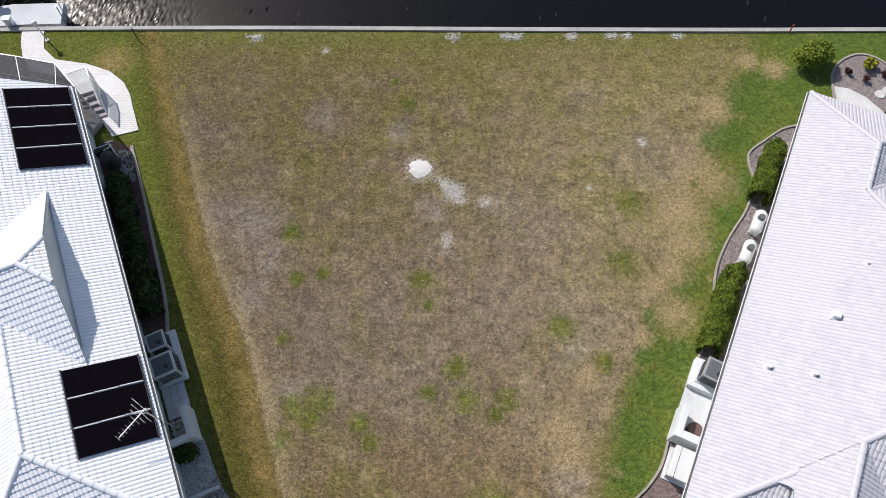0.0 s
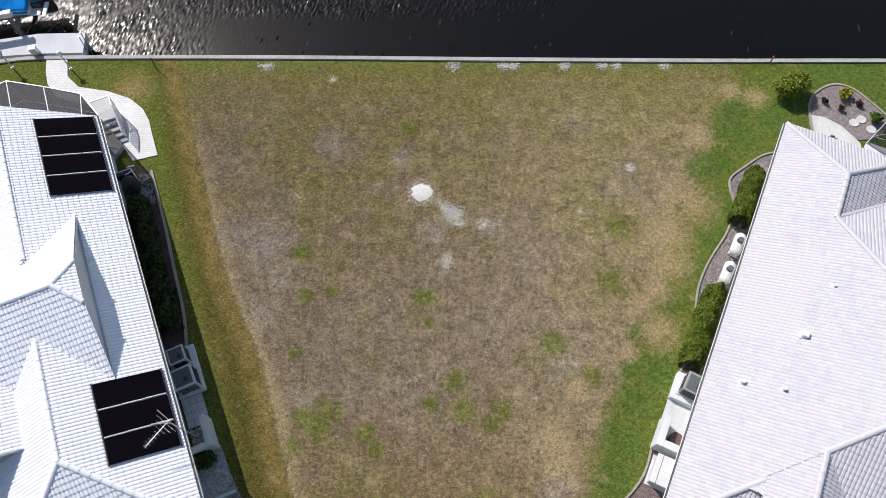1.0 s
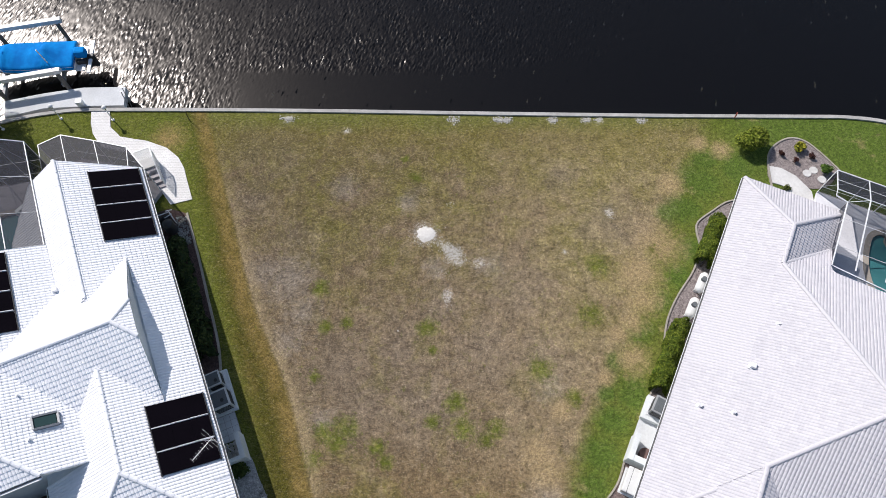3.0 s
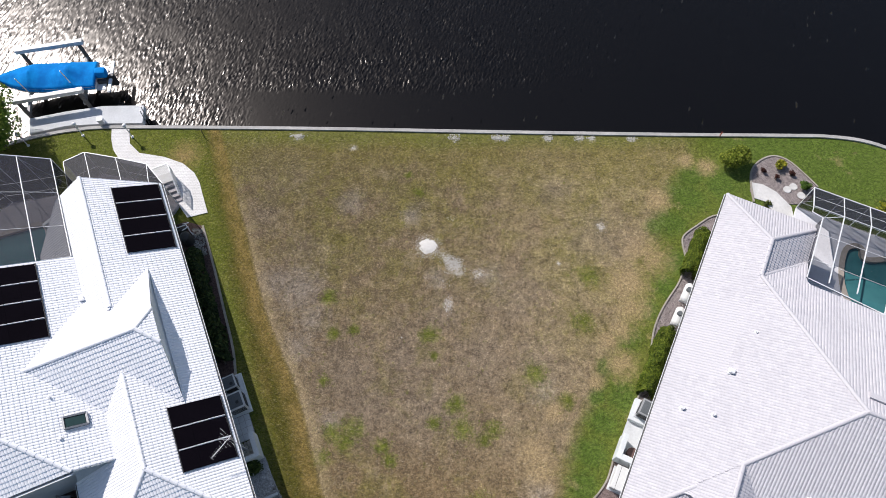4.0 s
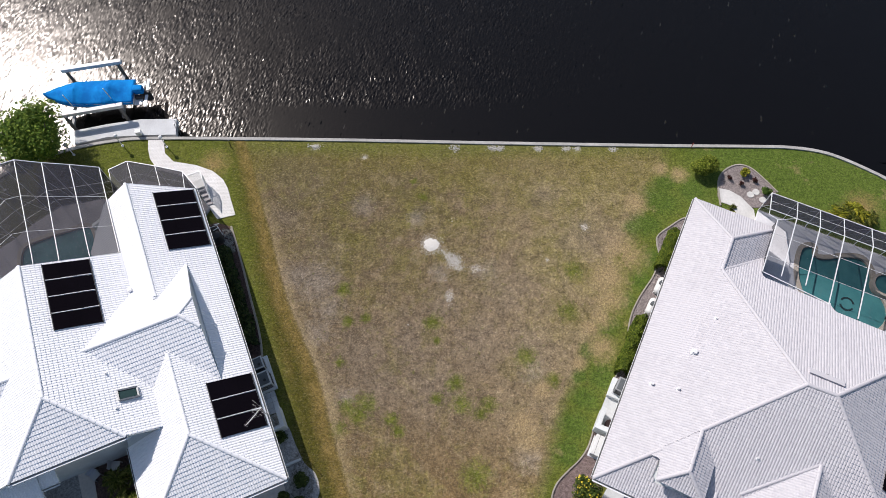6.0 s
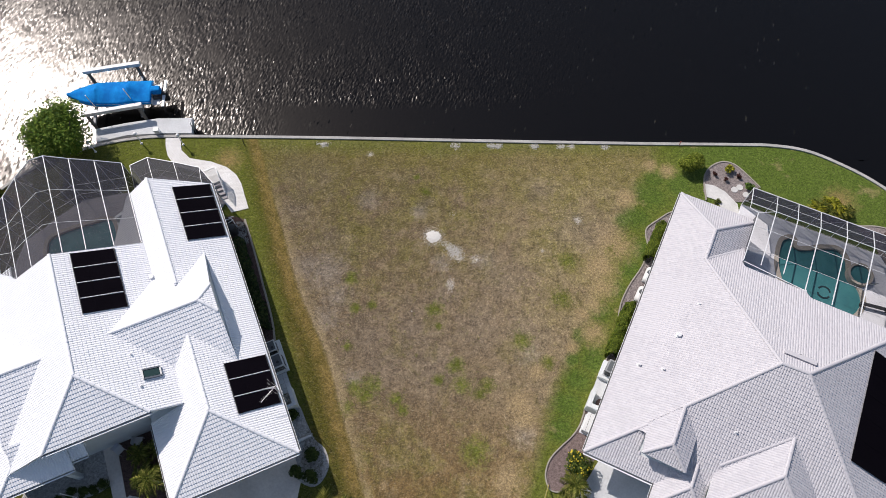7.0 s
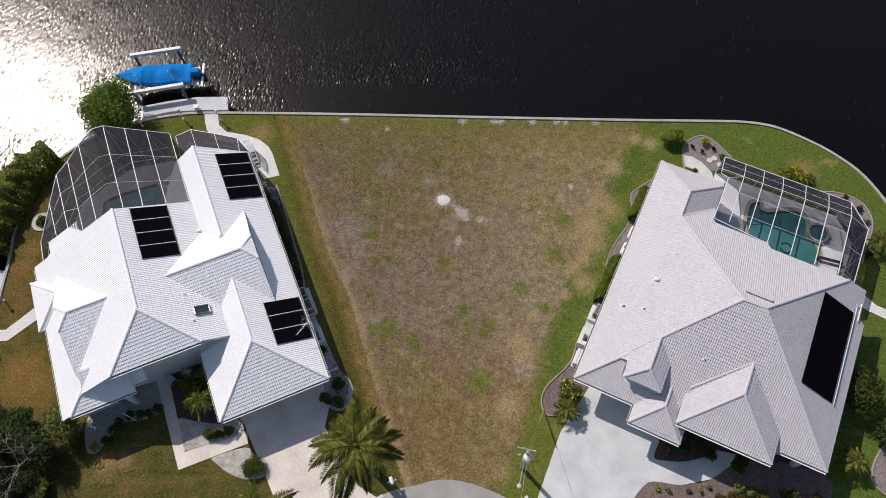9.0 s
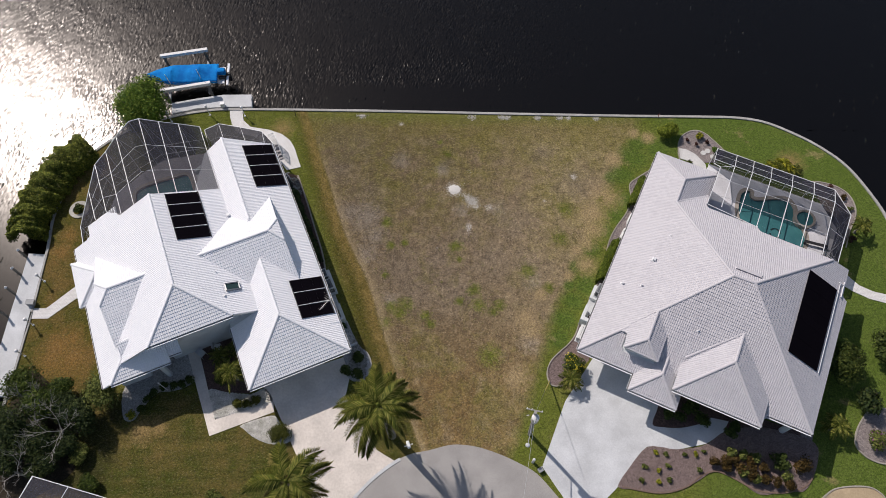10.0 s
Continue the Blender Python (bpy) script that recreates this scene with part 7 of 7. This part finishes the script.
def frond_mesh(length, droop, leaflets, width, seed, up=0.5):
    """A feather leaf along +x that rises and bends down, with leaflets on both sides."""
    rnd = random.Random(seed)
    verts, faces = [], []
    at = lambda f: Vector((length * f * (1 - 0.12 * f), 0, length * (up * f - (up + droop) * f * f)))
    prev = None
    for i in range(9):
        f = i / 8
        p, w = at(f), 0.035 * (1 - f) + 0.008
        verts += [(p.x, -w, p.z), (p.x, w, p.z), (p.x, 0, p.z + w)]
        if i:
            b = 3 * i
            faces += [(b - 3, b, b + 2, b - 1), (b - 2, b - 1, b + 2, b + 1)]
    for i in range(leaflets):
        f = 0.1 + 0.9 * (i + rnd.uniform(-0.3, 0.3)) / leaflets
        p = at(f)
        l = width * (0.55 + 0.6 * math.sin(math.pi * min(1, f * 0.95 + 0.1))) * rnd.uniform(0.8, 1.1)
        for s in (-1, 1):
            sweep = 0.45 + 0.5 * f
            tip = p + Vector((l * sweep, s * l * (1 - 0.35 * f), -l * rnd.uniform(0.25, 0.8)))
            mid = p.lerp(tip, 0.5) + Vector((0, 0, l * 0.1))
            b = len(verts)
            verts += [tuple(p + Vector((-0.015, 0, 0))), tuple(mid + Vector((-0.03, 0, -0.01))), tuple(tip), tuple(mid + Vector((0.032, 0, 0.01)))]
            faces.append((b, b + 1, b + 2, b + 3))
    return mesh_of(verts, faces, "frond")


PALM_LEAF = foliage("palm_leaflet", (0.05, 0.075, 0.01), (0.145, 0.165, 0.026), (0.34, 0.31, 0.085), 0.45)
PALM_DRY = foliage("yellowing_palm_leaflet", (0.150, 0.135, 0.030), (0.300, 0.255, 0.075), (0.510, 0.420, 0.165), 0.6)


def palm(base, top, length, fronds, mat, label, seed, trunk_r=0.17, leaflets=30, width=0.55, dry=0, group="palms"):
    rnd = random.Random(seed)
    ob = thing("palm_tree", base, 0, label, "palm", group)
    t = Vector(top) - Vector(base)
    bm = bmesh.new()
    rows = []
    segs = max(6, int(t.length / 0.3))
    for i in range(segs + 1):
        f = i / segs
        c = t * f
        r = trunk_r * (1.25 - 0.5 * f + 0.25 * math.exp(-8 * f)) * (1.06 if i % 2 else 0.96)
        rows.append([bm.verts.new((c.x + r * math.cos(k * math.pi / 6), c.y + r * math.sin(k * math.pi / 6), c.z - (0.2 if i == 0 else 0))) for k in range(12)])
    for a, b in zip(rows, rows[1:]):
        for k in range(12):
            bm.faces.new((a[k], a[(k + 1) % 12], b[(k + 1) % 12], b[k]))
    part("trunk", bm, PALM_TRUNK, ob, smooth=True)
    shaft = part("crownshaft", tube(t - Vector((0, 0, 0.1)), t + Vector((0, 0, min(0.6, length * 0.2))), trunk_r * 0.8, trunk_r * 0.4, 12), mat, ob, smooth=True)
    kinds = [frond_mesh(length, d, leaflets, width, seed + i, u) for i, (d, u) in enumerate(((0.25, 0.85), (0.35, 0.55), (0.42, 0.3), (0.5, 0.1)))]
    drykind = frond_mesh(length * 0.9, 0.6, leaflets, width, seed + 9, 0.0)
    for k in kinds:
        k.materials.append(mat)
    drykind.materials.append(PALM_DRY)
    for i in range(fronds):
        a = i * 2.399963 + rnd.uniform(-0.15, 0.15)
        f = i / fronds
        me = drykind if i >= fronds - dry else kinds[min(3, int(f * 4))]
        fr = new("frond", me)
        fr.parent = ob
        fr.location = t + Vector((0, 0, 0.25 * (1 - f)))
        fr.rotation_euler = (rnd.uniform(-0.25, 0.25), rnd.uniform(-0.12, 0.12), a)
        s = rnd.uniform(0.78, 1.1) * (0.75 if i < 3 else 1.0)
        fr.scale = (s, s, s)
    return ob


palm((-6.0, -4.85, 0), (-6.2, -4.75, 8.0), 3.25, 18, PALM_LEAF, "tall feather palm with arching green fronds", 11, 0.2, 130, 0.66, 2)
palm((-11.8, -9.3, 0), (-11.85, -9.0, 5.6), 2.85, 17, PALM_LEAF, "feather palm with some yellowing fronds beside the drive", 17, 0.18, 120, 0.6, 6)
palm((-17.7, -0.95, 0), (-17.75, -1.0, 2.2), 1.45, 18, PALM_LEAF, "small bright feather palm in the courtyard", 23, 0.08, 20, 0.34, 0)
palm((-18.9, 0.5, 0), (-18.95, 0.5, 1.1), 1.0, 13, PALM_LEAF, "small feather palm in the courtyard shade", 29, 0.07, 18, 0.3, 0)
palm((-17.6, 0.9, 0), (-17.6, 0.95, 1.5), 1.0, 13, PALM_LEAF, "small feather palm in the courtyard shade", 31, 0.07, 18, 0.3, 0)
palm((6.75, -0.75, 0), (6.75, -0.75, 1.0), 1.15, 15, PALM_LEAF, "small feather palm in a mulch bed by the drive", 37, 0.09, 20, 0.34, 0)
palm((25.0, -3.7, 0), (25.0, -3.7, 1.2), 1.15, 15, PALM_LEAF, "small bright feather palm on the lawn", 41, 0.09, 20, 0.34, 0)
palm((30.4, 12.2, 0), (30.4, 12.2, 1.2), 1.1, 14, PALM_LEAF, "small feather palm beside the pool cage", 43, 0.09, 18, 0.3, 0)
for i, (x, y) in enumerate(((25.4, 17.8), (26.0, 18.1), (25.1, 18.3), (25.7, 18.55), (26.5, 17.9), (24.7, 18.1))):
    palm((x, y, 0), (x, y, 0.35), 0.95, 12, LEAF_YELLOW if i % 2 else PALM_LEAF, "low spiky yellow green palm clump by the cage", 50 + i, 0.06, 14, 0.24, 0, "spiky clump by the pool cage")

hedge([tuple(place("R", -0.2, 14.2)[:2]), tuple(place("R", -0.2, 17.0)[:2])], 0.85, 1.3, LEAF_HEDGE, "dense bright green hedge against the house wall", 61, 12000, 0.062, group="hedges by the house")
hedge([tuple(place("R", -0.25, 6.75)[:2]), tuple(place("R", -0.25, 10.5)[:2])], 0.95, 1.35, LEAF_HEDGE, "dense bright green hedge against the house wall", 62, 15000, 0.062, group="hedges by the house")
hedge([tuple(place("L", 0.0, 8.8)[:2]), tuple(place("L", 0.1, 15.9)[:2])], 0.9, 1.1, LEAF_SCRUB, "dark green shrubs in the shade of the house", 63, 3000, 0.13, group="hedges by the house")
hedge([(-33.9, 19.4), (-35.4, 17.5), (-36.4, 15.0), (-37.0, 12.5), (-36.9, 10.2)], 3.0, 1.8, LEAF_MANGROVE, "dense mangrove hedge along the west shore", 64, 36000, 0.11, "hedge", "hedge")
tree(-28.8, 22.3, 2.55, 4.9, LEAF_BRIGHT, "bushy green tree at the water's edge", 71, 24000, 0.12)
for i, (x, y, r, h, m) in enumerate([(-33.2, -2.0, 1.5, 2.3, LEAF_THICKET), (-30.2, -2.2, 1.0, 2.2, LEAF_THICKET), (-31.2, -3.4, 1.5, 2.6, LEAF_THICKET), (-29.4, -3.6, 1.3, 2.6, LEAF_SCRUB), (-32.9, -5.2, 1.7, 3.0, LEAF_SCRUB), (-31.0, -5.9, 1.4, 2.2, LEAF_SCRUB), (-32.6, -7.4, 1.5, 2.6, LEAF_SCRUB), (-30.2, -7.4, 1.3, 2.0, LEAF_SCRUB), (-28.0, -4.2, 1.4, 2.8, LEAF_SCRUB), (-28.9, -6.2, 1.1, 1.6, LEAF_SCRUB), (-34.0, -4.5, 1.2, 2.2, LEAF_THICKET), (-28.0, -6.7, 0.8, 0.9, LEAF_OLIVE), (-26.8, -8.7, 0.7, 0.8, LEAF_THICKET)]):
    tree(x, y, r, h, m, "dense dark scrub tree on the lot's corner", 80 + i, 5200, 0.095, "scrub trees", 0.6)
tree(-26.9, -2.5, 1.55, 3.0, LEAF_OLIVE, "dense flowering shrub at the porch corner", 95, 5000, 0.1, "scrub trees", 0.5)
tree(26.1, 0.9, 1.7, 2.9, LEAF_GROVE, "round dark green tree beside the house", 96, 12000, 0.095, "trees east of the house", 0.7)
tree(27.8, -1.9, 1.0, 1.8, LEAF_SCRUB, "dark green garden shrub beside the house", 97, 1400, 0.15, "trees east of the house", 0.5)
tree(30.0, 2.0, 1.4, 2.2, LEAF_DARK, "green garden tree by the east path", 98, 3000, 0.14, "trees east of the house", 0.6)


def dead_tree(x, y, h, seed, label):
    rnd = random.Random(seed)
    ob = thing("dead_tree", (x, y, 0), 0, label, "tree", "dead trees")
    bm = bmesh.new()

    def grow(p, d, l, r, depth):
        q = p + d * l
        tube(p, q, r, r * 0.65, 6, bm)
        if depth == 0:
            return
        for _ in range(3 if depth > 1 else 2):
            e = (d + Vector((rnd.uniform(-0.85, 0.85), rnd.uniform(-0.85, 0.85), rnd.uniform(-0.1, 0.45)))).normalized()
            grow(q, e, l * rnd.uniform(0.6, 0.85), r * 0.62, depth - 1)

    tube((0, 0, -0.2), (0, 0, h * 0.35), 0.1, 0.07, 8, bm)
    part("trunk", bm, BARE_WOOD, ob)
    bm = bmesh.new()
    for k in range(4):
        a = k * 1.57 + seed
        grow(Vector((0, 0, h * 0.33)), Vector((math.cos(a) * 0.8, math.sin(a) * 0.8, 0.7)).normalized(), h * 0.25, 0.034, 4)
    part("branches", bm, BARE_WOOD, ob)["kind"] = "stuff"


dead_tree(-29.2, -5.3, 3.8, 5, "bare bleached dead tree among the scrub")
dead_tree(-31.6, -8.2, 3.6, 9, "bare bleached dead tree among the scrub")
dead_tree(-31.9, -3.4, 3.2, 12, "bare bleached dead branches among the scrub")

shrub(16.4, 21.6, 0.85, 0.8, 1.5, LEAF_CITRUS, "round light green citrus bush on the lawn", 101, 7000, 0.08, k=18)
shrub(19.15, 21.4, 0.42, 0.4, 0.6, LEAF_YELLOW, "young yellow green shrub in grey mulch", 102, 420, 0.09, group="young shrubs in the round bed")
for i, (x, y) in enumerate(((18.1, 21.0), (19.75, 20.75), (18.8, 20.5))):
    shrub(x, y, 0.22, 0.22, 0.45, LEAF_RED, "young dark red shrub in grey mulch", 103 + i, 160, 0.07, group="young shrubs in the round bed", k=5)
shrub(20.3, 19.9, 0.45, 0.35, 0.7, LEAF, "green shrub at the corner of the pool cage", 107, 420, 0.09, group="young shrubs in the round bed")
shrub(18.0, 18.75, 0.3, 0.2, 0.3, LEAF_OLIVE, "low grey green ground cover by the path", 108, 200, 0.07, group="young shrubs in the round bed")
for i, (x, y) in enumerate(((19.35, 19.75), (19.75, 19.95), (20.1, 19.35))):
    st = part("stepping_stone", tube((0, 0, 0), (0, 0, 0.07), 0.24, 0.23, 20), PAVER)
    st.location = (x, y, 0.02)
    tagged(st, "round pale stepping stone in grey mulch", "stepping stone", "stepping stones")
for i, (x, y, r, m) in enumerate(((29.3, 16.4, 0.3, LEAF_RED), (30.2, 15.4, 0.3, LEAF_BRONZE), (30.4, 14.3, 0.3, LEAF_OLIVE), (29.6, 13.6, 0.35, LEAF_RED), (30.0, 11.4, 0.4, LEAF_RED), (29.3, 15.3, 0.25, LEAF_OLIVE))):
    shrub(x, y, r, r, r * 1.5, m, "low shrub in the bed round the pool cage", 110 + i, 220, 0.08, group="shrubs round the pool cage", k=5)
shrub(7.2, 0.5, 0.95, 0.95, 1.6, LEAF_THICKET, "round bush with yellow flowers beside the driveway", 120, 3600, 0.085, flowers=YELLOW_FLOWER)
shrub(28.0, -4.3, 0.85, 0.9, 1.2, LEAF_OLIVE, "garden shrub with purple flowers in mulch", 121, 1000, 0.11, flowers=PURPLE)
shrub(29.0, -5.0, 0.7, 0.7, 0.9, LEAF, "green shrub in the purple flower bed", 122, 700, 0.1)
shrub(-14.05, -4.9, 0.85, 0.75, 0.95, LEAF_CLIP, "clipped oval green bush in white rock", 123, 7000, 0.05, k=26)
for i, (x, y) in enumerate(((-17.37, -2.8), (-16.75, -2.72), (-16.08, -2.5))):
    shrub(x, y, 0.42, 0.42, 0.6, LEAF_CLIP, "small clipped round bush in white rock", 124 + i, 2600, 0.042, group="clipped bushes by the walk", k=12)
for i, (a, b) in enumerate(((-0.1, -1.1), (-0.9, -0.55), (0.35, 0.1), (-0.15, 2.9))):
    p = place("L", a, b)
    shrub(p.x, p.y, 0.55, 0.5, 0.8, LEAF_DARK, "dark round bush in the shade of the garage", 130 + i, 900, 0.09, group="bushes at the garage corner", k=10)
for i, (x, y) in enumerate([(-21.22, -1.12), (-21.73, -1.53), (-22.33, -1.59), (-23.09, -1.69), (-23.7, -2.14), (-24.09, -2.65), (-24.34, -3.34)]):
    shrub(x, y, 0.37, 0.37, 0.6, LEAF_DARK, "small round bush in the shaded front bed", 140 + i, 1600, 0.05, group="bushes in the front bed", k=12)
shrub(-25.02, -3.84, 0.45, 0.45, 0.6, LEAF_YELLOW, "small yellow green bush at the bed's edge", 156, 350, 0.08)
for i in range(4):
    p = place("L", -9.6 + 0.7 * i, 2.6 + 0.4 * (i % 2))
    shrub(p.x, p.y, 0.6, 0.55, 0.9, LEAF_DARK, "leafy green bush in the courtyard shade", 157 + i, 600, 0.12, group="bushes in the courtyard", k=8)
TALL = [(16.48, -6.3), (17.23, -6.06), (17.65, -5.61), (17.25, -6.5), (17.92, -6.13), (18.53, -5.68), (18.2, -6.65), (18.81, -6.12), (19.3, -5.84), (18.9, -6.63), (19.71, -6.53), (18.33, -6.9), (19.75, -7.3), (20.42, -7.46), (21.17, -7.18), (21.27, -7.61), (18.92, -7.06), (19.14, -7.32)]
for i, (x, y) in enumerate(TALL):
    shrub(x, y, 0.42, 0.42, 0.95, (LEAF_BRONZE, LEAF_BRONZE, LEAF_OLIVE)[i % 3], "bronze and green shrub in the front mulch bed", 170 + i, 480, 0.09, group="shrubs in the front bed", k=8)
shrub(20.9, -6.09, 0.7, 0.7, 1.2, LEAF_DARK, "large dark green shrub in the front mulch bed", 188, 1000, 0.1, group="shrubs in the front bed")
shrub(22.42, -6.4, 0.75, 0.7, 1.1, LEAF_BRONZE, "loose bronze shrub at the end of the front bed", 189, 700, 0.1, group="shrubs in the front bed")
for i, (x, y) in enumerate([(12.52, -5.63), (13.2, -5.67), (11.7, -6.58), (12.57, -6.83), (13.31, -6.58), (11.34, -7.54), (12.52, -7.57), (13.29, -7.46), (15.9, -5.47), (15.27, -5.63), (15.42, -6.73), (14.52, -5.73)]):
    shrub(x, y, 0.24, 0.24, 0.4, LEAF_OLIVE if i % 3 else LEAF_YELLOW, "young green shrub in grey mulch", 190 + i, 180, 0.07, group="young shrubs in the front bed", k=5)
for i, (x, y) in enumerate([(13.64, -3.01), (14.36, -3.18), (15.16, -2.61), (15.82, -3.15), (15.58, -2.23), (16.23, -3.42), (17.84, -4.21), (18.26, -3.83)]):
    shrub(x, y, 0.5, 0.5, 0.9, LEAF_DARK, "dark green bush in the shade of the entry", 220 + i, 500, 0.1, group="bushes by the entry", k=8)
ring_pts = [(-33.4 + 0.52 * math.cos(i * math.pi / 12), 13.3 + 0.52 * math.sin(i * math.pi / 12)) for i in range(24)]
tagged(part("garden_edging", ribbon(ring_pts, -0.3, 0.02, -0.1, 0.1, True), SHELL_ROCK), "round pale stone ring on the lawn", "edging", kind="structure")
shrub(-33.4, 13.3, 0.45, 0.45, 0.6, LEAF_DARK, "dark shrub inside a stone ring", 205, 420, 0.09)
shrub(-18.0, -9.3, 0.8, 0.7, 0.8, LEAF_OLIVE, "low green shrub at the lawn's edge", 206, 700, 0.1)

# weeds and tufts on the lot
WEED = foliage("weed_leaf", (0.11, 0.13, 0.018), (0.17, 0.19, 0.03), (0.24, 0.25, 0.05))
rnd = np.random.default_rng(300)
WEED_AT = [(x, y, r * 0.7, int(40 * r + 12)) for x, y, r in GREEN_SPOTS]
spots = []
for x, y, s, n in WEED_AT:
    spots += [(rnd.normal(x, s), rnd.normal(y, s), 0.04) for _ in range(n)]
spots += [(rnd.uniform(-11, 8), rnd.uniform(-4, 22), 0.03) for _ in range(160)]
spots = [p for p in spots if -13 + (18 - p[1]) * 0.3 < p[0] < 12.5 - (18 - p[1]) * 0.44]
weeds = solid("weeds", leaf_sheet([(p[0] + rnd.normal(0, 0.06), p[1] + rnd.normal(0, 0.06), 0.025) for p in spots for _ in range(9)], [(0, 0, 2.5)] * (len(spots) * 9), 0.028, rnd), WEED)
tagged(weeds, "small green weeds in dry grass", "weeds", kind="stuff")


def tufts(n, seed, region):
    """Grass blades that stand up from the lawn and take its colours."""
    r = np.random.default_rng(seed)
    x0, x1, y0, y1 = region
    xy = np.stack([r.uniform(x0, x1, n), r.uniform(y0, y1, n)], 1)
    edge = r.normal(0, 0.7, n)
    keep = (xy[:, 0] > -15.2 + (20 - xy[:, 1]) * 0.34 + edge) & (xy[:, 0] < 14.0 - (20 - xy[:, 1]) * 0.445 + edge * 0.4)
    keep &= (xy[:, 1] < 23.4) & (xy[:, 1] > -4.6 - edge * 0.3) & (np.hypot(xy[:, 0] + 1.97, xy[:, 1] - 15.72) > 0.6)
    xy = xy[keep]
    n = len(xy)
    a = r.uniform(0, 2 * np.pi, n)
    w, h = r.uniform(0.004, 0.01, n), r.uniform(0.01, 0.035, n)
    lean = r.normal(0, 0.075, (n, 2))
    dx, dy = np.cos(a) * w, np.sin(a) * w
    v = np.empty((n, 3, 3))
    v[:, 0] = np.stack([xy[:, 0] - dx, xy[:, 1] - dy, np.zeros(n)], 1)
    v[:, 1] = np.stack([xy[:, 0] + dx, xy[:, 1] + dy, np.zeros(n)], 1)
    v[:, 2] = np.stack([xy[:, 0] + lean[:, 0], xy[:, 1] + lean[:, 1], h], 1)
    me = bpy.data.meshes.new("grass")
    me.vertices.add(3 * n)
    me.vertices.foreach_set("co", v.ravel())
    me.loops.add(3 * n)
    me.loops.foreach_set("vertex_index", np.arange(3 * n))
    me.polygons.add(n)
    me.polygons.foreach_set("loop_start", np.arange(0, 3 * n, 3))
    me.update()
    return me


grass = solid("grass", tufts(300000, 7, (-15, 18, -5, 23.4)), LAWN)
tagged(grass, "short dry grass blades on the vacant lot", "grass", kind="stuff")


# ---- roof tiles ----
def lay_tiles(tiles, faces, roof, mat, near, label, seed):
    """The tiles of one stretch as pieces of their own, the rest joined."""
    rest, count = [], 0
    shared = {}
    for t in tiles:
        x, y, z, k, dn, ac, g = t
        if count < 290 and near(x, y, k) and away(x, y, faces[k][4])[0] > 0.4:
            if k not in shared:
                me = mesh_of(tile_points(0, 0, 0, dn, ac, g), TILE_FACES, "roof_tile")
                if me.polygons[0].normal.z < 0:
                    me.flip_normals()
                me.materials.append(mat)
                shared[k] = me
            ob = new("roof_tile", shared[k])
            ob.parent = roof
            ob.location = (x, y, z)
            count += 1
        else:
            rest.append(t)
    ob = solid("roof_tiles", tile_sheet(rest, seed, faces), mat, roof, label)
    ob["kind"] = "stuff"


lay_tiles(tiles_l, FACES_L, roof_l, TILE_WHITE, lambda x, y, k: k == 0 and -1.7 < x and 6.3 < y < 15.0, "white barrel roof tiles in courses", 5)
lay_tiles(tiles_r, FACES_R, roof_r, TILE_GREY, lambda x, y, k: k == 0 and x < 2.4 and 4.0 < y < 12.0, "pale grey barrel roof tiles in courses", 6)
